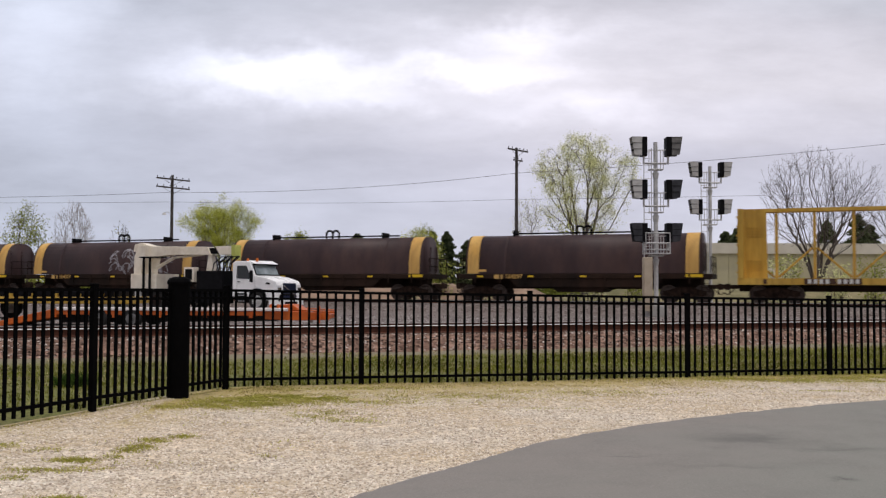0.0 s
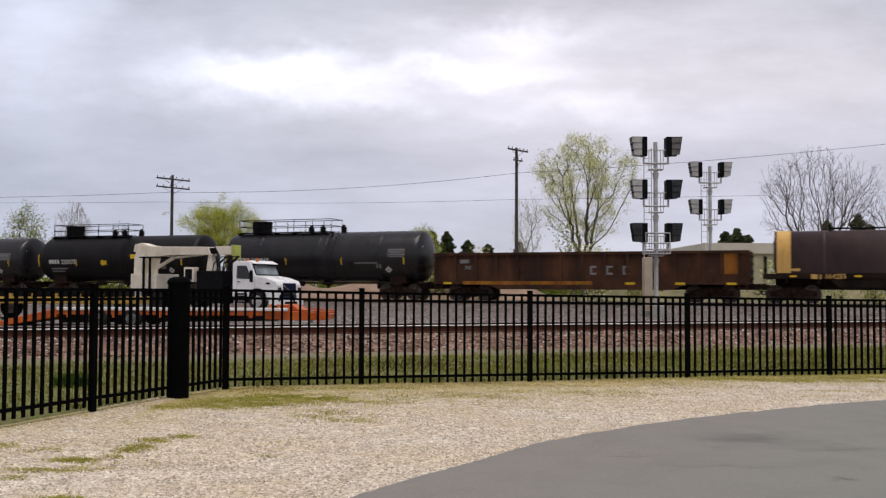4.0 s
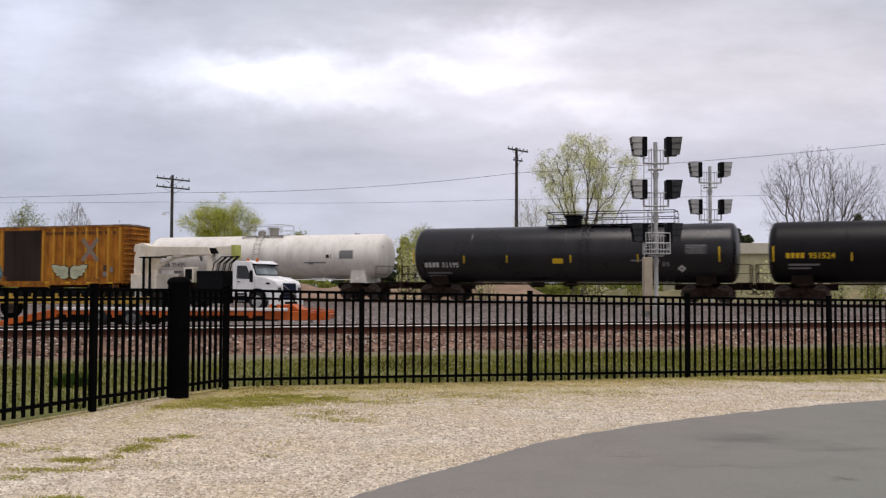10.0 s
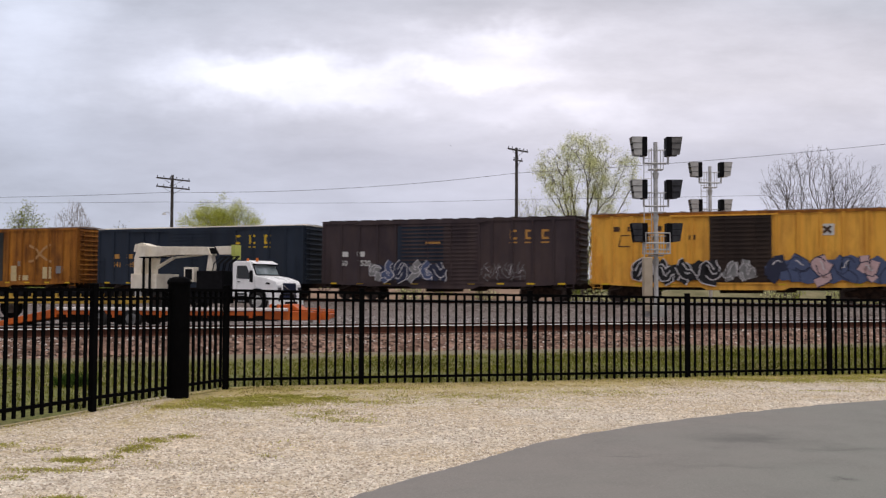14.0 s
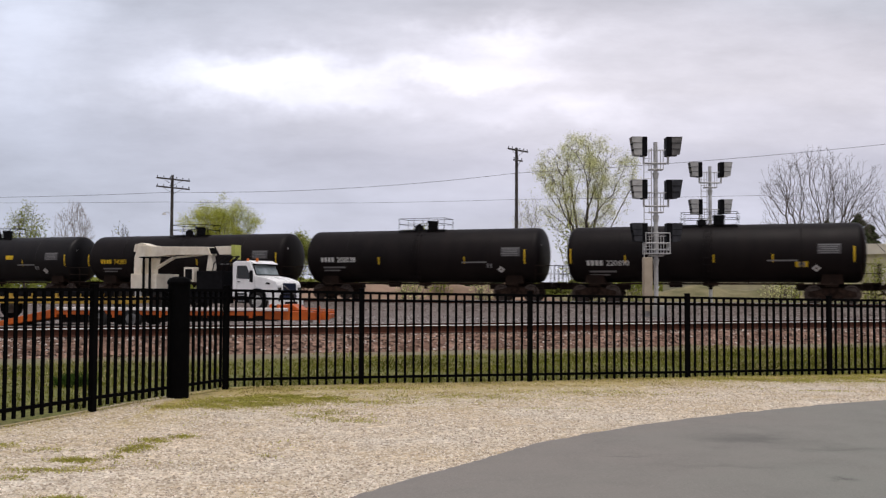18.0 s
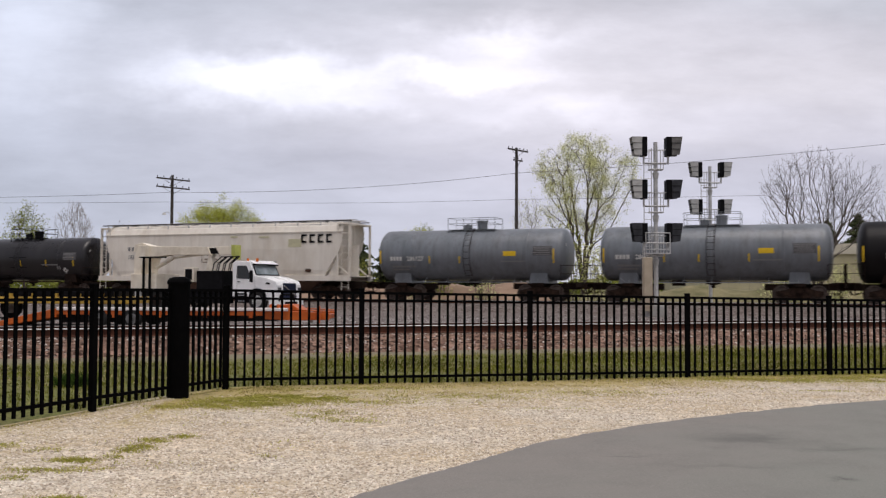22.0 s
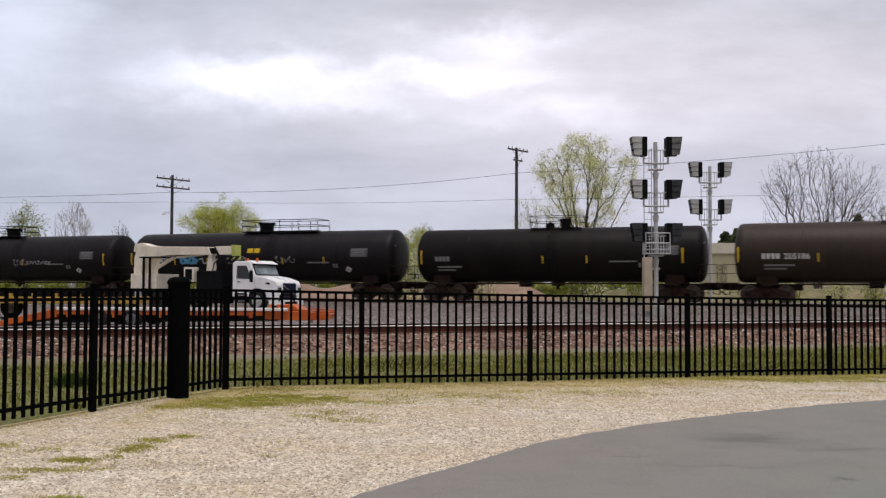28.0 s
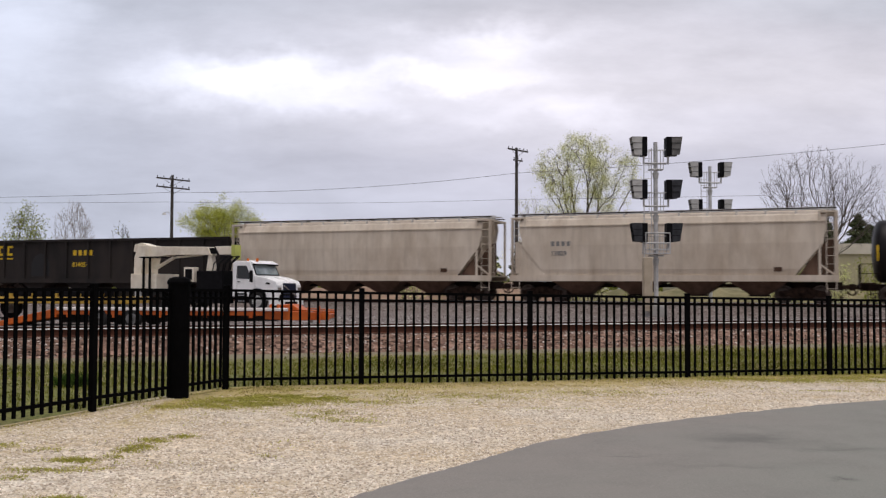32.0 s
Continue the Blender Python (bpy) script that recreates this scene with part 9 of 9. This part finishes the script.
# weeds on the gravel: patch centre, spread, number
pts, dry = [], []
PATCHES = [(-2.25, 11.35, 0.40, 0.40, 14000), (-1.9, 11.7, 0.40, 0.26, 9000), (-2.95, 10.85, 0.22, 0.16, 1300), (-2.65, 10.75, 0.2, 0.14, 900), (-2.84, 7.47, 0.13, 0.07, 620), (-2.59, 7.22, 0.12, 0.09, 700), (-2.57, 7.80, 0.07, 0.16, 560), (-2.50, 8.05, 0.10, 0.12, 420), (-2.47, 8.42, 0.10, 0.09, 460), (-2.33, 8.66, 0.09, 0.07, 330), (-3.22, 7.92, 0.10, 0.08, 330), (-3.03, 7.07, 0.12, 0.06, 300), (-3.01, 6.8, 0.08, 0.05, 160), (-3.73, 8.18, 0.16, 0.12, 300), (-2.37, 6.15, 0.15, 0.08, 420), (-2.75, 7.05, 0.1, 0.05, 130), (-1.33, 7.75, 0.10, 0.05, 220), (-1.28, 10.2, 0.30, 0.26, 900), (-0.9, 9.75, 0.22, 0.16, 420), (-1.0, 11.4, 0.5, 0.35, 1300), (0.2, 11.9, 0.7, 0.3, 1200), (1.6, 12.4, 0.9, 0.3, 1000), (1.2, 10.9, 0.35, 0.08, 160), (5.2, 14.25, 1.2, 0.22, 6000), (7.2, 14.75, 1.2, 0.25, 6000), (-1.3, 12.8, 0.9, 0.2, 1500), (5.0, 12.75, 0.3, 0.05, 200)]
for cx, cy, sx, sy, n in PATCHES:
    for i in range(int(n * 1.7)):
        x, y = random.gauss(cx, sx * 0.8), random.gauss(cy, sy * 0.75)
        if in_lot(x, y) and noise.noise((x * 2.6 + y, y * 3.4, 3)) + 0.5 * noise.noise((x * 8, y * 8, 6)) > random.uniform(-0.45, 0.2):
            (pts if random.random() < 0.72 else dry).append((x, y, ground_z(x, y) + 0.018))
for i in range(16000):
    x = random.uniform(-4.5, 9)
    y = fence_y(x) - abs(random.gauss(0, 0.30 if x > -2.8 else 0.12)) + 0.12
    if noise.noise((x * 0.9, 0, 8)) > -0.25:
        (pts if random.random() < (0.25 if x < 3 else 0.7) else dry).append((x, y, ground_z(x, y) + 0.018))
# dry stalks thinning out from the fence
for i in range(30000):
    x = random.uniform(-2.6, 6.5)
    y = fence_y(x) - abs(random.gauss(0, 1.5))
    if in_lot(x, y) and noise.noise((x * 1.1, y * 1.6, 21)) + 0.6 * noise.noise((x * 6, y * 6, 5)) > 0.05:
        (pts if random.random() < 0.15 else dry).append((x, y, ground_z(x, y) + 0.018))
# thin sprinkling of seedlings over the near gravel
for i in range(7000):
    x, y = random.uniform(-5.5, -1.0), random.uniform(5.0, 11.5)
    if in_lot(x, y) and noise.noise((x * 1.3, y * 1.3, 12)) + 0.6 * noise.noise((x * 5, y * 5, 4)) > 0.22:
        (pts if random.random() < 0.45 else dry).append((x, y, ground_z(x, y) + 0.018))
blades("weeds", pts, "low green weeds in the gravel", M["weed"], 0.006, 0.026, 0.0055)
blades("dry_weeds", dry, "dry yellow weeds in the gravel", M["dry_grass"], 0.005, 0.022, 0.005)


# ---- a bird crosses ----
M["feather"] = surface("dark_bird_feathers", (0.012, 0.011, 0.012), (0.035, 0.032, 0.034), scale=30, rough=0.7, bump=0.2)


def small_bird():
    b = thing("bird", "small dark songbird in flapping flight", "bird")
    bm = bmesh.new()
    lathe_x(bm, [(-0.10, 0.002), (-0.07, 0.022), (-0.02, 0.040), (0.03, 0.040), (0.07, 0.026), (0.09, 0.010), (0.095, 0.002)], 14)
    part("body", bm, M["feather"], b, "", True)
    bm = bmesh.new()
    bmesh.ops.create_icosphere(bm, subdivisions=2, radius=0.027)
    bmesh.ops.translate(bm, verts=bm.verts[:], vec=(0.10, 0, 0.015))
    head = part("head", bm, M["feather"], b, "", True)
    bm = bmesh.new()
    rod(bm, (0.12, 0, 0.013), (0.148, 0, 0.008), 0.007, 0.001, 6)
    part("beak", bm, M["amber"], head)
    bm = bmesh.new()
    prism(bm, [(-0.09, -0.004), (-0.17, -0.008), (-0.17, 0.0), (-0.09, 0.006)], -0.022, 0.022)
    part("tail", bm, M["feather"], b)
    wings = []
    for s in (-1, 1):
        bm = bmesh.new()
        rim = [(0.045, 0.0), (0.060, 0.07), (0.030, 0.15), (-0.030, 0.19), (-0.045, 0.10), (-0.040, 0.0)]
        A = [bm.verts.new((x, s * y, 0.004)) for x, y in rim]
        C = [bm.verts.new((x, s * y, -0.003)) for x, y in rim]
        bm.faces.new(A)
        bm.faces.new(C[::-1])
        for i in range(6):
            bm.faces.new((A[i], C[i], C[(i + 1) % 6], A[(i + 1) % 6]))
        bmesh.ops.recalc_face_normals(bm, faces=bm.faces[:])
        wings.append((part("wing", bm, M["feather"], b), s))
    return b, wings


songbird, bird_wings = small_bird()


# ---- movement ----
# how far the train has come along its track, second by second
RUN = [(0.0, 0.0), (1.0, 15.75), (1.5, 24.08), (2.0, 32.25), (3.0, 48.66), (3.5, 56.7), (5.5, 89.79), (6.0, 98.08), (7.0, 113.92), (7.5, 122.86), (8.0, 130.58), (9.0, 147.43), (10.0, 164.01), (11.0, 179.56), (12.0, 196.23), (13.0, 213.14), (14.0, 229.16), (14.5, 238.1), (16.5, 270.96), (17.0, 278.65), (18.0, 295.7), (19.0, 312.12), (20.0, 328.11), (21.0, 344.38), (22.0, 360.65), (23.0, 376.76), (24.0, 393.35), (25.0, 409.87), (25.5, 418.18), (27.5, 450.92), (28.0, 459.81), (29.0, 476.38), (30.0, 492.4), (31.0, 508.95), (32.0, 525.5)]

FLIGHT = [(0.0, -103.0, 24.5, 5.5, 0), (9.0, -23.3, 25, 4.3, 0), (10.4, -10.94, 25.2, 3.63, 0), (10.6, -9.12, 25.2, 3.83, 2), (10.8, -7.32, 25.2, 4.08, 4), (11.0, -5.82, 25.92, 4.48, 8), (11.2, -4.43, 26.64, 4.68, 15), (11.4, -3.33, 27.72, 5.04, 25), (11.6, -2.11, 29.16, 5.49, 35), (11.8, -1.26, 30.96, 5.82, 48), (12.0, -0.66, 33.12, 6.19, 60), (12.2, -0.37, 35.28, 6.67, 68), (12.6, -0.10, 48.0, 8.75, 72), (13.0, 0.30, 82.0, 13.8, 76), (16.0, 1.9, 205.0, 30.5, 80), (22.0, 6.17, 403.2, 46.29, 84), (32.0, 13.04, 792.0, 52.36, 84)]


def motions():
    for car, c in CARS:
        rows = []
        for t, s in RUN:
            p = T_P + T_DIR * (c + s)
            rows.append((t, pose(p.x, p.y, RAIL_Z, 0, 0, -math.degrees(TA))))
        walk(car, rows)
    # the bird: time, place, heading
    for_bird = []
    for t, x, y, z, turn in FLIGHT:
        for_bird.append((t, pose(x, y, z, 0, 0, turn)))
    walk(songbird, for_bird)
    for wing, s in bird_wings:
        beat = [(0.0, pose(0, 0, 0.02, s * 20))]
        for k in range(29):
            beat.append((10.2 + 0.1 * k, pose(0, 0, 0.02, s * (38 if k % 2 else -24))))
        beat.append((SECONDS, pose(0, 0, 0.02, s * 20)))
        walk(wing, beat)
    walk(clouds, [(0.0, pose(0, 0, 0)), (SECONDS, pose(-70.0, 0, -14.0))])


motions()
